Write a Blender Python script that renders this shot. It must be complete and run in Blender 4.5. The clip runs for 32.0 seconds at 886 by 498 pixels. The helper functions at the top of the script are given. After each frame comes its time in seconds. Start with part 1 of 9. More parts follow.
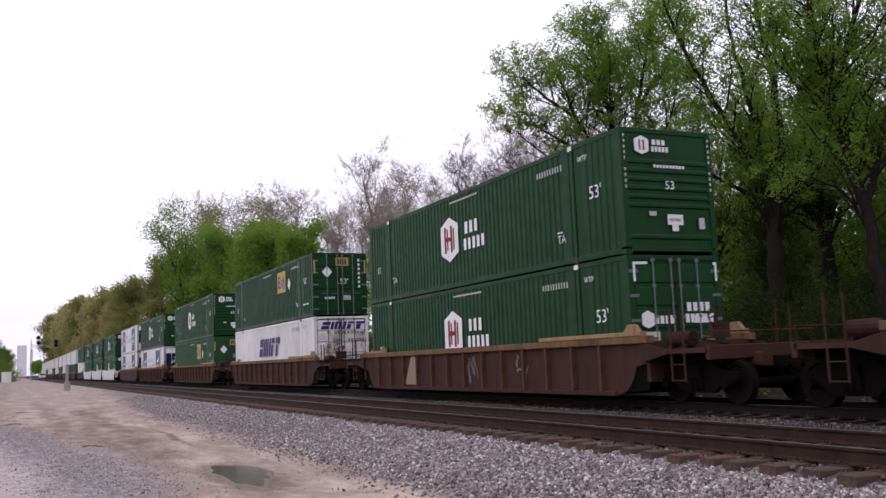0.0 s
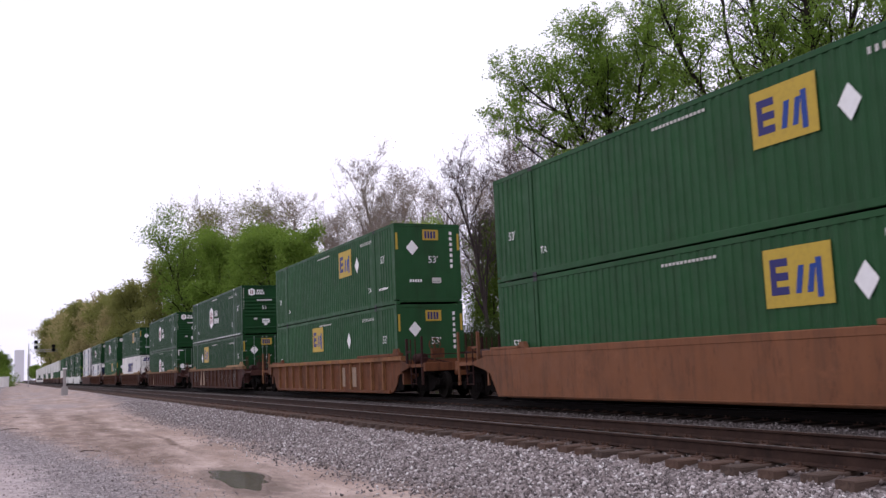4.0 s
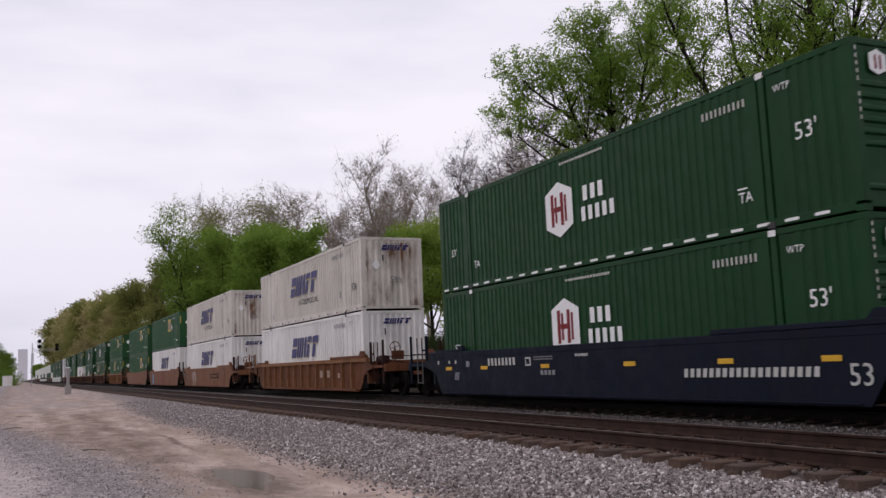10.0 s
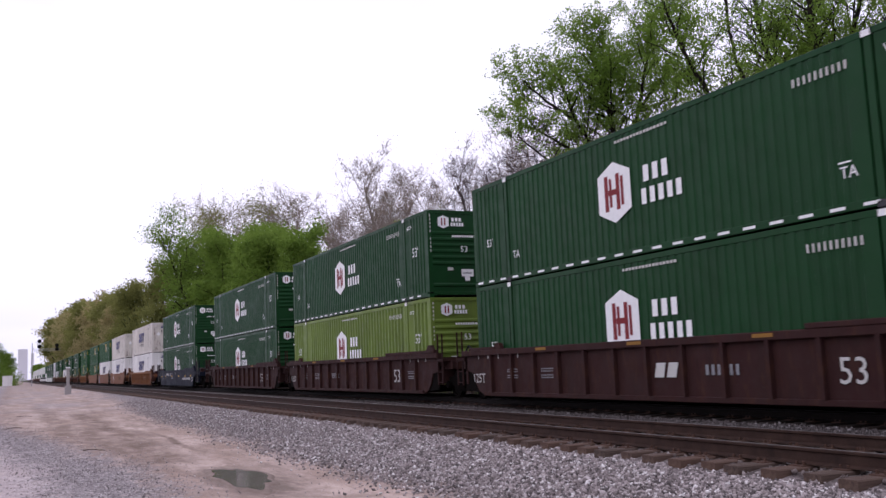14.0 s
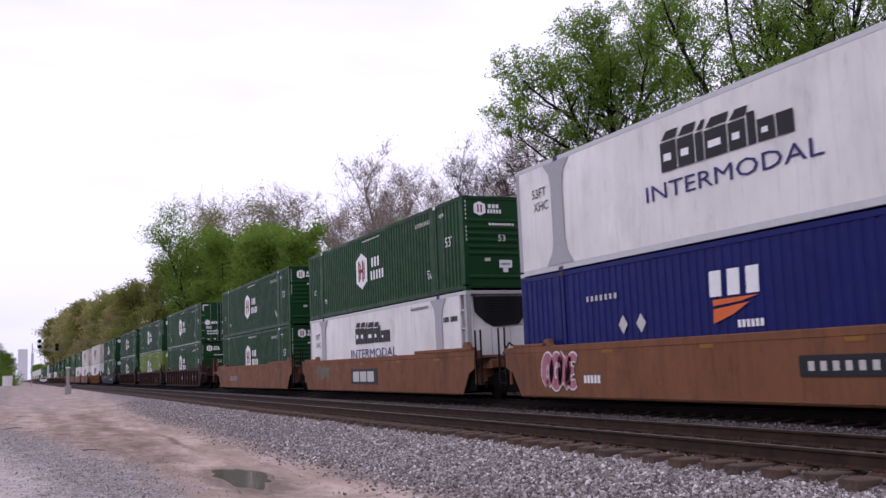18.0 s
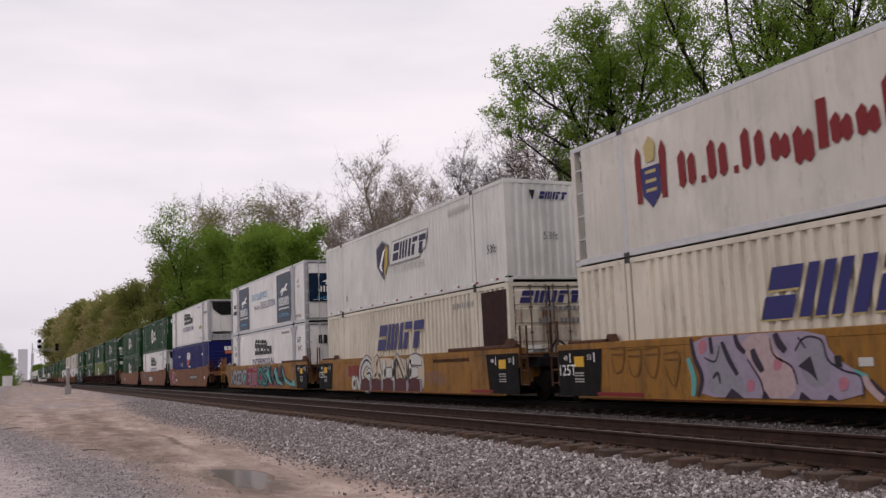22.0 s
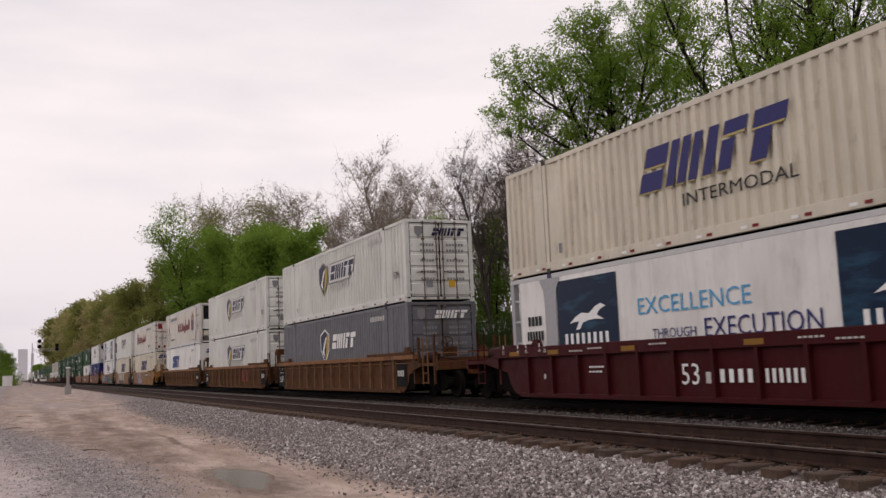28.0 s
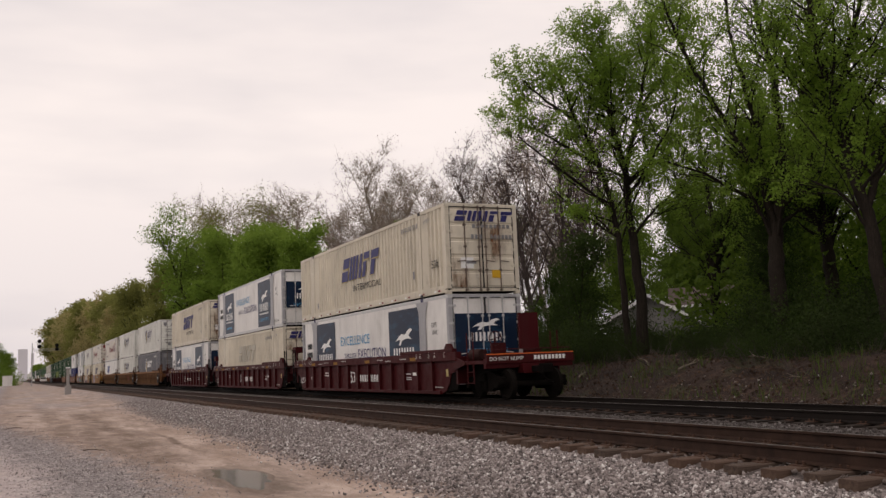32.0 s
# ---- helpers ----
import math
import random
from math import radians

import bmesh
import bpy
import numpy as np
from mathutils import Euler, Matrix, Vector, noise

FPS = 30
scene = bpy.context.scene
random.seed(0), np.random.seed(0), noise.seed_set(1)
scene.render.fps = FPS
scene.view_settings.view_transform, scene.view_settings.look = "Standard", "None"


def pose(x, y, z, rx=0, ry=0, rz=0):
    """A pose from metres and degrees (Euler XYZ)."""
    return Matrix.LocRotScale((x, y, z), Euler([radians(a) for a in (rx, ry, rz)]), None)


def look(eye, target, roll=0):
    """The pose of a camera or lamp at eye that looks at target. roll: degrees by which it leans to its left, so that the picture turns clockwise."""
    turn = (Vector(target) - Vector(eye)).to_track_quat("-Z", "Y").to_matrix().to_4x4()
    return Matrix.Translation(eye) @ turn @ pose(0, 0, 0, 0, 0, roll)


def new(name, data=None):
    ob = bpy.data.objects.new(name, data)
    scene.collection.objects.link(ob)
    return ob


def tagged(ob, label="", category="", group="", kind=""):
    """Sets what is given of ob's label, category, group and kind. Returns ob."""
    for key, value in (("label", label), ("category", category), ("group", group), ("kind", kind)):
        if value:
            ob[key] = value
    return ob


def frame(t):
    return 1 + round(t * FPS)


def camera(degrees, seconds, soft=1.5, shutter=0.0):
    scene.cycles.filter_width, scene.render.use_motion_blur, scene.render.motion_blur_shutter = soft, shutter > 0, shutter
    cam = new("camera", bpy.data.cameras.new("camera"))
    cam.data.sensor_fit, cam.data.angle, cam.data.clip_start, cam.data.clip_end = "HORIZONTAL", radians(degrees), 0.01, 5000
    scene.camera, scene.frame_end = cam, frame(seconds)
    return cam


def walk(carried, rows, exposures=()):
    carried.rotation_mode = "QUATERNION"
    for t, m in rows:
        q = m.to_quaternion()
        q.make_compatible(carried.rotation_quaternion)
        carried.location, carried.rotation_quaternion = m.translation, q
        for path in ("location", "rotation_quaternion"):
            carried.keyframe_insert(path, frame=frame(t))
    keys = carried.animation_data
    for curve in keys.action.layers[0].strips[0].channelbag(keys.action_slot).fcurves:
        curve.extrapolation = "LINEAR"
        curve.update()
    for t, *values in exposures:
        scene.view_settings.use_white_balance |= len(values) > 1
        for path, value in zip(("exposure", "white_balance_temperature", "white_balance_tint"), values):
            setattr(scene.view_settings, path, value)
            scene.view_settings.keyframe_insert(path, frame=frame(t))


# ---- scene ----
# ---------------- camera ----------------
EYE = (0.0, 0.0, 1.0625)
LENS = 51.10
YAW, PITCH, ROLL = 25.04, 6.989, -2.378
cam = camera(LENS, 32.0, soft=1.4, shutter=0.1)


def aim(yaw, pitch):
    a, b = radians(yaw), radians(pitch)
    way = Vector((math.sin(a) * math.cos(b), math.cos(a) * math.cos(b), math.sin(b)))
    return look(EYE, Vector(EYE) + way * 10, ROLL)


# seconds, degrees of yaw and of pitch away from the resting aim
SWAY = ((0, .05, -.23), (.5, 0, -.157), (1, 0, -.105), (1.5, .05, -.07), (2, .105, -.035), (2.5, .175, 0),
        (3, .21, .035), (3.5, .21, .05), (4.5, .11, .035), (5.5, 0, .017), (6.2, 0, 0), (7.5, 0, -.02), (9, 0, 0), (32, 0, 0))
walk(cam, [(t, aim(YAW + a, PITCH + b)) for t, a, b in SWAY],
     exposures=((0, 0.04, 6230, 20), (3, 0.08, 6150, 20.5), (6, -0.08, 6400, 20.5), (8, -0.31, 6500, 17), (9.2, -0.41, 6400, 16), (10.5, -0.27, 6460, 16.5),
                (12, -0.06, 6060, 22.5), (15, 0.04, 6010, 23.5), (17, 0.03, 6010, 23.5), (18, -0.06, 5990, 24.5), (19.5, -0.24, 6450, 20), (21, -0.30, 6760, 17), (23, -0.40, 6800, 16), (25, -0.40, 6920, 16),
                (28, -0.34, 7060, 15), (30, -0.37, 7360, 14.5), (32, -0.36, 7460, 14)))

# ---------------- light ----------------
world = bpy.data.worlds.new("overcast_sky")
scene.world = world
world.use_nodes = True
wn = world.node_tree
wn.nodes.clear()


def wnode(kind, **kw):
    n = wn.nodes.new(kind)
    for k, v in kw.items():
        n.inputs[k].default_value = v
    return n


sky = wnode("ShaderNodeTexSky")
sky.sky_type, sky.sun_disc, sky.sun_elevation, sky.sun_rotation = "NISHITA", False, radians(48), radians(250)
coord = wnode("ShaderNodeTexCoord")
squash = wnode("ShaderNodeMapping")
squash.inputs["Scale"].default_value = (1.0, 1.0, 4.0)
clouds = wnode("ShaderNodeTexNoise", Scale=1.6, Detail=5.0, Roughness=0.55)
ramp = wnode("ShaderNodeValToRGB")
ramp.color_ramp.elements[0].position, ramp.color_ramp.elements[0].color = 0.32, (0.83, 0.835, 0.925, 1)
ramp.color_ramp.elements[1].position, ramp.color_ramp.elements[1].color = 0.60, (1.09, 1.065, 1.12, 1)
scale_sky = wnode("ShaderNodeMixRGB")
scale_sky.blend_type = "MULTIPLY"
scale_sky.inputs[0].default_value, scale_sky.inputs[2].default_value = 1.0, (0.1, 0.1, 0.1, 1)
veil = wnode("ShaderNodeMixRGB")
veil.inputs[0].default_value = 0.93
split = wnode("ShaderNodeSeparateXYZ")
low = wnode("ShaderNodeMapRange")
for k, v in (("From Min", -0.02), ("From Max", 0.22), ("To Min", 0.0), ("To Max", 1.0)):
    low.inputs[k].default_value = v
dusk = wnode("ShaderNodeMixRGB")
dusk.inputs[1].default_value, dusk.inputs[2].default_value = (0.80, 0.81, 0.86, 1), (1.02, 1.02, 1.02, 1)
tint = wnode("ShaderNodeMixRGB")
tint.blend_type, tint.inputs[0].default_value = "MULTIPLY", 1.0
back = wnode("ShaderNodeBackground", Strength=1.115)
out = wnode("ShaderNodeOutputWorld")
for a, b in ((coord.outputs["Generated"], squash.inputs["Vector"]), (squash.outputs[0], clouds.inputs["Vector"]),
             (clouds.outputs[0], ramp.inputs[0]), (sky.outputs[0], scale_sky.inputs[1]),
             (scale_sky.outputs[0], veil.inputs[1]), (ramp.outputs[0], veil.inputs[2]),
             (coord.outputs["Generated"], split.inputs[0]), (split.outputs[2], low.inputs["Value"]), (low.outputs[0], dusk.inputs[0]),
             (veil.outputs[0], tint.inputs[1]), (dusk.outputs[0], tint.inputs[2]), (tint.outputs[0], back.inputs[0]), (back.outputs[0], out.inputs[0])):
    wn.links.new(a, b)
sun = new("sun", bpy.data.lights.new("sun", "SUN"))
sun.data.energy, sun.data.angle, sun.data.color = 0.35, radians(25), (1.0, 0.96, 0.9)
sun.matrix_world = look((-30, -12, 32), (0, 0, 0))

# ---------------- materials ----------------


class Nodes:
    """A small hand for writing node materials."""

    def __init__(self, name, rough=0.7, metal=0.0, spec=0.3):
        self.m = bpy.data.materials.new(name)
        self.m.use_nodes = True
        self.t = self.m.node_tree
        self.b = self.t.nodes["Principled BSDF"]
        self.b.inputs["Roughness"].default_value = rough
        self.b.inputs["Metallic"].default_value = metal
        self.b.inputs["Specular IOR Level"].default_value = spec
        self.geo = None

    def add(self, kind, **kw):
        n = self.t.nodes.new(kind)
        for k, v in kw.items():
            n.inputs[k].default_value = v
        return n

    def link(self, a, b):
        self.t.links.new(a, b)

    def coords(self, scale=(1, 1, 1), world=False):
        src = self.add("ShaderNodeNewGeometry").outputs["Position"] if world else self.add("ShaderNodeTexCoord").outputs["Object"]
        mp = self.add("ShaderNodeMapping")
        mp.inputs["Scale"].default_value = scale
        self.link(src, mp.inputs["Vector"])
        return mp.outputs[0]

    def noise(self, scale, detail=4, rough=0.6, stretch=(1, 1, 1), world=False):
        n = self.add("ShaderNodeTexNoise", Scale=scale, Detail=detail, Roughness=rough)
        self.link(self.coords(stretch, world), n.inputs["Vector"])
        return n.outputs[0]

    def step(self, value, lo, hi, a=0.0, b=1.0):
        n = self.add("ShaderNodeMapRange")
        for k, v in zip(("From Min", "From Max", "To Min", "To Max"), (lo, hi, a, b)):
            n.inputs[k].default_value = v
        self.link(value, n.inputs["Value"])
        return n.outputs[0]

    def mix(self, fac, a, b, how="MIX"):
        n = self.add("ShaderNodeMixRGB")
        n.blend_type = how
        for sock, v in zip(n.inputs, (fac, a, b)):
            if hasattr(v, "links"):
                self.link(v, sock)
            else:
                sock.default_value = v if isinstance(v, float) else (*v, 1)
        return n.outputs[0]

    def math(self, how, a, b=0.0):
        n = self.add("ShaderNodeMath")
        n.operation = how
        for sock, v in zip(n.inputs, (a, b)):
            if hasattr(v, "links"):
                self.link(v, sock)
            else:
                sock.default_value = v
        return n.outputs[0]

    def base(self, c):
        self.link(c, self.b.inputs["Base Color"])

    def bump(self, height, strength=0.3, dist=0.02):
        n = self.add("ShaderNodeBump", Strength=strength, Distance=dist)
        self.link(height, n.inputs["Height"])
        self.link(n.outputs[0], self.b.inputs["Normal"])


def shade(c, f):
    return tuple(min(1, x * f) for x in c)


def paint(name, col, rough=0.5, grime=0.35, rust=0.0, metal=0.0, spec=0.3):
    """Weathered paint: broad fading, streaks that run down, rust specks, fine grain."""
    n = Nodes(name, rough, metal, spec)
    c = n.mix(n.step(n.noise(0.35, 3), 0.3, 0.7), shade(col, 0.86), shade(col, 1.1))
    streak = n.step(n.noise(2.4, 4, 0.6, (1, 1, 0.10)), 0.52, 0.78, 0.0, grime)
    pale = min(1.0, 0.22 + 2.0 * (col[0] + col[1] + col[2]) / 3)
    grey = tuple(0.5 * x + 0.5 * y * pale for x, y in zip(shade(col, 0.5), (0.11, 0.09, 0.075)))
    c = n.mix(streak, c, grey)
    blot = n.step(n.noise(7.0, 5, 0.65), 0.62, 0.78, 0.0, grime * 0.6)
    c = n.mix(blot, c, shade(grey, 0.8))
    scuff = n.step(n.noise(14.0, 6, 0.75, (1, 0.25, 1)), 0.60, 0.70, 0.0, grime * 0.7)
    c = n.mix(scuff, c, tuple(0.75 * x + 0.25 * y * pale for x, y in zip(col, (0.35, 0.31, 0.28))))
    fine = n.step(n.noise(1.1, 5, 0.65, (1, 1.2, 0.5)), 0.35, 0.7, 0.0, grime * 0.55)
    c = n.mix(fine, c, shade(grey, 1.15))
    stain = n.step(n.noise(0.8, 5, 0.7, (1, 1, 0.6)), 0.5, 0.68, 0.0, grime * 0.75)
    c = n.mix(stain, c, shade(grey, 0.75))
    worn = n.step(n.noise(2.0, 5, 0.7, (1, 0.5, 1)), 0.58, 0.72, 0.0, grime * 0.5)
    c = n.mix(worn, c, tuple(min(0.8, 1.5 * x) for x in col))
    drip = n.step(n.noise(8.0, 4, 0.65, (1, 1, 0.06)), 0.54, 0.70, 0.0, grime * 0.7)
    drip = n.math("MULTIPLY", drip, n.step(n.noise(0.9, 3, 0.6), 0.4, 0.62, 0.15, 1.0))
    c = n.mix(drip, c, shade(grey, 0.6))
    if rust:
        spot = n.step(n.noise(5.0, 6, 0.7, (1, 1, 0.3)), 0.60 - 0.12 * rust, 0.66, 0.0, min(1.0, rust))
        c = n.mix(spot, c, (0.06, 0.025, 0.014))
    n.base(c)
    n.link(n.step(n.noise(3.0, 4), 0.3, 0.7, rough - 0.1, rough + 0.15), n.b.inputs["Roughness"])
    n.bump(n.noise(26, 3), 0.08, 0.01)
    return n.m


def flat(name, col, rough=0.55, wear=0.25, metal=0.0):
    n = Nodes(name, rough, metal, 0.2)
    c = n.mix(n.step(n.noise(9, 5, 0.65), 0.45, 0.75, 0.0, wear), col, tuple(0.6 * x + 0.02 for x in col))
    n.base(c)
    return n.m


GREEN = paint("dark_green_paint", (0.0065, 0.046, 0.0125), 0.45, 0.22, 0.0, 0.0, 0.14)
GREEN_OLD = paint("faded_green_paint", (0.018, 0.076, 0.026), 0.55, 0.35, 0.0, 0.0, 0.18)
LIME = paint("yellow_green_paint", (0.125, 0.19, 0.024), 0.5, 0.3)
BEIGE = paint("cream_paint", (0.645, 0.59, 0.485), 0.55, 0.24, 0.25)
CHALK = paint("chalky_off_white_paint", (0.63, 0.59, 0.53), 0.6, 0.29, 0.2)
WHITE = paint("white_paint", (0.745, 0.73, 0.705), 0.45, 0.23, 0.12)
PALE = paint("pale_grey_white_paint", (0.66, 0.66, 0.62), 0.5, 0.22, 0.1)
GREY = paint("slate_grey_paint", (0.13, 0.13, 0.145), 0.5, 0.3)
BLUE = paint("royal_blue_paint", (0.0075, 0.012, 0.105), 0.45, 0.15, 0.0, 0.0, 0.14)
STEEL = flat("galvanised_steel", (0.36, 0.36, 0.37), 0.45, 0.5, 0.4)
ALU = flat("dull_aluminium", (0.5, 0.5, 0.5), 0.4, 0.4, 0.3)
BROWN = paint("rusty_brown_paint", (0.066, 0.028, 0.0225), 0.75, 0.7, 0.8, 0.0, 0.12)
TAN = paint("tan_brown_paint", (0.205, 0.085, 0.040), 0.65, 0.6, 0.4, 0.0, 0.15)
ORANGE = paint("orange_brown_paint", (0.155, 0.057, 0.025), 0.7, 0.7, 0.65, 0.0, 0.12)
SILL_TAN = paint("scuffed_tan_sill", (0.21, 0.115, 0.058), 0.75, 0.8, 0.6, 0.0, 0.1)
RIB_BROWN = paint("rubbed_brown_rib", (0.115, 0.055, 0.037), 0.75, 0.8, 0.7, 0.0, 0.1)
DINGY = paint("dirty_dark_orange_paint", (0.108, 0.043, 0.018), 0.75, 0.85, 0.6, 0.0, 0.1)
NAVY = paint("dark_navy_paint", (0.0075, 0.0105, 0.021), 0.6, 0.28, 0.15, 0.0, 0.08)
OXIDE = paint("dark_oxide_paint", (0.036, 0.0135, 0.0125), 0.7, 0.5, 0.6, 0.0, 0.12)
YELLOW = paint("ochre_yellow_paint", (0.31, 0.142, 0.022), 0.55, 0.85, 0.5, 0.0, 0.18)
MAROON = paint("glossy_maroon_paint", (0.053, 0.0052, 0.007), 0.55, 0.32, 0.2, 0.0, 0.1)
BLACK = paint("black_paint", (0.010, 0.010, 0.011), 0.75, 0.35, 0.2, 0.0, 0.1)
# running gear: the shade under the cars is put into both steel colours
UNDER = paint("shade_black_steel", (0.006, 0.005, 0.0045), 0.9, 0.08, 0.0, 0.0, 0.03)
WHEEL = paint("worn_wheel_steel_in_shade", (0.009, 0.0075, 0.0065), 0.9, 0.1, 0.0, 0.0, 0.04)
DULL = paint("worn_dull_steel", (0.10, 0.095, 0.09), 0.7, 0.5, 0.5)
BARE = paint("bare_tan_primer", (0.36, 0.235, 0.125), 0.75, 0.6, 0.4, 0.0, 0.1)
WORN = paint("sun_worn_orange_paint", (0.25, 0.115, 0.05), 0.7, 0.6, 0.4, 0.0, 0.12)
INK_W = flat("white_lettering", (0.78, 0.78, 0.77))
INK_K = flat("black_lettering", (0.02, 0.02, 0.022))
INK_N = flat("navy_lettering", (0.03, 0.03, 0.13), 0.5, 0.45)
INK_H = flat("off_white_lettering_field", (0.60, 0.59, 0.57), 0.5, 0.4)
INK_P = flat("blue_black_lettering", (0.016, 0.013, 0.045), 0.5, 0.3)
INK_B = flat("blue_lettering", (0.02, 0.055, 0.24))
INK_S = flat("sky_blue_lettering", (0.08, 0.32, 0.55))
INK_R = flat("dark_red_lettering", (0.19, 0.018, 0.02))
INK_Y = flat("yellow_marking", (0.62, 0.36, 0.03))
INK_O = flat("orange_marking", (0.62, 0.13, 0.03))
INK_GOLD = flat("faded_gold_marking", (0.46, 0.37, 0.16), 0.6, 0.5)
INK_M = flat("mustard_panel", (0.46, 0.32, 0.045), 0.55, 0.5)
INK_E = flat("leaf_green_marking", (0.30, 0.40, 0.05), 0.5, 0.4)
INK_D = flat("worn_dull_yellow", (0.24, 0.12, 0.02), 0.7, 0.6)
INK_G = flat("grey_lettering", (0.22, 0.22, 0.23))
INK_F = flat("ghost_of_old_lettering", (0.47, 0.44, 0.37), 0.6, 0.5)
INK_C = flat("chalky_spray", (0.30, 0.285, 0.275), 0.8, 0.7)
INK_L = flat("pale_grey_lettering", (0.5, 0.49, 0.46))
def film_panel():
    n = Nodes("deep_teal_blue_film", 0.4, 0, 0.15)
    wisp = n.step(n.noise(1.1, 5, 0.6, (1, 0.6, 2.2)), 0.52, 0.72, 0.0, 0.8)
    n.base(n.mix(wisp, (0.0045, 0.015, 0.04), (0.02, 0.08, 0.14)))
    return n.m


PANEL = film_panel()
BAND = flat("dull_grey_lift_band", (0.36, 0.36, 0.375), 0.6, 0.35)
RODS = paint("rusty_lock_rod", (0.15, 0.115, 0.095), 0.7, 0.5, 0.6)
CASTING = paint("dark_scuffed_casting", (0.045, 0.042, 0.048), 0.7, 0.5, 0.4)
BLUE_CAST = paint("worn_blue_casting", (0.045, 0.042, 0.115), 0.65, 0.5, 0.3)
ROD_GREEN = paint("grey_green_lock_rod", (0.12, 0.17, 0.14), 0.5, 0.3)
RUBBER = flat("black_grille", (0.012, 0.012, 0.013), 0.8)

# ---------------- mesh tools ----------------


class Shape:
    def __init__(self):
        self.v, self.f = [], []

    def box(self, x0, y0, z0, x1, y1, z1):
        n = len(self.v)
        self.v += [(x, y, z) for z in (z0, z1) for y in (y0, y1) for x in (x0, x1)]
        self.f += [tuple(n + i for i in q) for q in ((0, 2, 3, 1), (4, 5, 7, 6), (0, 1, 5, 4), (2, 6, 7, 3), (0, 4, 6, 2), (1, 3, 7, 5))]
        return self

    def chamfer(self, x0, y0, z0, x1, y1, z1, c=0.01):
        """A box with its long edges cut, along its longest side."""
        lo, hi = (x0, y0, z0), (x1, y1, z1)
        k = max(range(3), key=lambda i: hi[i] - lo[i])
        i, j = [q for q in range(3) if q != k]
        ring = ((lo[i] + c, lo[j]), (hi[i] - c, lo[j]), (hi[i], lo[j] + c), (hi[i], hi[j] - c),
                (hi[i] - c, hi[j]), (lo[i] + c, hi[j]), (lo[i], hi[j] - c), (lo[i], lo[j] + c))
        ends = []
        for w in (lo[k], hi[k]):
            row = []
            for a, b in ring:
                p = [0, 0, 0]
                p[i], p[j], p[k] = a, b, w
                row.append(tuple(p))
            ends.append(row)
        self.loft(ends)
        return self

    def loft(self, rows, cap=True, close=True):
        n, m = len(self.v), len(rows[0])
        for r in rows:
            self.v += [tuple(p) for p in r]
        for a in range(len(rows) - 1):
            for b in range(m if close else m - 1):
                c = (b + 1) % m
                self.f.append((n + a * m + b, n + a * m + c, n + a * m + m + c, n + a * m + m + b))
        if cap:
            self.f.append(tuple(n + i for i in reversed(range(m))))
            self.f.append(tuple(n + (len(rows) - 1) * m + i for i in range(m)))
        return self

    def tube(self, pts, radii, sides=6, cap=True):
        rows = []
        for i, p in enumerate(pts):
            a, b = Vector(pts[max(0, i - 1)]), Vector(pts[min(len(pts) - 1, i + 1)])
            d = (b - a).normalized()
            u = d.cross(Vector((0, 0, 1)) if abs(d.z) < 0.9 else Vector((1, 0, 0))).normalized()
            w = d.cross(u)
            r = radii[i] if hasattr(radii, "__len__") else radii
            rows.append([Vector(p) + (u * math.cos(k) + w * math.sin(k)) * r for k in (math.tau * s / sides for s in range(sides))])
        return self.loft(rows, cap)

    def plate(self, outline, x0, x1):
        """An outline in (y, z) given thickness along x."""
        return self.loft([[(x0, y, z) for y, z in outline], [(x1, y, z) for y, z in outline]])

    def poly(self, pts):
        n = len(self.v)
        self.v += [tuple(p) for p in pts]
        self.f.append(tuple(range(n, n + len(pts))))
        return self

    def mesh(self, name, smooth=False):
        me = bpy.data.meshes.new(name)
        me.from_pydata(self.v, [], self.f)
        bm = bmesh.new()
        bm.from_mesh(me)
        bmesh.ops.recalc_face_normals(bm, faces=bm.faces)
        bm.to_mesh(me)
        bm.free()
        if smooth:
            me.polygons.foreach_set("use_smooth", [True] * len(me.polygons))
        me.materials.append(None)
        return me


def part(name, me, material, parent, label="", at=None):
    """Links one mesh object under a thing or a part; the mesh may be shared."""
    if isinstance(me, Shape):
        me = me.mesh(name)
    ob = new(name, me)
    ob.material_slots[0].link = "OBJECT"
    ob.material_slots[0].material = material
    if parent is not None:
        ob.parent = parent
    if at is not None:
        ob.matrix_basis = at
    return tagged(ob, label)


CACHE = {}


def once(key, build):
    if key not in CACHE:
        CACHE[key] = build()
    return CACHE[key]


def word(text, height):
    """The mesh of a word, its left foot at the origin, in the xy plane; and its width."""
    def build():
        cu = bpy.data.curves.new("word", "FONT")
        cu.body, cu.size, cu.resolution_u, cu.fill_mode = text, 1.0, 2, "BOTH"
        ob = bpy.data.objects.new("word", cu)
        scene.collection.objects.link(ob)
        me = bpy.data.meshes.new_from_object(ob)
        bpy.data.objects.remove(ob)
        xs = [v.co.x for v in me.vertices]
        me.transform(Matrix.Translation((-min(xs), 0, 0)))
        me.materials.clear()
        me.materials.append(None)
        return me, max(xs) - min(xs)
    me, w = once(("word", text), build)
    return me, w, height / 0.7
# ---------------- track, ground ----------------
NEAR, FAR = 8.5, 13.62          # centres of the two tracks
FAR_Z = -0.045                  # top of rail of the far track


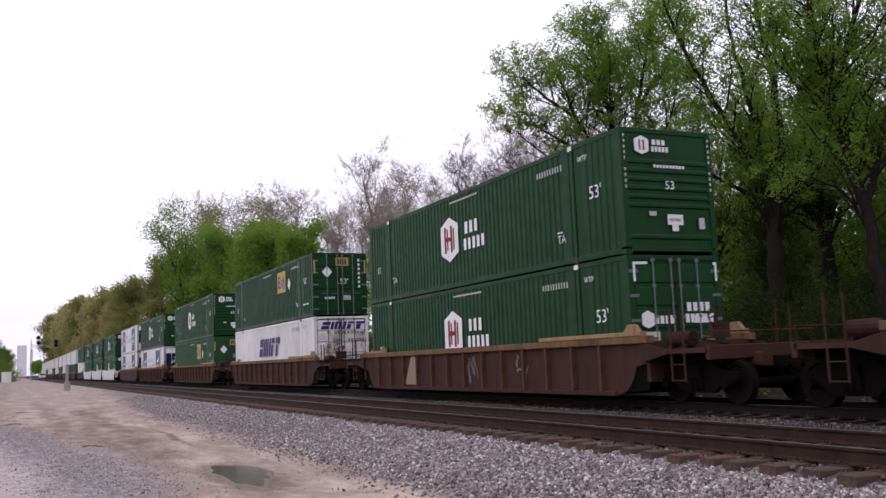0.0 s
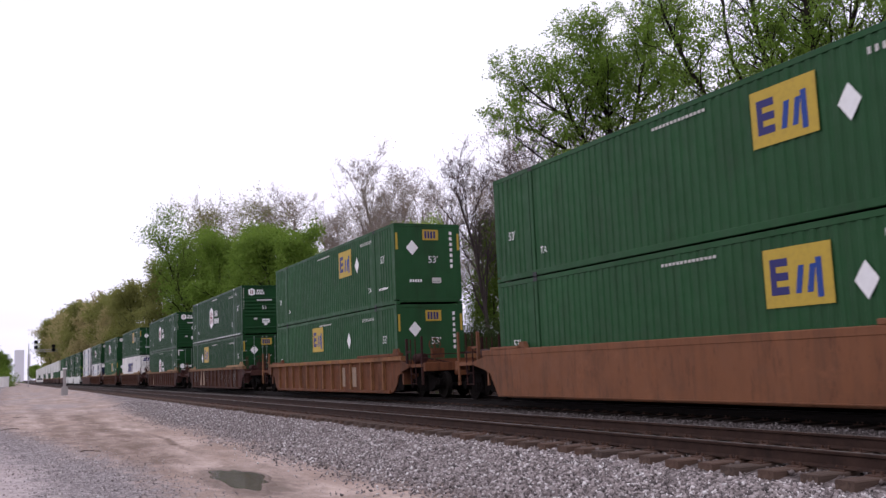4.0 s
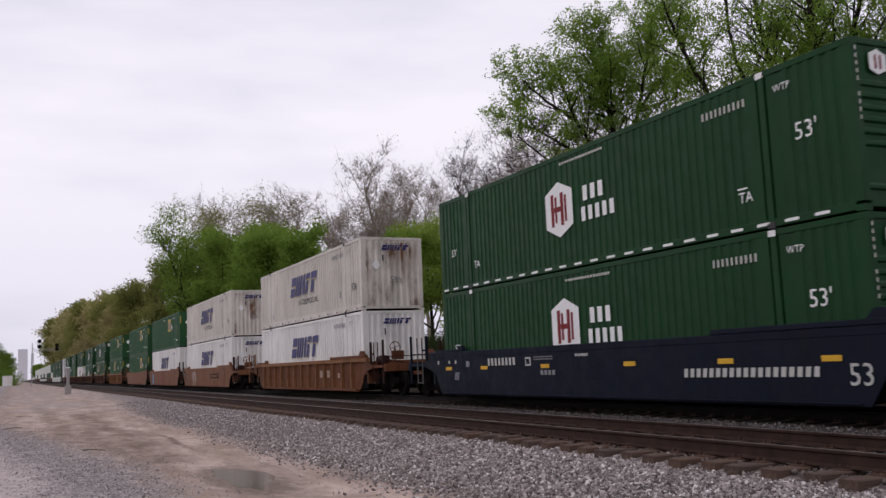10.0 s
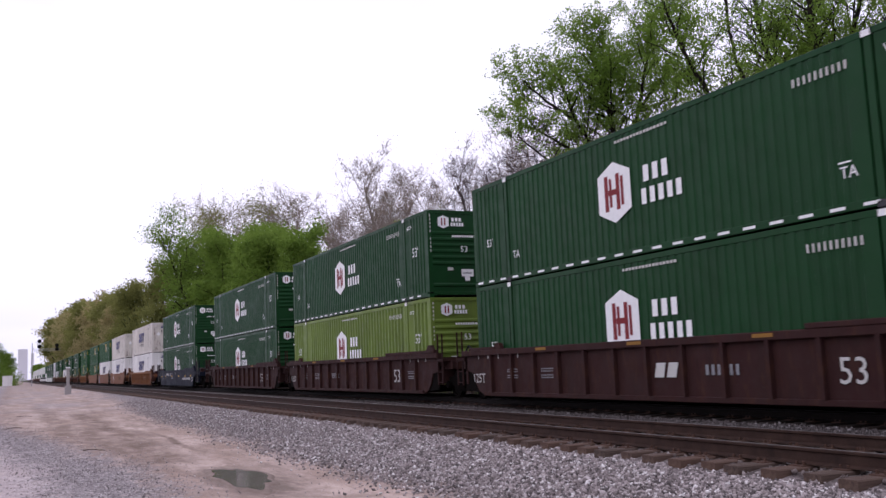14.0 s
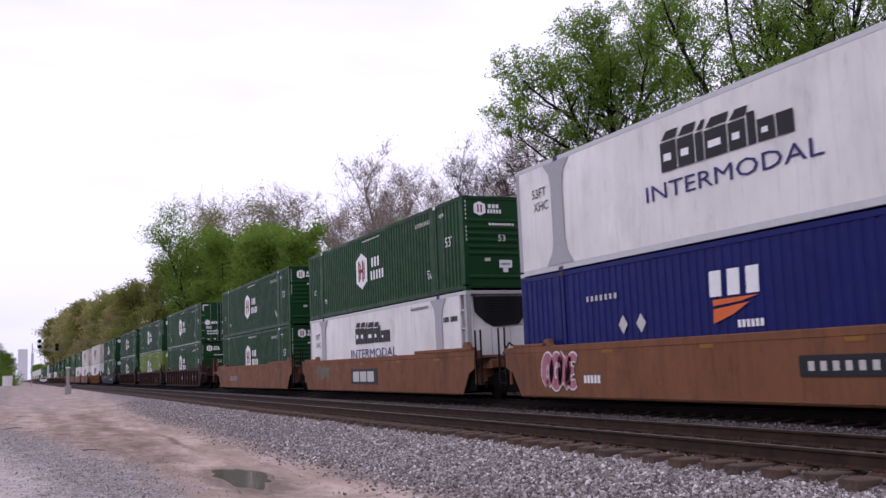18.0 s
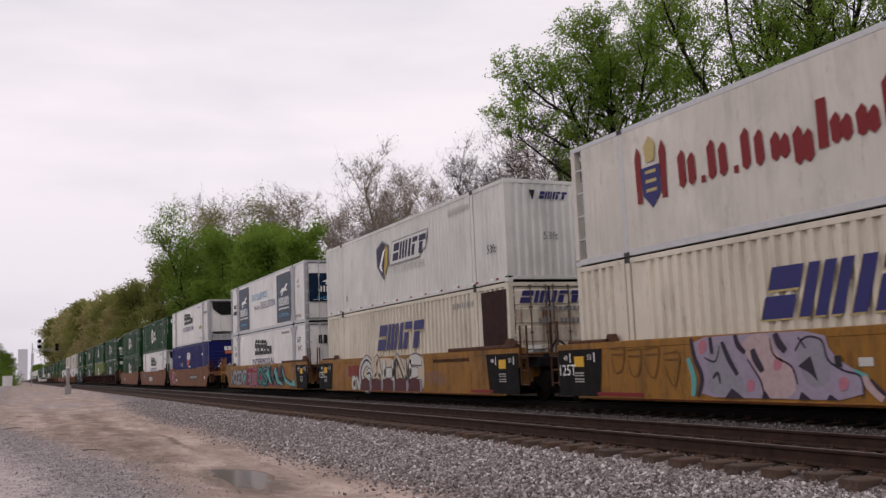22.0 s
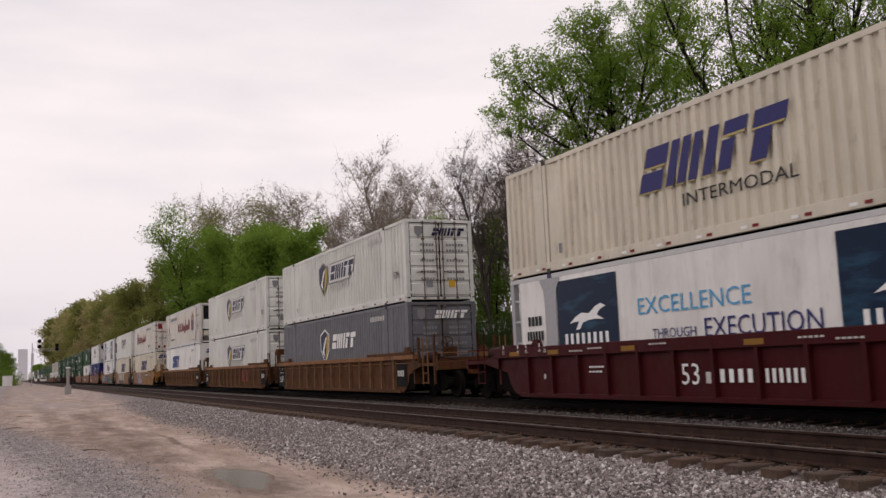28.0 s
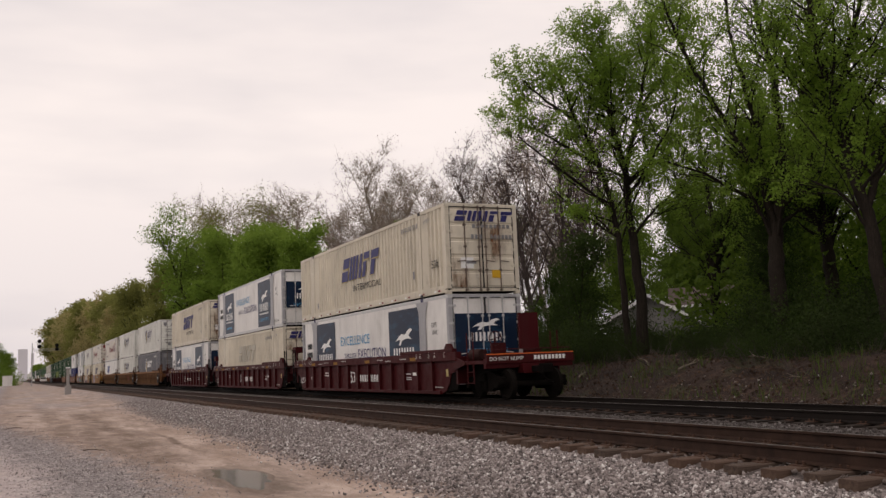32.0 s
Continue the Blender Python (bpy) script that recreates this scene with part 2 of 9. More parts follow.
def profile(x):
    """Height of the ground across the line."""
    pts = ((-4000, -1.2), (-60, -0.9), (-12, -0.62), (-3, -0.55), (4.3, -0.55), (5.0, -0.53), (6.85, -0.325), (7.06, -0.315), (7.22, -0.30), (7.32, -0.225), (9.85, -0.22), (10.4, -0.20),
           (11.2, -0.24), (11.9, -0.27), (15.3, -0.285), (16.3, -0.62), (17.2, -0.60), (18.6, 0.1), (20.0, 0.75), (23, 1.15), (30, 1.3), (60, 1.6), (4000, 2))
    for (a, b), (c, d) in zip(pts, pts[1:]):
        if a <= x <= c:
            return b + (d - b) * (x - a) / (c - a)
    return 0


def ground_z(x, y):
    z = profile(x)
    if 5.2 < x < 16:
        amp = 0.012
    elif x > 17:
        amp = 0.16
    else:
        amp = 0.03
    return z + amp * noise.noise((x * 0.55, y * 0.4, 1.3)) + amp * 0.5 * noise.noise((x * 1.9, y * 1.7, 4.0))


def spread(a, b, n, power=1.0):
    return [a + (b - a) * (i / n) ** power for i in range(n + 1)]


def make_ground():
    xs = [-4000, -1500, -500, -150, -60, -30, -18] + spread(-12, 3.6, 26) + spread(4.0, 24, 80) + [26, 28, 31, 35, 40, 47, 55, 70, 100, 180, 400, 1200, 4000]
    ys = [-600, -200, -60, -30, -15, -8] + spread(-4, 60, 150) + spread(61, 300, 90) + [320, 360, 420, 500, 650, 850, 1200, 1800, 2600, 4000]
    v = [(x, y, ground_z(x, y)) for y in ys for x in xs]
    n = len(xs)
    f = [(j * n + i, j * n + i + 1, j * n + n + i + 1, j * n + n + i) for j in range(len(ys) - 1) for i in range(n - 1)]
    me = bpy.data.meshes.new("ground")
    me.from_pydata(v, [], f)
    me.polygons.foreach_set("use_smooth", [True] * len(f))
    ob = new("ground", me)
    me.materials.append(ground_material())
    tagged(ob, "dirt track and grey gravel beside the railway, leaf litter beyond", "ground", kind="structure")


def stone_colours(n, world=True):
    """Grey crushed stone: each stone its own tone, with gap shade painted between."""
    vo = n.add("ShaderNodeTexVoronoi", Scale=17.0)
    n.link(n.coords((1, 1, 1), world), vo.inputs["Vector"])
    sep = n.add("ShaderNodeSeparateColor")
    n.link(vo.outputs["Color"], sep.inputs[0])
    ramp = n.add("ShaderNodeValToRGB")
    e = ramp.color_ramp.elements
    e[0].position, e[0].color = 0.0, (0.105, 0.088, 0.086, 1)
    e[1].position, e[1].color = 1.0, (0.55, 0.49, 0.47, 1)
    e.new(0.5).color = (0.275, 0.235, 0.226, 1)
    e.new(0.85).color = (0.42, 0.365, 0.352, 1)
    n.link(sep.outputs[0], ramp.inputs[0])
    # shade of the gaps between stones, multiplied into the colour
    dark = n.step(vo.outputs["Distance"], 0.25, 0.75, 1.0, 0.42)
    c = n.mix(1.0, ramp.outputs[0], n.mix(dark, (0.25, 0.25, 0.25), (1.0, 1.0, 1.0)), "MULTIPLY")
    return c, vo.outputs["Distance"]


def ground_material():
    n = Nodes("gravel_dirt_and_litter", 0.92, 0, 0.25)
    geo = n.add("ShaderNodeNewGeometry")
    sep = n.add("ShaderNodeSeparateXYZ")
    n.link(geo.outputs["Position"], sep.inputs[0])
    x, y = sep.outputs[0], sep.outputs[1]
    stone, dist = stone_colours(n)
    wob = n.step(n.noise(0.45, 4, 0.6, world=True), 0.25, 0.75, -0.6, 0.6)
    wob2 = n.step(n.noise(3.0, 4, 0.6, world=True), 0.25, 0.75, -0.3, 0.3)
    xx = n.math("ADD", n.math("ADD", x, wob), wob2)
    # tan dirt of the road
    sand = n.mix(n.step(n.noise(0.7, 5, 0.6, (1.6, 0.35, 1), True), 0.35, 0.65), (0.31, 0.22, 0.172), (0.52, 0.405, 0.345))
    sand = n.mix(n.step(n.noise(24, 4, 0.7, world=True), 0.5, 0.75, 0.0, 0.5), sand, (0.19, 0.14, 0.115))
    sand = n.mix(n.step(n.noise(5.0, 5, 0.7, (1.0, 0.25, 1), True), 0.54, 0.64, 0.0, 0.5), sand, (0.20, 0.14, 0.11))
    sand = n.mix(n.step(n.noise(0.8, 4, 0.6, (2.2, 0.22, 1), True), 0.54, 0.68, 0.0, 0.55), sand, (0.165, 0.118, 0.094))
    sand = n.mix(n.step(n.noise(1.3, 5, 0.7, (1.0, 0.5, 1), True), 0.46, 0.62, 0.0, 0.7), sand, (0.215, 0.158, 0.124))
    peb = n.step(n.noise(38, 2, 0.5, world=True), 0.60, 0.68, 0.0, 0.5)
    sand = n.mix(peb, sand, (0.46, 0.41, 0.39))
    # ruts in the dirt
    bend = n.step(n.noise(0.5, 3, 0.5, (0.4, 0.5, 1), True), 0.25, 0.75, -0.35, 0.35)
    for x0, wide, y0, y1, much in ((3.62, 0.13, 19.0, 28.5, 1.0), (2.75, 0.6, 16.0, 48.0, 0.9), (2.1, 0.35, 15.0, 34.0, 0.75), (1.5, 0.5, 24.0, 60.0, 0.7)):
        d = n.math("ABSOLUTE", n.math("SUBTRACT", n.math("ADD", x, n.math("MULTIPLY", bend, 0.5)), x0))
        rut = n.math("MULTIPLY", n.step(d, wide * 0.3, wide, much, 0.0), n.math("MULTIPLY", n.step(y, y0, y0 + 2.5), n.step(y, y1 - 3.0, y1, 1.0, 0.0)))
        sand = n.mix(n.math("MULTIPLY", rut, n.step(n.noise(1.7, 5, 0.7, (1, 0.4, 1), True), 0.32, 0.6)), sand, (0.135, 0.090, 0.066))
    edge = n.math("ADD", 4.8, n.step(y, 36.0, 95.0, 0.0, 2.45))
    right = n.step(n.math("ADD", n.math("SUBTRACT", xx, edge), n.step(n.noise(9.0, 4, 0.7, world=True), 0.3, 0.7, -0.3, 0.3)), -0.5, 0.6)
    # the stony shoulder on the far side of the road
    pale = n.mix(0.3, n.mix(n.step(n.noise(1.1, 5, 0.65, (1.0, 0.4, 1), True), 0.35, 0.65), (0.46, 0.375, 0.355), (0.66, 0.565, 0.545)), stone)
    pale = n.mix(n.step(n.noise(11.0, 3, 0.6, world=True), 0.60, 0.68, 0.0, 0.6), pale, (0.17, 0.14, 0.135))
    xs = n.math("ADD", n.math("ADD", x, n.math("MULTIPLY", wob, 0.5)), wob2)
    off = n.math("SUBTRACT", xs, n.step(y, 18.0, 42.0, 2.0, -0.9))
    off = n.math("ADD", off, n.step(n.noise(6.0, 4, 0.7, (1, 0.5, 1), True), 0.3, 0.7, -0.4, 0.4))
    grit = n.mix(0.25, stone, (0.42, 0.38, 0.38))
    c = n.mix(n.step(off, -0.45, 0.45), n.mix(n.step(off, -1.9, -1.1), pale, grit), sand)
    # stony patches further along the road
    c = n.mix(n.math("MULTIPLY", n.step(y, 38.0, 60.0), n.step(n.noise(0.35, 5, 0.65, (1, 0.25, 1), True), 0.40, 0.62, 0.0, 0.75)), c, n.mix(0.5, stone, (0.34, 0.29, 0.28)))
    # brown debris that has washed together
    heap = n.math("MULTIPLY", n.step(n.math("ABSOLUTE", n.math("SUBTRACT", off, 0.3)), 0.15, 1.0, 1.0, 0.0), n.step(y, 20.0, 27.0))
    heap = n.math("MULTIPLY", heap, n.step(n.noise(2.2, 6, 0.75, (1, 0.6, 1), True), 0.46, 0.62, 0.0, 0.8))
    c = n.mix(heap, c, (0.13, 0.082, 0.062))
    # damp ground round the puddle
    da = n.math("DIVIDE", n.math("SUBTRACT", x, 3.2), 0.62)
    db = n.math("DIVIDE", n.math("SUBTRACT", y, 14.2), 2.5)
    dd = n.math("ADD", n.math("MULTIPLY", da, da), n.math("MULTIPLY", db, db))
    dd = n.math("ADD", dd, n.step(n.noise(3.0, 4, 0.6, (1.5, 0.6, 1), True), 0.25, 0.75, -0.5, 0.5))
    c = n.mix(n.step(dd, 0.35, 1.2, 0.85, 0.0), c, (0.15, 0.112, 0.09))
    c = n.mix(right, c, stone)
    # sooty rust between the rails; under the train, grime plus the cars' shade as colour
    grime_shade = n.step(n.noise(1.4, 4, 0.6, world=True), 0.3, 0.7, 0.6, 0.93)
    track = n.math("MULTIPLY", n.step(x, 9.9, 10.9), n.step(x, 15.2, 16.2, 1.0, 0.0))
    c = n.mix(n.math("MULTIPLY", track, grime_shade), c, (0.034, 0.027, 0.024))
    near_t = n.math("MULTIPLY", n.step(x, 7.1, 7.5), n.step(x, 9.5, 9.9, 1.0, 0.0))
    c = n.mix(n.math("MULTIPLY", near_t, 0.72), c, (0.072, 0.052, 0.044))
    # leaf litter, soil, weeds on the bank; shade of overhanging trees darkens the soil colours
    soil = n.mix(n.step(n.noise(3.5, 5, 0.7, world=True), 0.35, 0.7), (0.022, 0.013, 0.010), (0.072, 0.045, 0.036))
    soil = n.mix(n.step(n.noise(0.9, 5, 0.65, (1, 0.7, 1), True), 0.46, 0.62, 0.0, 0.8), soil, (0.018, 0.012, 0.010))
    soil = n.mix(n.step(n.noise(30, 4, 0.7, world=True), 0.55, 0.7, 0.0, 0.6), soil, (0.11, 0.08, 0.066))
    soil = n.mix(n.step(n.noise(0.5, 4, 0.6, world=True), 0.58, 0.7, 0.0, 0.35), soil, (0.045, 0.07, 0.02))
    c = n.mix(n.step(xx, 15.9, 16.6), c, soil)
    far_l = n.step(x, -22.0, -14.0, 1.0, 0.0)
    c = n.mix(far_l, c, (0.06, 0.09, 0.03))
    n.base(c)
    h = n.math("ADD", n.step(dist, 0.0, 0.7, 1.0, 0.0), n.step(n.noise(60, 3, world=True), 0.3, 0.7, 0.0, 0.4))
    keep = n.math("MAXIMUM", n.math("MAXIMUM", right, n.step(off, -0.45, 0.45, 0.7, 0.0)), 0.2)
    n.bump(n.math("MULTIPLY", h, keep), 0.8, 0.035)
    return n.m


def rail_shape(x, z, y0, y1):
    """A flat-bottomed rail, 0.17 high."""
    half = ((0.069, -0.172), (0.069, -0.160), (0.012, -0.140), (0.010, -0.045), (0.035, -0.032), (0.037, -0.008), (0.028, 0.0))
    ring = [(a, b) for a, b in half] + [(-a, b) for a, b in reversed(half)]
    return Shape().loft([[(x + a, y, z + b) for a, b in ring] for y in (y0, y1)])


def rail_material(name="rusty_rail_steel", car_shade=0.0):
    n = Nodes(name, 0.6, 0.3, 0.15)
    c = n.mix(n.step(n.noise(5, 5, 0.7), 0.3, 0.7), (0.020, 0.011, 0.0085), (0.049, 0.027, 0.019))
    if car_shade:
        c = n.mix(car_shade, c, (0.006, 0.005, 0.0045))
    geo = n.add("ShaderNodeNewGeometry")
    sep = n.add("ShaderNodeSeparateXYZ")
    n.link(geo.outputs["Normal"], sep.inputs[0])
    up = n.step(sep.outputs[2], 0.85, 0.97)
    tex = n.add("ShaderNodeTexCoord")
    sz = n.add("ShaderNodeSeparateXYZ")
    n.link(tex.outputs["Object"], sz.inputs[0])
    head = n.math("MULTIPLY", up, n.step(sz.outputs[2], -0.06, -0.05))
    n.base(n.mix(head, c, (0.17, 0.155, 0.15)))
    n.link(n.step(head, 0, 1, 0.75, 0.45), n.b.inputs["Roughness"])
    n.link(n.step(head, 0, 1, 0.0, 0.8), n.b.inputs["Metallic"])
    n.bump(n.noise(40, 3), 0.15, 0.005)
    return n.m


def tie_material(name="weathered_creosote_timber", car_shade=0.0):
    n = Nodes(name, 0.9, 0, 0.2)
    info = n.add("ShaderNodeObjectInfo")
    c = n.mix(n.step(n.noise(4, 5, 0.7, (0.35, 6, 6)), 0.3, 0.7), (0.034, 0.025, 0.020), (0.125, 0.090, 0.072))
    c = n.mix(n.math("MULTIPLY", info.outputs["Random"], 0.5), c, (0.12, 0.065, 0.043))
    if car_shade:
        c = n.mix(car_shade, c, (0.010, 0.008, 0.007))
    n.base(c)
    n.bump(n.noise(9, 5, 0.7, (0.3, 8, 8)), 0.6, 0.01)
    return n.m


def make_tracks():
    # the far track's rails and ties carry the cars' shade in their colour
    clean, shade_rail, dry, shade_ties = rail_material(), rail_material("car_shade_rail_steel", 0.85), tie_material(), tie_material("car_shade_timber", 0.85)
    plate_m = flat("rusty_tie_plate", (0.07, 0.038, 0.026), 0.8)
    rnd = random.Random(5)
    tie = Shape().chamfer(-1.3, -0.115, -0.17, 1.3, 0.115, 0.0, 0.012).mesh("tie")
    plate = Shape()
    for s in (-0.7525, 0.7525):
        plate.box(s - 0.17, -0.09, 0.0, s + 0.17, 0.09, 0.012)
        for q in (-0.1, 0.1):
            for w in (-0.05, 0.05):
                plate.box(s + q - 0.012, w - 0.012, 0.012, s + q + 0.012, w + 0.012, 0.05)
    plate = plate.mesh("tie_plate")
    for xc, z, what in ((NEAR, 0.0, "empty"), (FAR, FAR_Z, "train-carrying")):
        root = new("railway_track")
        rail_m, tie_m = (clean, dry) if xc == NEAR else (shade_rail, shade_ties)
        root.location = (xc, 0, z)
        tagged(root, "%s railway track with rusty rails on weathered timber ties" % what, "railway track", "tracks", "structure")
        for s in (-0.7525, 0.7525):
            part("rail", rail_shape(s, 0, -60, 1500), rail_m, root)
        rest = Shape()
        y = -8.0
        count = 0
        while y < 420:
            jit, tilt = rnd.uniform(-0.06, 0.06), rnd.uniform(-1.5, 1.5)
            near = 3 < y < (78 if xc == NEAR else 45)
            if near:
                t = part("tie", tie, tie_m, root, at=pose(jit, y, -0.186, 0, 0, tilt))
                part("tie_plate", plate, plate_m, t)
                count += 1
            else:
                rest.box(jit - 1.3, y - 0.115, -0.35, jit + 1.3, y + 0.115, -0.186)
            y += 0.52 + rnd.uniform(-0.03, 0.03)
        tagged(part("far_ties", rest, tie_m, root), kind="stuff")


# ---------------- freight containers ----------------
CL, CW, CH = 16.15, 2.59, 2.896
HX, HY = CW / 2, CL / 2


def corrugated_side(pitch, depth, post, foot=0.17):
    """One side sheet, folded in trapezoids, between the rails; a groove runs up on both sides of a lift post."""
    ys, y = [], -HY + 0.16
    while y < HY - 0.16:
        near = min((abs(y + pitch / 2 - q), q) for q in (post, -post))
        if near[0] > 0.2 + pitch / 2:
            k = pitch / 4
            ys += [(y, 0), (y + k * 1.5, 0), (y + k * 1.9, depth), (y + k * 3.5, depth)]
        y += pitch
    for q in (post, -post):
        ys += [(q - 0.13, 0), (q - 0.12, 0.06), (q + 0.12, 0.06), (q + 0.13, 0)]
    ys.append((HY - 0.14, 0))
    ys.sort()
    top = CH - 0.10
    lo = [(-HX + 0.006 + d, y, foot) for y, d in ys]
    hi = [(-HX + 0.006 + d, y, top) for y, d in ys]
    inner = [[(-HX + 0.10, y, z) for y, d in ys] for z in (top, foot)]
    return Shape().loft([lo, hi] + inner, cap=False, close=False).mesh("side_panel")


SLOT = 0.50                    # depth of the open frame round a cooling unit


def flat_side(seams, slot):
    """A smooth insulated side: one sheet with raised seam strips; it stops short of the end that holds the cooling unit."""
    a, b = -HY + (SLOT if slot < 0 else 0.15), HY - (SLOT if slot > 0 else 0.15)
    line = [(a, 0.006)]
    for q in seams:
        line += [(q - 0.024, 0.006), (q - 0.02, 0.0), (q + 0.02, 0.0), (q + 0.024, 0.006)]
    line.append((b, 0.006))
    ring = [[(-HX + d, y, z) for y, d in line] + [(-HX + 0.05, b, z), (-HX + 0.05, a, z)] for z in (0.17, CH - 0.1)]
    return Shape().loft(ring).mesh("side_panel")


def end_ribbed():
    """Flat name panel above, six pressed ribs, a flat placard panel, one rib at the foot."""
    zs = [(0.17, 0.03)]
    for z in (0.34, 1.06, 1.26, 1.46, 1.66, 1.86):
        zs += [(z, 0.034), (z + 0.035, 0.0), (z + 0.085, 0.0), (z + 0.13, 0.034)]
    zs += [(2.07, 0.034), (2.10, 0.002), (2.16, 0.002), (2.20, 0.03), (CH - 0.1, 0.03)]
    ring = [[(x, -HY + d, z) for z, d in zs] + [(x, -HY + 0.09, CH - 0.1), (x, -HY + 0.09, 0.17)] for x in (-HX + 0.14, HX - 0.14)]
    return Shape().loft(ring).mesh("end_wall")


def end_vertical():
    xs, x = [], -HX + 0.15
    while x < HX - 0.2:
        xs += [(x, 0.004), (x + 0.09, 0.004), (x + 0.12, 0.045), (x + 0.21, 0.045)]
        x += 0.255
    xs.append((HX - 0.14, 0.004))
    rows = [[(x, -HY + d, z) for x, d in xs] for z in (0.17, CH - 0.1)]
    rows += [[(x, -HY + 0.09, z) for x, d in xs] for z in (CH - 0.1, 0.17)]
    return Shape().loft(rows, cap=False, close=False).mesh("end_wall")


def end_plain():
    s = Shape().box(-HX + 0.14, -HY + 0.012, 0.17, HX - 0.14, -HY + 0.08, CH - 0.1)
    return s.mesh("end_wall")


def container_bones(post):
    def bones():
        rail = Shape()
        rail.chamfer(-HX, -HY + 0.17, 0.03, -HX + 0.1, HY - 0.17, 0.175, 0.008)
        top = Shape().chamfer(-HX, -HY + 0.17, CH - 0.115, -HX + 0.08, HY - 0.17, CH, 0.008)
        sill = Shape().chamfer(-HX + 0.16, -HY, 0.07, HX - 0.16, -HY + 0.09, 0.175, 0.008)
        head = Shape().chamfer(-HX + 0.16, -HY, CH - 0.11, HX - 0.16, -HY + 0.09, CH, 0.008)
        corner = Shape().plate([(-HY, 0.17), (-HY + 0.16, 0.17), (-HY + 0.16, CH - 0.1), (-HY, CH - 0.1)], -HX, -HX + 0.15)
        cast = Shape().chamfer(-HX - 0.004, -HY - 0.004, 0, -HX + 0.162, -HY + 0.178, 0.118, 0.012)
        lift = Shape().chamfer(-HX - 0.008, -0.075, 0.16, -HX + 0.09, 0.075, CH - 0.1, 0.012)
        knob = Shape().chamfer(-HX - 0.014, -0.09, 0, -HX + 0.16, 0.09, 0.118, 0.012)
        tall = Shape().chamfer(-HX, -HY + 0.17, 0.05, -HX + 0.1, HY - 0.17, 0.285, 0.008)
        roof = Shape()
        row = []
        k = 56
        for i in range(k + 1):
            y = -HY + 0.1 + (CL - 0.2) * i / k
            row.append((y, CH - 0.03 - (0.02 if i % 2 else 0)))
        roof.loft([[(x, y, z) for y, z in row] for x in (-HX + 0.07, HX - 0.07)], cap=False, close=False)
        floor = Shape().box(-HX + 0.1, -HY + 0.09, 0.05, HX - 0.1, HY - 0.09, 0.17)
        names = ("bottom_rail", "top_rail", "end_sill", "end_header", "corner_post", "corner_casting", "lift_post", "roof", "floor_frame", "lift_casting", "tall_rail")
        return dict(zip(names, (q.mesh(nm) for q, nm in zip((rail, top, sill, head, corner, cast, lift, roof, floor, knob, tall), names))))
    return once(("bones", post), bones)


MIRROR_END = Matrix.Scale(-1, 4, (0, 1, 0))
MIRROR_SIDE = Matrix.Scale(-1, 4, (1, 0, 0))


def lock_bar():
    s = Shape()
    s.tube([(0, 0, 0.08), (0, 0, CH - 0.06)], 0.02, 6)
    for z in (0.12, 0.75, 1.5, 2.2, CH - 0.12):
        s.box(-0.05, -0.015, z - 0.03, 0.05, 0.03, z + 0.03)
    s.tube([(0, -0.03, 1.05), (0.3, -0.03, 1.02)], 0.016, 5)
    return s.mesh("lock_bar")


def add_doors(root, col, reefer, rods, hinges):
    """Two leaf doors on the end, with gaskets, lock bars, hinges and fittings."""
    def leaf():
        zs = [(0.17, 0.03)]
        for z in () if reefer else (0.22, 0.73, 1.24, 1.75, 2.26):
            zs += [(z, 0.03), (z + 0.03, 0.004), (z + 0.40, 0.004), (z + 0.43, 0.03)]
        zs.append((CH - 0.11, 0.03))
        ring = [[(x, -HY + d, z) for z, d in zs] + [(x, -HY + 0.085, CH - 0.11), (x, -HY + 0.085, 0.17)] for x in (0.012, HX - 0.15)]
        return Shape().loft(ring).mesh("door_leaf")

    def gasket():
        g = Shape().box(0.0, -HY - 0.002, 0.17, 0.024, -HY + 0.06, CH - 0.11)
        g.box(HX - 0.172, -HY - 0.002, 0.17, HX - 0.148, -HY + 0.06, CH - 0.11)
        g.box(0.024, -HY - 0.002, CH - 0.13, HX - 0.172, -HY + 0.06, CH - 0.109)
        g.box(0.024, -HY - 0.002, 0.168, HX - 0.172, -HY + 0.06, 0.19)
        return g.mesh("door_gasket")

    def hinge():
        return Shape().box(HX - 0.26, -HY - 0.012, 0, HX - 0.02, -HY + 0.03, 0.07).mesh("hinge")
    for side in (1, -1):
        m = Matrix.Identity(4) if side > 0 else MIRROR_SIDE
        door = part("door", once(("leaf", reefer), leaf), col, root, at=m)
        part("door_gasket", once("gasket", gasket), RUBBER, door)
        for z in (0.3, 0.85, 1.4, 1.95, 2.5):
            part("hinge", once("hinge", hinge), hinges, door, at=pose(0, 0, z))
        for x in (0.12, 0.62):
            part("lock_bar", once("bar", lock_bar), rods, door, at=pose(x, -HY - 0.014, 0))


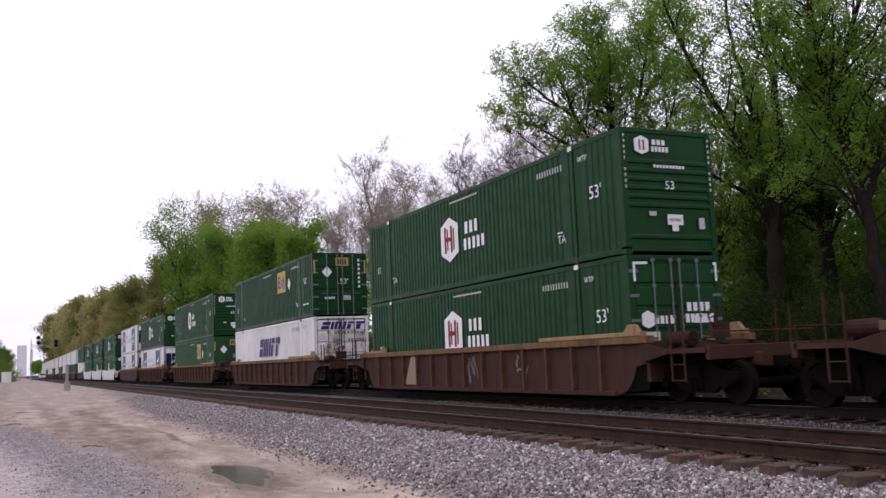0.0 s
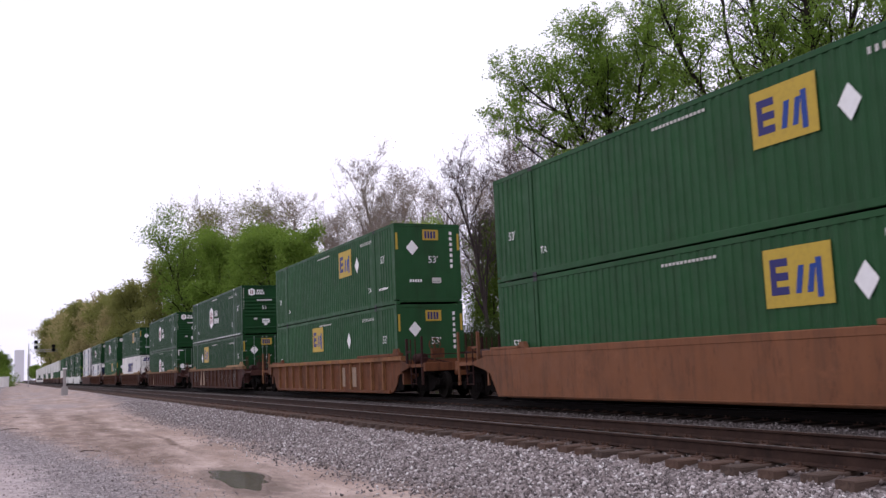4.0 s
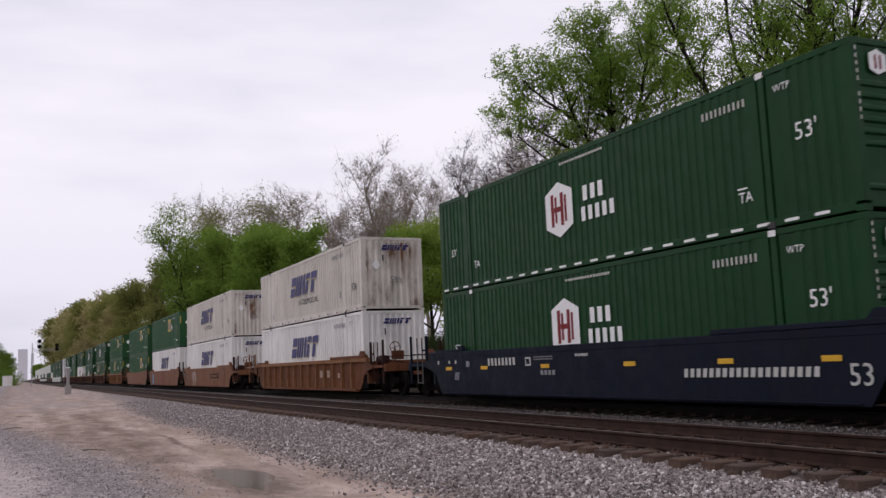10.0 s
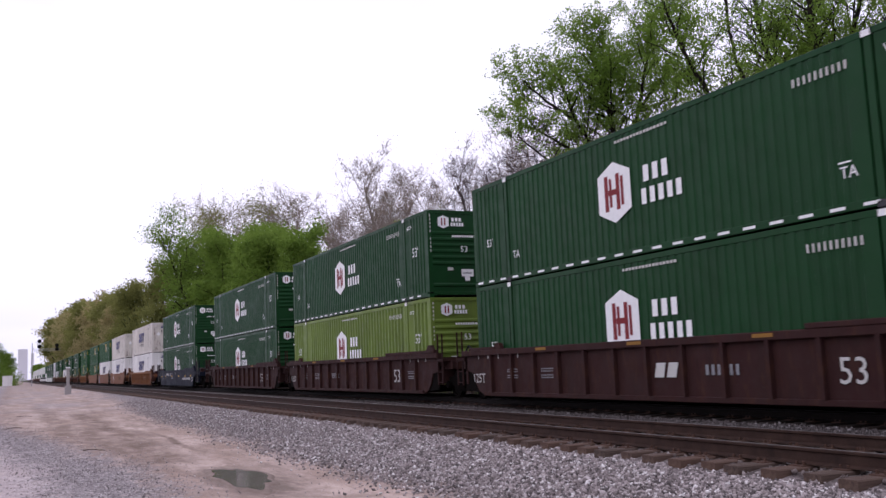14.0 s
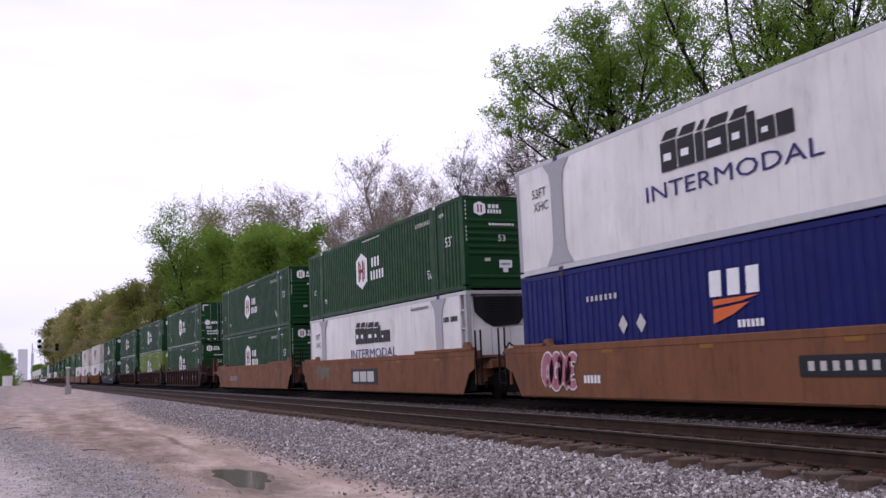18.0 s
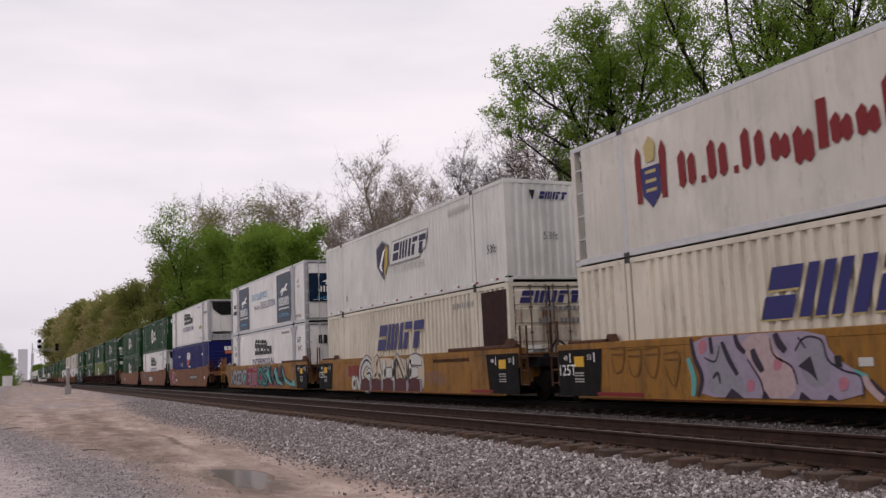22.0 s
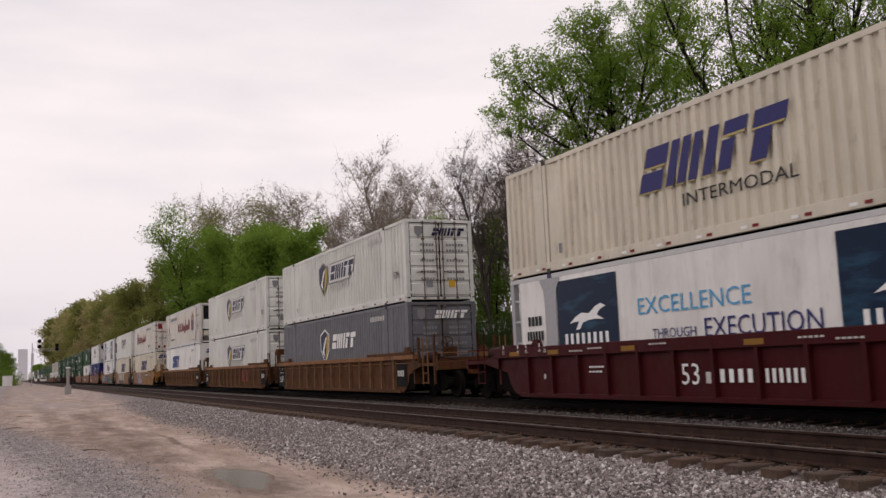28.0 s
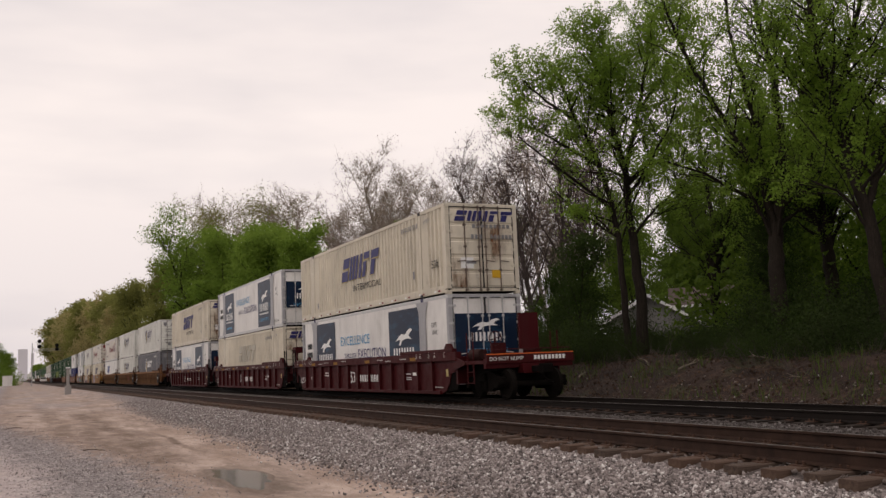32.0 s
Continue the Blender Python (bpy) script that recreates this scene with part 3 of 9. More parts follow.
def unit_frame(root, col, rear):
    """The open frame round a cooling unit: edge posts, rungs, and the body's insulated end wall behind."""
    def back():
        return Shape().chamfer(-HX + 0.03, -HY + SLOT, 0.10, HX - 0.03, -HY + SLOT + 0.06, CH - 0.08, 0.01).mesh("end_wall")

    def edge():
        return Shape().chamfer(-HX + 0.002, -HY + SLOT - 0.07, 0.17, -HX + 0.09, -HY + SLOT + 0.004, CH - 0.1, 0.012).mesh("edge_post")

    def rung():
        return Shape().chamfer(-HX + 0.03, -HY + 0.12, 0, -HX + 0.07, -HY + SLOT - 0.05, 0.045, 0.008).mesh("ladder_rung")
    e = Matrix.Identity(4) if rear else MIRROR_END
    part("end_wall", once("slot_back", back), col, root, at=e)
    for m in (Matrix.Identity(4), MIRROR_SIDE):
        part("edge_post", once("slot_edge", edge), ALU, root, at=m @ e)
        for z in (0.62, 1.18, 1.74, 2.30) if rear or m == Matrix.Identity(4) else ():
            part("ladder_rung", once("slot_rung", rung), ALU, root, at=m @ e @ pose(0, 0, z))
    if not rear:
        def unit():
            return Shape().chamfer(-0.95, HY - SLOT + 0.01, 0.6, 0.95, HY - 0.14, CH - 0.14, 0.03).mesh("cooler_housing")
        part("cooler_housing", once("front_unit", unit), WHITE, root, "white cooling unit housing")


def add_reefer(root, kind, col):
    """A cooling unit hung in an open frame on the rear end, with a dark grille and tanks below."""
    back, low = -HY + SLOT, 0.98 if kind == "square" else 0.62
    front = -HY + 0.13
    wide = (-1.02, 0.80)
    body = Shape()
    body.loft([[(x, y, z) for x, z in ((wide[0], low + 0.05), (wide[0] + 0.05, low), (wide[1] - 0.05, low), (wide[1], low + 0.05), (wide[1], CH - 0.2), (wide[1] - 0.06, CH - 0.14), (wide[0] + 0.06, CH - 0.14), (wide[0], CH - 0.2))]
               for y in (front + 0.03, back)])
    body.chamfer(wide[0] + 0.04, front, low + 0.04, wide[1] - 0.04, front + 0.05, 1.80, 0.02)
    part("cooler_housing", body, WHITE, root, "white cooling unit housing")
    g = Shape()
    if kind == "round":
        pts = [(wide[0] + 0.02, CH - 0.17), (wide[1] - 0.02, CH - 0.17), (wide[1] - 0.06, 2.12), (wide[1] - 0.28, 1.86), (-0.35, 1.80), (wide[0] + 0.42, 1.95), (wide[0] + 0.06, 2.26)]
        g.loft([[(x, y, z) for x, z in pts] for y in (front - 0.03, front + 0.04)])
    else:
        g.chamfer(wide[0] + 0.03, front - 0.02, 1.74, wide[1] - 0.03, front + 0.04, CH - 0.18, 0.02)
    grille = part("grille", g, RUBBER, root, "black air grille")
    sl = Shape()
    for i in range(8):
        z = 1.98 + i * 0.085
        sl.chamfer(-0.62 if kind == "round" else -0.97, front - 0.045, z, 0.42 if kind == "round" else -0.36, front - 0.025, z + 0.03, 0.004)
    tagged(part("grille_slats", sl, BLACK, grille), kind="stuff")
    if kind == "square":
        panel = part("control_panel", Shape().chamfer(-0.30, front - 0.05, 1.82, 0.48, front - 0.018, CH - 0.2, 0.015), WHITE, root, "white control panel")
        part("square_badge", Shape().box(-0.08, front - 0.058, 2.16, 0.26, front - 0.048, 2.46), INK_K, panel)
        part("badge_mark", Shape().box(0.0, front - 0.064, 2.34, 0.18, front - 0.056, 2.40).box(0.06, front - 0.064, 2.20, 0.12, front - 0.056, 2.34), INK_L, panel)
    for x in (-0.42, 0.22):
        part("panel_seam", Shape().box(x - 0.007, front - 0.006, low + 0.08, x + 0.007, front + 0.002, 1.76), INK_G, root)
    part("panel_ledge", Shape().chamfer(wide[0], front - 0.02, low - 0.03, wide[1], front + 0.05, low + 0.03, 0.01), BLACK, root)
    tank = Shape()
    ring = [(0.16, 0.10), (0.10, 0.17), (0.10, 0.43), (0.16, 0.50), (0.40, 0.50), (0.46, 0.43), (0.46, 0.17), (0.40, 0.10)]
    tank.loft([[(x, -HY + y, z) for y, z in ring] for x in (-1.0, 0.95)])
    tank = part("fuel_tank", tank, STEEL if kind == "round" else DULL, root, "dull metal fuel tank under the cooling unit")
    for x in (-0.45, 0.0, 0.45):
        part("tank_strap", Shape().box(x - 0.03, -HY + 0.09, 0.08, x + 0.03, -HY + 0.47, 0.515), ALU, tank)
    if kind == "square":
        part("battery_box", Shape().chamfer(-0.95, -HY + 0.12, 0.55, -0.5, -HY + 0.5, 0.92, 0.02), BEIGE, root)
        part("equipment_box", Shape().chamfer(-0.35, -HY + 0.12, 0.55, 0.55, -HY + 0.5, 0.90, 0.02), BEIGE, root)
        for q in (-1, 1):
            for z0, z1 in ((0.2, 1.4), (2.7, 1.5)):
                part("brace", Shape().tube([(q * (HX - 0.06), -HY + SLOT, z0), (q * (HX - 0.06), -HY + 0.1, z1)], 0.03, 6), col, root)


SPLIT = ("brand_mark", "hexagon_bar", "crest_bar", "crest_supporter", "hexagon_mark", "diamond_placard", "yellow_panel", "dark_blue_panel", "placard", "number_board", "black_end_panel", "yellow_patch", "grey_lift_band")


class Marks:
    """Flat paint on a face: the near side ('side') or the rear end ('end')."""

    def __init__(self, root, lift=0.0):
        self.root, self.lift, self.sets = root, lift, {}

    def put(self, u, v, face):
        off = 0.014 + self.lift
        return (-HX - off, -u, v) if face == "side" else (u, -HY - off, v)

    def poly(self, mat, pts, face="side", name="marking", layer=0):
        key = (mat.name, face, name)
        s = self.sets.setdefault(key, (Shape(), mat, name))[0]
        shift = 0.004 * layer
        q = [self.put(u, v, face) for u, v in pts]
        s.poly([(x - shift, y, z) if face == "side" else (x, y - shift, z) for x, y, z in q])

    def rect(self, mat, u0, v0, u1, v1, face="side", name="marking", layer=0, slant=0.0):
        k = slant * (v1 - v0)
        self.poly(mat, [(u0, v0), (u1, v0), (u1 + k, v1), (u0 + k, v1)], face, name, layer)

    def bars(self, mat, u, v, w, h, n, face="side", name="small_lettering", layer=0, gap=0.3, slant=0.0):
        """Writing that cannot be read: a row of plain bars."""
        k = w / n
        for i in range(n):
            self.rect(mat, u + i * k, v, u + (i + 1 - gap) * k, v + h, face, name, layer, slant)

    def text(self, mat, txt, u, v, h, face="side", wide=1.0, layer=0):
        me, w, s = word(txt, h)
        x, y, z = self.put(u, v, face)
        sh = 0.004 * layer
        if face == "side":
            m = Matrix(((0, 0, -1, x - sh), (-s * wide, 0, 0, y), (0, s, 0, z), (0, 0, 0, 1)))
        else:
            m = Matrix(((s * wide, 0, 0, x), (0, 0, -1, y - sh), (0, s, 0, z), (0, 0, 0, 1)))
        part("lettering", me, mat, self.root, at=m)

    def done(self):
        for s, mat, name in self.sets.values():
            if name in SPLIT:
                for f in s.f:
                    piece = Shape()
                    piece.poly([s.v[i] for i in f])
                    part(name, piece, mat, self.root)
            else:
                ob = part(name, s, mat, self.root)
                if len(s.f) > 1:
                    tagged(ob, kind="stuff")


def slab_row(mk, mat, u, v, w, h, widths, face="side", name="brand_mark", slant=0.25, layer=1, cut=True):
    """A wordless mark: a row of leaning slabs and bars."""
    total = sum(widths) + 0.16 * (len(widths) - 1)
    k = w / total
    x = u
    for i, q in enumerate(widths):
        q = q * k

        def bar(a, b, lo, hi):
            mk.rect(mat, x + q * a + slant * h * lo, v + h * lo, x + q * b + slant * h * lo, v + h * hi, face, name, layer, slant)
        if not cut:
            bar(0, 1, 0, 1)
        elif i == 0:
            bar(0.0, 1.0, 0, 0.44)
            bar(0.05, 1.05, 0.56, 1)
        elif i == 1:
            for a in (0.0, 0.36, 0.72):
                bar(a, a + 0.26, 0, 1)
        elif i == 3:
            bar(0, 0.55, 0, 0.62)
            bar(0, 0.95, 0.72, 1)
        elif i == 4:
            bar(0.1, 0.65, 0, 0.62)
            bar(0.0, 1.05, 0.66, 1)
        else:
            bar(0, 1, 0, 1)
        x += q + 0.16 * k


def marks_hub(mk, lower, dashes, end, high=False):
    hexa = [(-0.97 + 0.62 * a, 1.53 + 0.70 * b) for a, b in ((0, 1), (1, 0.62), (1, -0.62), (0, -1), (-1, -0.62), (-1, 0.62))]
    mk.poly(INK_W, hexa, name="hexagon_mark")
    for a, b in ((-0.36, -0.08), (0.08, 0.36)):
        mk.rect(INK_R, -0.97 + a, 1.12, -0.97 + b - 0.14, 1.94, name="hexagon_bar", layer=1)
        mk.rect(INK_R, -0.97 + a + 0.18, 1.20, -0.97 + b, 1.86, name="hexagon_bar", layer=1)
    mk.rect(INK_R, -1.18, 1.47, -0.76, 1.60, name="hexagon_bar", layer=2)
    mk.bars(INK_W, 0.12, 1.56, 0.95, 0.36, 3, name="brand_mark", gap=0.42)
    mk.bars(INK_W, 0.02, 1.08, 1.45, 0.34, 5, name="brand_mark", gap=0.42)
    mk.text(INK_W, "53'", 6.78, 1.45, 0.31)
    mk.text(INK_W, "53'", -7.25, 1.38 if high else 1.08, 0.30 if high else 0.22)
    mk.text(INK_W, "TA", 5.30, 0.58, 0.20)
    mk.rect(INK_W, 5.28, 0.83, 5.54, 0.86)
    mk.text(INK_W, "WTP", 6.35, 2.42, 0.13)
    mk.bars(INK_L, 4.45, 2.37, 1.25, 0.15, 10, gap=0.6)
    for w in (-6.05, 6.05):
        mk.rect(INK_W, w - 0.09, CH - 0.13, w + 0.09, CH - 0.02, name="white_casting_patch", layer=3)
    mk.bars(INK_L, -0.85, 2.62, 1.9, 0.06, 16)
    mk.text(INK_W, "TA", -5.75, 0.6, 0.2)
    if dashes:
        i = -7.9
        while i < 7.6:
            mk.rect(INK_W, i, 0.07, i + 0.32, 0.125, name="reflective_dash")
            i += 0.68
    if end == "rib":
        mk.poly(INK_W, [(-0.72 + 0.2 * a, 2.5 + 0.22 * b) for a, b in ((0, 1), (1, 0.6), (1, -0.6), (0, -1), (-1, -0.6), (-1, 0.6))], "end", "hexagon_mark", 3)
        mk.rect(INK_R, -0.80, 2.38, -0.75, 2.62, "end", "hexagon_bar", 4)
        mk.rect(INK_R, -0.69, 2.38, -0.64, 2.62, "end", "hexagon_bar", 4)
        mk.bars(INK_W, -0.42, 2.52, 0.4, 0.12, 3, "end", layer=3)
        mk.bars(INK_W, -0.45, 2.36, 0.5, 0.12, 5, "end", layer=3)
        mk.bars(INK_W, -0.42, 1.99, 0.9, 0.07, 10, "end", layer=3)
        mk.text(INK_W, "53", -0.12, 1.50, 0.2, "end", layer=3)
        mk.rect(INK_W, -0.12, 0.68, 0.32, 0.92, "end", "placard", 3)
        mk.bars(INK_G, -0.06, 0.76, 0.32, 0.07, 6, "end", "small_lettering", 4)
        mk.rect(INK_W, 0.0, 0.54, 0.18, 0.68, "end", "placard", 3)
        mk.rect(INK_L, -0.62, 0.88, -0.42, 0.98, "end", "placard", 3)
        mk.rect(INK_L, 0.78, 0.60, 0.94, 0.86, "end", "placard", 3)
        for s in (-1, 1):
            for i in range(10):
                if i != 4:
                    mk.rect(INK_L, s * 1.2 - 0.02, 1.50 + i * 0.13, s * 1.2 + 0.02, 1.57 + i * 0.13, "end", "small_lettering", 0)
    elif end == "door":
        for u in (-0.95, 0.15):
            mk.bars(INK_W, u + 0.3, 1.35, 0.55, 0.18, 4, "end", layer=3)
            mk.bars(INK_W, u + 0.05, 0.78, 0.85, 0.1, 8, "end", layer=3)
            mk.bars(INK_W, u + 0.05, 0.6, 0.85, 0.1, 8, "end", layer=3)
        mk.poly(INK_W, [(-0.85 + 0.17 * a, 1.45 + 0.2 * b) for a, b in ((0, 1), (1, 0.6), (1, -0.6), (0, -1), (-1, -0.6), (-1, 0.6))], "end", "hexagon_mark", 4)
        mk.bars(INK_W, 0.25, 1.62, 0.7, 0.2, 4, "end", layer=3)
        mk.bars(INK_W, 0.2, 1.36, 0.85, 0.2, 6, "end", layer=3)
        mk.rect(INK_L, -0.95, 0.98, -0.55, 1.18, "end", "placard", 3)
        mk.rect(INK_L, -0.3, 0.75, -0.12, 0.96, "end", "placard", 3)
        mk.rect(INK_M, 0.72, 0.70, 1.05, 0.98, "end", "placard", 3)
        mk.rect(INK_L, 0.28, 0.72, 0.6, 0.96, "end", "placard", 3)
        for u in (-0.85, -0.4, 0.2, 0.65):
            mk.rect(INK_W, u, 0.22, u + 0.14, 0.29, "end", "reflective_dash", 3)
            mk.rect(INK_R, u + 0.15, 0.22, u + 0.27, 0.29, "end", "reflective_dash", 3)
        for u in (-1.18, 1.12):
            mk.rect(INK_W, u, 2.3, u + 0.06, 2.7, "end", "reflective_dash", 4)
            mk.rect(INK_W, u - 0.05 if u > 0 else u, 2.68, u + 0.4 if u < 0 else u + 0.06, 2.74, "end", "reflective_dash", 4)


def marks_emp(mk, lower, end, rear_at=2.75, diamond=None):
    mk.rect(INK_M, rear_at - 0.77, 1.5, rear_at + 0.77, 2.55, name="yellow_panel")
    mk.rect(INK_N, rear_at - 0.62, 1.72, rear_at - 0.48, 2.36, name="brand_mark", layer=1)
    for v in (1.72, 1.97, 2.22):
        mk.rect(INK_N, rear_at - 0.48, v, rear_at - 0.2, v + 0.14, name="brand_mark", layer=1)
    for a in (-0.06, 0.2):
        mk.rect(INK_B, rear_at + a, 1.72, rear_at + a + 0.13, 2.2, name="brand_mark", layer=1, slant=0.2)
    mk.rect(INK_B, rear_at + 0.42, 1.62, rear_at + 0.55, 2.3, name="brand_mark", layer=1)
    c = rear_at + 1.42 if diamond is None else diamond
    mk.poly(INK_W, [(c, 1.5), (c + 0.24, 1.82), (c, 2.14), (c - 0.24, 1.82)], name="diamond_placard")
    mk.text(INK_W, "53'", 6.72, 1.58, 0.26)
    mk.text(INK_W, "53'", -7.3, 1.1, 0.22)
    mk.bars(INK_L, 4.6, 2.46, 1.3, 0.12, 9, gap=0.55)
    mk.bars(INK_L, -0.9, 2.57, 1.7, 0.06, 14)
    mk.text(INK_W, "TA", 5.35, 0.6, 0.2)
    mk.bars(INK_W, 6.5, 0.6, 0.9, 0.08, 9)
    mk.text(INK_W, "TA", -5.7, 0.55, 0.18)
    if end != "none":
        mk.rect(INK_M, -0.2, 2.3, 0.42, 2.68, "end", "yellow_panel", 3)
        mk.bars(INK_N, -0.12, 2.36, 0.46, 0.26, 4, "end", "brand_mark", 4)
        for q in (-1.25, 1.17):
            mk.rect(INK_M, q, 1.95, q + 0.08, 2.55, "end", "yellow_edge_strip", 0)
        mk.poly(INK_W, [(-0.62, 1.75), (-0.38, 2.02), (-0.62, 2.29), (-0.86, 2.02)], "end", "diamond_placard", 3)
        mk.text(INK_W, "53'", 0.0, 1.48, 0.24, "end", layer=3)
        mk.rect(INK_L, 0.12, 0.74, 0.48, 0.94, "end", "placard", 3)
        mk.bars(INK_G, 0.15, 0.78, 0.3, 0.04, 6, "end", "small_lettering", 4)
        mk.bars(INK_W, -0.75, 0.78, 0.5, 0.1, 5, "end", "small_lettering", 3)
        for i in range(7):
            mk.rect(INK_W, 0.86, 2.5 - i * 0.2, 0.96, 2.62 - i * 0.2, "end", "small_lettering", 3)


def marks_swift(mk, inter, faded, end, mat=None, u=-2.12, w=4.05, rusty=True):
    m = mat or INK_N
    if not faded:
        slab_row(mk, INK_GOLD if mat is None else INK_L, u - 0.035, 1.27, w, 0.9, (0.8, 1.05, 0.32, 0.7, 0.85), slant=0.35, layer=0, name="brand_shadow")
    slab_row(mk, INK_F if faded else m, u, 1.3, w, 0.92, (0.8, 1.05, 0.32, 0.7, 0.85), slant=0.35)
    if inter:
        mk.text(INK_K if not mat else INK_G, "INTERMODAL", u + 1.4, 0.82, 0.26, wide=1.35)
    mk.bars(INK_G, 4.5, 2.38, 1.5, 0.17, 9, gap=0.6)
    if mat:
        for k in range(5):
            mk.bars(INK_G, 3.86, 1.53 + 0.11 * k, 0.42, 0.07, 7)
    if not mat:
        reflective(mk)
    mk.text(INK_K, "53ft", 6.95, 0.9, 0.26)
    mk.bars(INK_G, 5.4, 0.7, 0.22, 0.26, 1)
    mk.bars(INK_G, -5.5, 0.45, 0.2, 0.24, 1)
    mk.text(INK_G, "WTP", 6.4, 2.42, 0.16)
    if end == "plain":
        slab_row(mk, m, -0.85, 2.2, 1.7, 0.3, (0.8, 1.05, 0.32, 0.7, 0.85), "end", layer=3, slant=0.3)
        mk.bars(INK_G, -0.2, 1.9, 0.9, 0.1, 7, "end", layer=3)
        mk.rect(INK_W, -0.9, 0.9, -0.4, 1.2, "end", "placard", 3)
    if end == "vcor":
        slab_row(mk, m, -0.45, 2.38, 1.1, 0.22, (0.8, 1.05, 0.32, 0.7, 0.85), "end", layer=3, slant=0.3)
        mk.poly(INK_W, [(-0.68, 1.6), (-0.48, 1.8), (-0.68, 2.0), (-0.88, 1.8)], "end", "diamond_placard", 3)
        mk.text(INK_G, "53ft", -0.1, 1.1, 0.24, "end", layer=3)
        mk.rect(INK_K, -0.42, 1.95, -0.36, 2.2, "end", layer=3)
        if rusty:
            mk.rect(STAIN, -1.12, 0.19, 1.12, 2.7, "end", "rust_run", 1)
    elif end == "door":
        slab_row(mk, m, -0.98, 2.32, 2.0, 0.34, (0.8, 1.05, 0.32, 0.7, 0.85), "end", layer=3, slant=0.3)
        mk.bars(INK_G, -0.35, 2.1, 1.4, 0.12, 9, "end", layer=3)
        mk.bars(INK_G, -0.4, 1.75, 0.42, 0.14, 3, "end", layer=3)
        mk.bars(INK_G, 0.3, 1.75, 0.8, 0.14, 6, "end", layer=3)
        mk.rect(INK_W, -0.8, 0.8, -0.35, 1.15, "end", "placard", 3)
        mk.rect(INK_Y, 0.3, 0.5, 0.6, 0.75, "end", "placard", 3)
        mk.rect(INK_G, -0.6, 0.95, -0.25, 1.05, "end", "small_lettering", 4)
        mk.rect(STAIN, -1.12, 0.2, -0.02, 2.2, "end", "rust_run", 1)
        mk.rect(STAIN, 0.02, 0.2, 1.12, 2.2, "end", "rust_run", 1)


def marks_shield(mk, dark, end):
    base = [(-1.96, 2.18), (-1.3, 2.42), (-0.68, 2.18), (-0.72, 1.5), (-1.3, 0.95), (-1.92, 1.5)]
    mk.poly(INK_W if dark else INK_G, base, name="shield_mark")
    inner = [(-1.3 + (u + 1.3) * 0.88, 1.7 + (v - 1.7) * 0.9) for u, v in base]
    mk.poly(INK_P, inner, name="shield_mark_field", layer=1)
    mk.poly(INK_M, [(-1.0, 2.2), (-0.76, 2.1), (-0.82, 1.5), (-1.25, 1.05), (-1.1, 1.6)], name="shield_stripe", layer=2)
    mk.poly(INK_W, [(-1.25, 2.0), (-1.0, 2.1), (-1.4, 1.5), (-1.3, 1.2), (-1.65, 1.45)], name="shield_bolt", layer=3)
    if not dark:
        field = [(-0.62, 1.40), (2.1, 1.40), (2.2, 1.62), (2.62, 1.66), (2.86, 2.28), (-0.36, 2.26)]
        mk.poly(INK_G, field, name="brand_outline")
        mk.poly(INK_H, [(1.12 + (u - 1.12) * 0.975, 1.84 + (v - 1.84) * 0.9) for u, v in field], name="brand_field", layer=1)
    slab_row(mk, INK_P if not dark else INK_W, -0.33, 1.54, 2.85, 0.6, (0.8, 1.05, 0.32, 0.7, 0.85), slant=0.3, layer=2)
    if not dark:
        mk.text(INK_L, "INTERMODAL", -0.3, 1.08, 0.26, wide=1.25)
    reflective(mk)
    mk.text(INK_K, "53ft", 6.95, 0.9, 0.24)
    mk.bars(INK_L, 4.4, 2.4, 1.5, 0.18, 9)
    mk.bars(INK_G, -5.5, 0.5, 0.2, 0.2, 1)
    if end == "door":
        mk.poly(INK_G, [(-0.95, 2.65), (-0.65, 2.65), (-0.66, 2.4), (-0.8, 2.25), (-0.94, 2.4)], "end", "shield_mark", 3)
        slab_row(mk, INK_P if not dark else INK_W, -0.3, 2.32, 1.2, 0.28, (0.8, 1.05, 0.32, 0.7, 0.85), "end", layer=3, slant=0.3)
        for v in (1.95, 1.75, 1.4, 1.0, 0.75):
            mk.bars(INK_G, -0.75, v, 0.55, 0.09, 5, "end", layer=3)
            mk.bars(INK_G, 0.25, v, 0.7, 0.09, 6, "end", layer=3)
        mk.rect(INK_Y, 0.3, 0.5, 0.55, 0.75, "end", "placard", 3)
        mk.rect(INK_G, -0.55, 0.5, -0.3, 0.75, "end", "placard", 3)
    elif end == "vcor":
        slab_row(mk, INK_N, -0.2, 2.35, 0.9, 0.22, (0.8, 1.05, 0.32, 0.7, 0.85), "end", layer=3, slant=0.3)
        mk.poly(INK_K, [(-0.5, 2.6), (-0.3, 2.6), (-0.4, 2.3)], "end", "shield_mark", 3)
        mk.text(INK_G, "53ft", -0.1, 1.2, 0.22, "end", layer=3)


def greyhound(mk, u, v, k, face="side", layer=2):
    """The leaping outline over the lettering of the dark panels."""
    pts = ((-0.95, -0.10), (-0.62, 0.10), (-0.30, 0.20), (0.10, 0.16), (0.42, 0.34), (0.72, 0.42), (0.95, 0.33), (0.66, 0.24), (0.50, 0.10), (0.86, -0.05),
           (0.40, -0.02), (0.05, -0.04), (-0.25, -0.10), (-0.40, -0.28), (-0.62, -0.30), (-0.45, -0.05), (-0.70, -0.06))
    mk.poly(INK_W, [(u + a * k, v + b * k) for a, b in pts], face, "leaping_mark", layer)


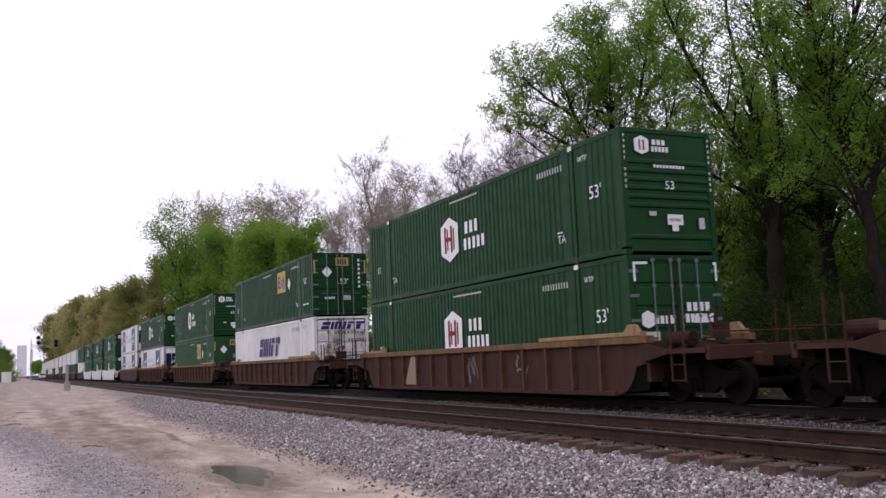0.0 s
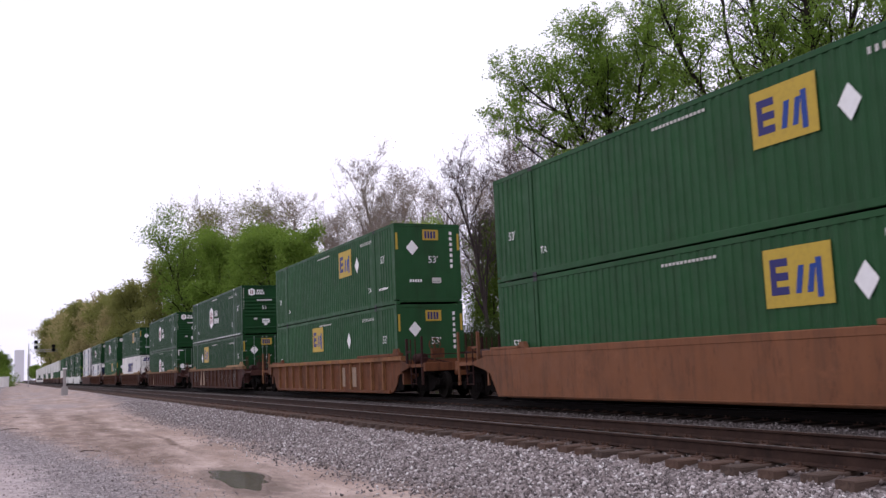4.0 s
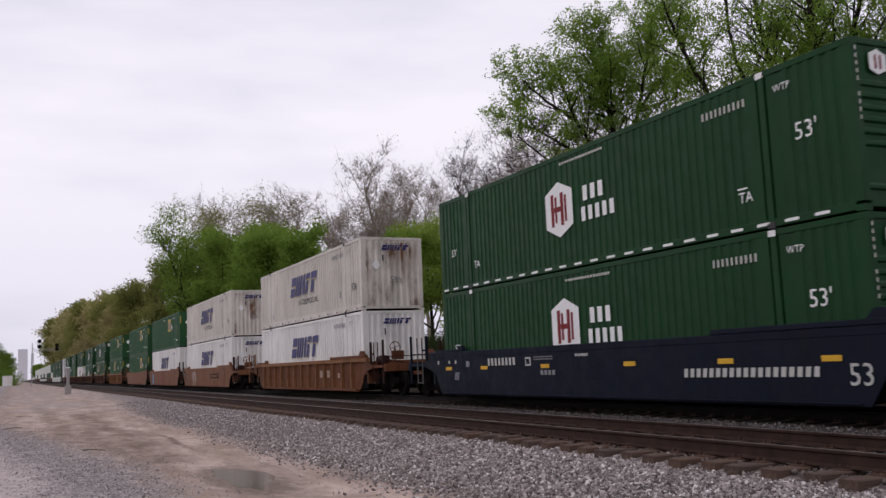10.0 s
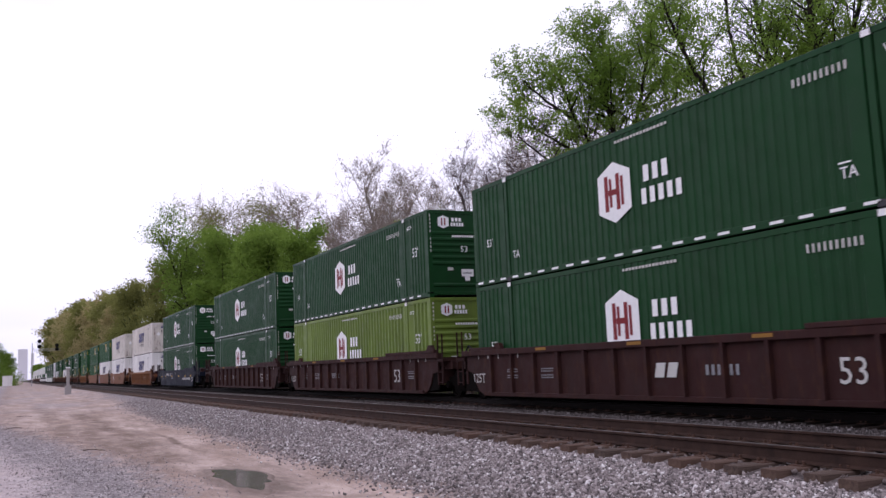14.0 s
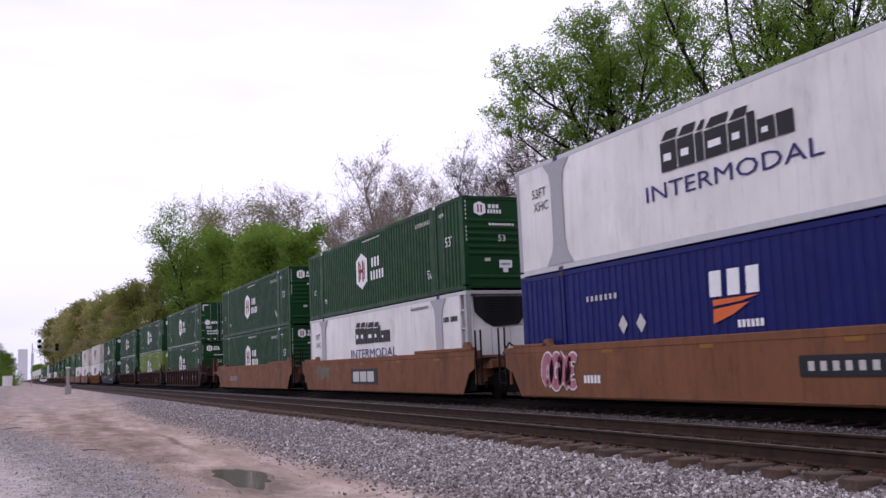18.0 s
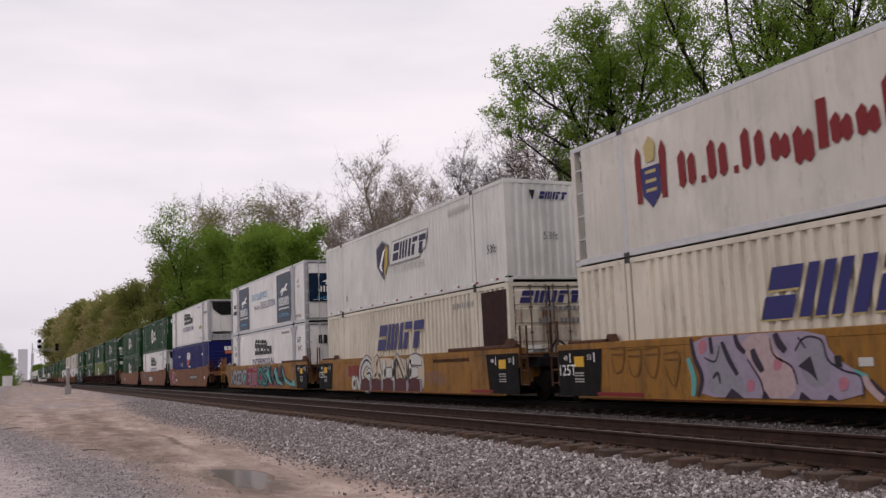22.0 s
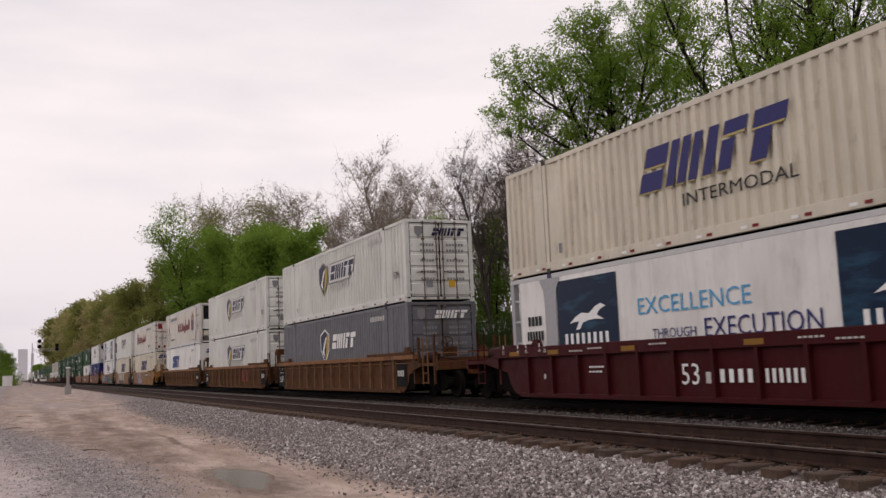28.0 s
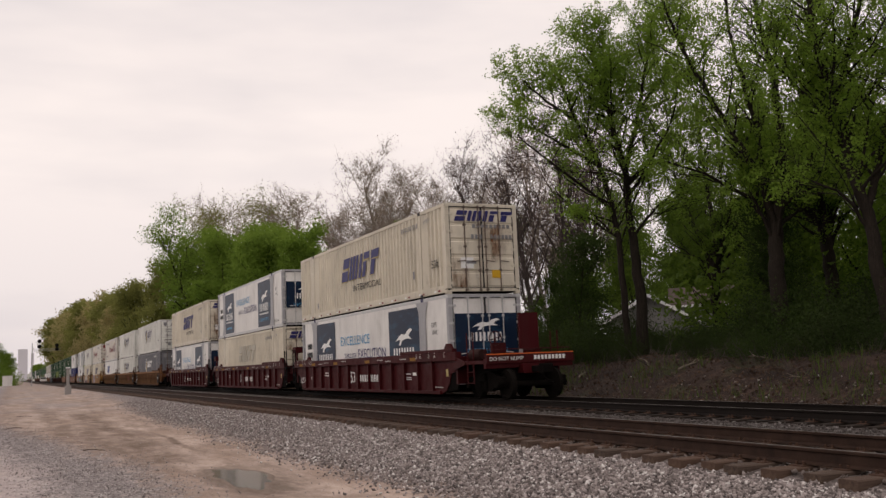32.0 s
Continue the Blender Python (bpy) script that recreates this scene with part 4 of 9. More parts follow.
def lift_bands(mk, flare=0.62):
    for w in (6.05, -6.05):
        side = ((flare, 0.18), (0.27 + flare * 0.11, 0.5), (0.27, 0.8), (0.27, 2.2), (0.27 + flare * 0.11, 2.5), (flare, 2.78))
        mk.poly(BAND, [(w + a, v) for a, v in side] + [(w - a, v) for a, v in reversed(side)], name="grey_lift_band", layer=1)


def reflective(mk, step=1.25):
    u = -7.9
    while u < 7.7:
        mk.rect(INK_W, u, 0.10, u + 0.16, 0.16, name="reflective_dash")
        mk.rect(INK_R, u + 0.30, 0.10, u + 0.46, 0.16, name="reflective_dash")
        u += step


def marks_dog(mk, lower, end):
    d = 0.12 if lower else 0.0
    for a, b in ((-5.74, -3.2), (3.0, 5.75)):
        mk.rect(PANEL, a, 0.22, b, 2.66, name="dark_blue_panel")
        c = (a + b) / 2
        greyhound(mk, c + 0.05, 1.78 - d, 0.8)
        mk.bars(INK_W, c - 0.95, 1.04 - d, 1.95, 0.42, 8, name="brand_mark", layer=2, gap=0.5)
        mk.bars(INK_W, c - 0.95, 0.86, 1.95, 0.08, 16, layer=2)
        mk.text(INK_S, "INTERMODAL", c - 0.85, 0.5, 0.17, layer=2, wide=1.2) if a > 0 else mk.bars(INK_S, c - 0.7, 0.48, 1.4, 0.12, 10, layer=2)
    mk.text(INK_S, "EXCELLENCE", -2.45, 1.75 - d, 0.36, wide=1.15)
    mk.text(INK_N, "THROUGH", -2.0, 1.22 - d, 0.2, wide=1.0)
    mk.text(INK_N, "EXECUTION", -0.35, 1.18 - d, 0.38, wide=1.0)
    mk.text(INK_K, "TOP LIFT ONLY", 6.25, 0.3, 0.13, wide=0.9)
    mk.text(INK_K, "53FT", 6.75, 1.92, 0.15)
    mk.text(INK_K, "XHC", 6.78, 1.68, 0.15)
    mk.bars(INK_K, -7.2, 1.62, 0.72, 0.24, 4)
    mk.bars(INK_K, -7.28, 1.24, 0.86, 0.24, 6)
    lift_bands(mk, 0.5)
    if end == "door":
        mk.rect(PANEL, -1.1, 0.95, 1.1, 2.28, "end", "dark_blue_panel", 2)
        greyhound(mk, 0.0, 1.9, 0.52, "end", 4)
        mk.bars(INK_W, -0.55, 1.4, 1.15, 0.28, 8, "end", "brand_mark", 4, 0.5)
        mk.text(INK_S, "INTERMODAL", -0.7, 1.04, 0.13, "end", layer=4, wide=1.3)


def marks_prime(mk, lower, end):
    x = -1.9
    for i, (w, h) in enumerate(((0.5, 0.62), (0.5, 0.6), (0.22, 0.58), (0.62, 0.56), (0.46, 0.54), (0.2, 0.62), (0.42, 0.42), (0.4, 0.42))):
        mk.rect(INK_K, x, 1.62, x + w, 1.62 + h, name="brand_mark", layer=1)
        if i < 5:
            mk.poly(INK_K, [(x + 0.04, 1.66 + h), (x + w, 1.66 + h), (x + w + 0.1, 1.84 + h), (x + 0.22, 1.84 + h)], name="brand_mark", layer=1)
        if w > 0.4:
            mk.rect(INK_W, x + 0.1, 1.62 + h * 0.35, x + w - 0.16, 1.62 + h * 0.6, name="brand_mark_slit", layer=2)
        x += w + 0.05
    mk.text(INK_N, "INTERMODAL", -2.48, 1.08, 0.34, wide=1.62)
    mk.text(INK_K, "53FT", -7.25, 2.0, 0.24)
    mk.text(INK_K, "XHC", -7.2, 1.65, 0.24)
    mk.text(INK_K, "WTP", 5.95, 2.5, 0.14)
    if end == "door":
        mk.text(INK_K, "53FT", 6.6, 2.02, 0.24)
        mk.text(INK_K, "XHC", 6.72, 1.62, 0.24)
    else:
        mk.bars(INK_K, 6.42, 2.02, 0.42, 0.16, 4, gap=0.35)
        mk.bars(INK_K, 6.95, 2.02, 0.5, 0.16, 5, gap=0.35)
    mk.bars(INK_G, 3.8, 2.55, 1.5, 0.1, 14)
    mk.text(INK_G, "TOP LIFT ONLY", 4.4, 0.3, 0.13)
    if not lower:
        mk.poly(INK_E, [(4.45, 1.02), (5.4, 1.02), (5.5, 1.2), (5.0, 1.3), (4.55, 1.22)], name="leaf_mark")
    lift_bands(mk)
    if end == "door":
        mk.bars(INK_K, -0.7, 1.9, 1.2, 0.4, 5, "end", "brand_mark", 4)


def marks_blue(mk, end):
    mk.bars(INK_W, -0.72, 1.82, 1.5, 0.5, 3, name="brand_mark", gap=0.34, slant=0.05)
    mk.poly(INK_O, [(-0.66, 1.3), (-0.1, 1.46), (0.34, 1.66), (-0.64, 1.58)], name="orange_flash")
    mk.poly(INK_O, [(-0.64, 1.64), (0.1, 1.69), (0.6, 1.78), (-0.64, 1.76)], name="orange_flash")
    mk.bars(INK_W, 0.0, 1.2, 0.7, 0.14, 6)
    for c in (-3.6, -2.95):
        mk.poly(INK_L, [(c, 1.24), (c + 0.17, 1.45), (c, 1.66), (c - 0.17, 1.45)], name="diamond_placard")
    mk.bars(INK_L, -5.0, 2.05, 1.3, 0.13, 7, gap=0.5)
    mk.text(INK_W, "WTP", 5.3, 1.95, 0.22)
    mk.bars(INK_W, -0.25, 2.25, 0.8, 0.28, 3, "end", "brand_mark", 3, 0.16)
    mk.poly(INK_O, [(-0.2, 2.02), (0.2, 2.05), (0.4, 2.2), (-0.18, 2.2)], "end", "orange_flash", 3)
    for c in (-0.5, 0.1):
        mk.poly(INK_L, [(c, 0.95), (c + 0.2, 1.18), (c, 1.4), (c - 0.2, 1.18)], "end", "diamond_placard", 3)


def marks_crest(mk, u, first, end):
    """A heraldic crest and a row of dark red blackletter-like slabs."""
    mk.poly(INK_N, [(u - 0.34, 1.85), (u + 0.34, 1.85), (u + 0.3, 1.25), (u, 0.95), (u - 0.3, 1.25)], name="crest", layer=1)
    for a in (-0.5, 0.34):
        mk.poly(INK_R, [(u + a, 1.1), (u + a + 0.16, 1.1), (u + a + 0.18, 2.15), (u + a + 0.06, 2.35), (u + a - 0.04, 2.1)], name="crest_supporter", layer=1)
    mk.poly(INK_GOLD, [(u - 0.14, 1.95), (u + 0.14, 1.95), (u + 0.2, 2.3), (u, 2.52), (u - 0.2, 2.3)], name="crest_helm", layer=2)
    for v in (1.3, 1.5, 1.7):
        mk.rect(INK_GOLD, u - 0.18, v, u + 0.18, v + 0.07, name="crest_bar", layer=2)
    x = first
    for i, (w, h) in enumerate(((0.62, 0.8), (0.12, 0.14), (0.66, 0.8), (0.12, 0.14), (0.72, 0.8), (0.46, 0.55), (0.46, 0.7), (0.22, 0.85), (0.46, 0.55), (0.46, 0.55), (0.5, 0.9))):
        base = 1.0 if i == 6 else 1.18
        if w > 0.4:
            for c, hh in ((0.2, h), (0.68, h * 0.86)):
                m = x + w * c
                mk.poly(INK_R, [(m - 0.1, base + 0.08), (m, base), (m + 0.12, base + 0.12), (m + 0.1, base + hh - 0.1), (m + 0.02, base + hh), (m - 0.12, base + hh - 0.14)], name="brand_mark", layer=1)
        else:
            mk.rect(INK_R, x, base, x + w, base + h, name="brand_mark", layer=1)
        x += w + 0.07
    t = 2.05 if u < 0 else -5.3
    mk.bars(INK_G, t, 2.25, 3.2, 0.26, 9, name="grey_lettering", gap=0.22)
    mk.bars(INK_L, t, 2.05, 2.9, 0.08, 20)
    mk.bars(INK_K, t + 1.2 if u < 0 else t + 0.1, 0.62, 1.8, 0.16, 12)
    mk.text(INK_K, "TOP LIFT ONLY", 4.6, 0.3, 0.13)
    mk.text(INK_K, "WTP", 6.75, 2.45, 0.17)
    mk.bars(INK_G, 6.8, 2.0, 0.9, 0.14, 7)
    if end == "door":
        mk.rect(INK_R, -1.0, 2.2, -0.62, 2.7, "end", "red_panel", 3)
        mk.poly(INK_R, [(0.55, 2.5), (0.98, 2.5), (0.92, 2.1), (0.76, 1.95), (0.6, 2.1)], "end", "crest", 3)
        mk.bars(INK_R, -0.95, 1.85, 0.85, 0.12, 8, "end", layer=3)
        mk.bars(INK_G, -0.9, 1.25, 0.9, 0.14, 5, "end", layer=3)
        mk.bars(INK_G, 0.1, 1.25, 0.95, 0.14, 5, "end", layer=3)
        for x in (-0.9, -0.4, 0.3, 0.8):
            mk.rect(INK_R if x < 0 else INK_W, x - 0.1, 0.4, x + 0.1, 0.62, "end", "placard", 3)


def rust_runs(name, much, col):
    """A thin film of rust that has run down: bare between the runs."""
    n = Nodes(name, 0.8, 0, 0.12)
    info = n.add("ShaderNodeObjectInfo")
    tex = n.add("ShaderNodeTexCoord")
    shift = n.add("ShaderNodeVectorMath")
    n.link(tex.outputs["Object"], shift.inputs[0])
    far = n.add("ShaderNodeCombineXYZ")
    n.link(n.math("MULTIPLY", info.outputs["Random"], 37.0), far.inputs[0])
    n.link(far.outputs[0], shift.inputs[1])

    def field(scale, stretch, lo, hi, detail=5):
        mp = n.add("ShaderNodeMapping")
        mp.inputs["Scale"].default_value = stretch
        n.link(shift.outputs[0], mp.inputs["Vector"])
        t = n.add("ShaderNodeTexNoise", Scale=scale, Detail=detail, Roughness=0.65)
        n.link(mp.outputs[0], t.inputs["Vector"])
        return n.step(t.outputs[0], lo, hi)
    run = field(3.4, (1.5, 1.5, 0.10), 0.50, 0.62)
    patch = field(1.2, (1, 1, 0.5), 0.46, 0.64)
    fine = field(16.0, (1, 1, 0.25), 0.35, 0.65)
    k = n.math("MULTIPLY", n.math("MULTIPLY", run, patch), n.step(fine, 0.0, 1.0, 0.55, 1.0))
    k = n.math("MULTIPLY", n.math("ADD", k, n.math("MULTIPLY", patch, 0.30)), much)
    n.base(n.mix(fine, col, shade(col, 1.9)))
    clear = n.add("ShaderNodeBsdfTransparent")
    mixer = n.add("ShaderNodeMixShader")
    n.link(k, mixer.inputs[0])
    n.link(clear.outputs[0], mixer.inputs[1])
    n.link(n.b.outputs[0], mixer.inputs[2])
    n.link(mixer.outputs[0], n.t.nodes["Material Output"].inputs[0])
    return n.m


STAIN = rust_runs("rust_runs_on_the_end", 1.0, (0.12, 0.052, 0.022))

KINDS = {  # colour, side, rear end, words for the label
    "hub": (GREEN, "fine", "rib", "dark green corrugated freight container with a white hexagon mark"),
    "hub_d": (GREEN, "fine", "door", "dark green freight container, white hexagon mark, doors at the rear"),
    "lime": (LIME, "deep", "rib", "yellow-green corrugated freight container with a white hexagon mark"),
    "emp": (GREEN_OLD, "fine", "plain", "faded green freight container with a square yellow panel"),
    "emp_r": (GREEN_OLD, "fine", "rib", "faded green freight container, yellow panel, ribbed end"),
    "emp_d": (GREEN, "fine", "door", "dark green freight container, yellow panel, doors at the rear"),
    "swift_b": (BEIGE, "deep", "vcor", "dirty cream corrugated container with a leaning navy mark"),
    "swift_bd": (BEIGE, "deep", "door", "cream corrugated container, leaning navy mark, rear doors"),
    "swift_c": (CHALK, "deep", "vcor", "chalky off-white container with rust runs on its end"),
    "swift_w": (WHITE, "deep", "vcor", "white corrugated container with a leaning navy mark"),
    "swift_wd": (WHITE, "deep", "door", "white corrugated container, leaning navy mark, rear doors"),
    "swift_f": (BEIGE, "deep", "door", "cream corrugated container with worn-off lettering"),
    "swift_l": (WHITE, "flat", "plain", "smooth white container with a leaning blue mark"),
    "shield": (PALE, "fine", "vcor", "pale grey-white container with a shield and navy mark"),
    "shield_d": (PALE, "deep", "door", "pale grey-white container with a shield mark, rear doors"),
    "shield_g": (GREY, "fine", "door", "slate grey container with a shield mark, rear doors"),
    "dog": (WHITE, "flat", "rdoor", "smooth white refrigerated container with dark blue panels"),
    "prime": (WHITE, "flat", "round", "smooth white refrigerated container with black slab mark"),
    "prime_d": (WHITE, "flat", "rdoor", "smooth white refrigerated container, black mark, doors shut"),
    "blue": (BLUE, "fine", "rib", "royal blue freight container with a white and orange mark"),
    "crest_f": (CHALK, "flat", "rdoor", "off-white refrigerated container with crest and dark red mark"),
    "crest_r": (CHALK, "flat", "square", "off-white refrigerated container with crest, cooling unit behind"),
    "plain_w": (PALE, "fine", "plain", "white freight container far down the line"),
    "plain_g": (GREEN_OLD, "fine", "plain", "green freight container far down the line"),
}


def container(kind, lower, far=False, who=""):
    col, side, end, label = KINDS[kind]
    root = new("freight_container")
    tagged(root, label, "container", "freight containers on the train")
    post = 6.05
    bones = container_bones(post)
    if side == "flat":
        slot = {"round": -1, "square": -1, "rdoor": 1}.get(end, 0)
        sheet = once(("flat_side", slot), lambda: flat_side([-6.05 + i * 2.017 for i in range(7)], slot))
    elif side == "deep":
        sheet = once("deep_side", lambda: corrugated_side(0.30, 0.07, post, 0.28))
    else:
        sheet = once("fine_side", lambda: corrugated_side(0.25, 0.026, post))
    trim = ALU if side == "flat" else col
    frame_col = BAND if kind in ("dog", "prime", "prime_d") else col
    for m in (Matrix.Identity(4), MIRROR_SIDE):
        part("side_panel", sheet, col, root, at=m)
        part("bottom_rail", bones["tall_rail" if side == "deep" else "bottom_rail"], trim, root, at=m)
        part("top_rail", bones["top_rail"], trim, root, at=m)
        if not far:
            for y in (post, -post):
                part("lift_post", bones["lift_post"], trim if side == "flat" else col, root, at=m @ pose(0, y, 0))
                for zc in (0.0, CH - 0.118) if m == Matrix.Identity(4) else ():
                    part("lift_casting", bones["lift_casting"], BLUE_CAST if kind in ("dog", "prime", "prime_d") else CASTING, root, at=m @ pose(0, y, zc))
        for e in (Matrix.Identity(4), MIRROR_END):
            part("corner_post", bones["corner_post"], frame_col, root, at=m @ e)
            if not far:
                for zc in (0.0, CH - 0.118):
                    part("corner_casting", bones["corner_casting"], trim, root, at=m @ e @ pose(0, 0, zc))
    for e in (Matrix.Identity(4), MIRROR_END):
        part("end_sill", bones["end_sill"], frame_col, root, at=e)
        part("end_header", bones["end_header"], frame_col, root, at=e)
    part("roof", bones["roof"], col, root)
    part("floor_frame", bones["floor_frame"], UNDER, root)
    shapes = {"rib": end_ribbed, "vcor": end_vertical}
    if end in ("door", "rdoor"):
        rods = ROD_GREEN if col in (GREEN, GREEN_OLD) else ALU if kind in ("dog", "prime_d") else RODS
        add_doors(root, col, end == "rdoor", rods, CASTING if kind == "crest_f" else col if rods is RODS else rods)
        if side == "flat":
            unit_frame(root, col, False)
        else:
            part("end_wall", once("end_plain", end_plain), col, root, at=MIRROR_END)
    elif end in ("round", "square"):
        unit_frame(root, col, True)
        add_reefer(root, end, col)
        part("end_wall", once("end_plain", end_plain), col, root, at=MIRROR_END)
    else:
        for e in (Matrix.Identity(4), MIRROR_END):
            part("end_wall", once("end_" + end, shapes.get(end, end_plain)), col, root, at=e)
    mk = Marks(root)
    face_end = {"rdoor": "door"}.get(end, end)
    if kind.startswith("hub") or kind == "lime":
        marks_hub(mk, lower, kind.startswith("hub") and not lower and who in "BHIJK", face_end, kind == "lime")
    elif kind.startswith("emp"):
        marks_emp(mk, lower, face_end, {"B": -2.86, "C": -1.14}.get(who, 2.75) if lower else 2.75, {"B": -4.3, "C": 2.99}.get(who) if lower else None)
    elif kind == "swift_l":
        marks_swift(mk, True, False, "plain", INK_B, -4.6, 3.2)
    elif kind == "swift_f":
        marks_swift(mk, False, True, face_end)
    elif kind.startswith("swift"):
        marks_swift(mk, not lower, False, face_end, rusty=col is not WHITE)
    elif kind.startswith("shield"):
        marks_shield(mk, kind == "shield_g", face_end)
    elif kind == "dog":
        marks_dog(mk, lower, face_end)
    elif kind.startswith("prime"):
        marks_prime(mk, lower, face_end)
    elif kind == "blue":
        marks_blue(mk, face_end)
    elif kind == "crest_f":
        marks_crest(mk, -5.0, -4.12, face_end)
    elif kind == "crest_r":
        marks_crest(mk, 5.08, -1.59, face_end)
    if kind == "crest_r":
        mk.rect(STAIN, 6.15, 0.2, 7.55, 2.7, name="rust_run", layer=1)
        mk.rect(STAIN, -7.8, 0.2, -5.6, 2.6, name="rust_run", layer=1)
    if who == "P" and lower:
        mk.poly(OXIDE, [(6.5, 0.2), (7.9, 0.2), (7.95, 2.72), (6.45, 2.72)], name="brown_patch", layer=1)
    mk.done()
    return root
# ---------------- well cars ----------------
SIDE = 1.5                     # half width of a car
SILL_TOP, SILL_LOW = 1.42, 0.15


def truck(root, y):
    """A two-axle truck: bolster, side frames with springs, wheelsets."""
    def bolster():
        s = Shape().chamfer(-1.15, -0.2, 0.52, 1.15, 0.2, 0.74, 0.03)
        s.tube([(0, 0, 0.7), (0, 0, 0.86)], 0.2, 12)
        return s.mesh("truck")

    def frame_side():
        s = Shape()
        top = [(-1.12, 0.62), (-0.75, 0.66), (-0.42, 0.80), (0.42, 0.80), (0.75, 0.66), (1.12, 0.62), (1.12, 0.46), (0.78, 0.46), (0.45, 0.22), (-0.45, 0.22), (-0.78, 0.46), (-1.12, 0.46)]
        s.plate(top, 0.93, 1.05)
        for k in (-0.15, 0.0, 0.15):
            s.tube([(1.08, k, 0.30), (1.08, k, 0.56)], 0.06, 8)
        for k in (-0.89, 0.89):
            s.tube([(0.95, k, 0.42), (1.16, k, 0.42)], 0.11, 10)
        return s.mesh("side_frame")

    def wheelset():
        s = Shape()
        s.tube([(-1.0, 0, 0), (1.0, 0, 0)], 0.085, 10)
        for q in (-1, 1):
            a = 0.70 * q
            ring = ((0.0, 0.455), (0.03, 0.455), (0.035, 0.425), (0.135, 0.42), (0.135, 0.34), (0.09, 0.32), (0.08, 0.14), (0.13, 0.1))
            rows = []
            for o, r in ring:
                rows.append([(a + q * o, r * math.cos(t), r * math.sin(t)) for t in (math.tau * i / 20 for i in range(20))])
            s.loft(rows)
        return s.mesh("wheelset")
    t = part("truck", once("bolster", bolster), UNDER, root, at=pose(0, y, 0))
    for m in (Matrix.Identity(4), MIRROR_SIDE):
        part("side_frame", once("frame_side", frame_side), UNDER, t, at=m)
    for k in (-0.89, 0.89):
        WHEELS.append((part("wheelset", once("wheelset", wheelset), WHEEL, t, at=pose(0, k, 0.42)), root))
    return t


WHEELS = []
SILLS = {ORANGE.name: WORN, BROWN.name: SILL_TAN, DINGY.name: WORN}
RIBS = {ORANGE.name: WORN, BROWN.name: RIB_BROWN, DINGY.name: SILL_TAN}


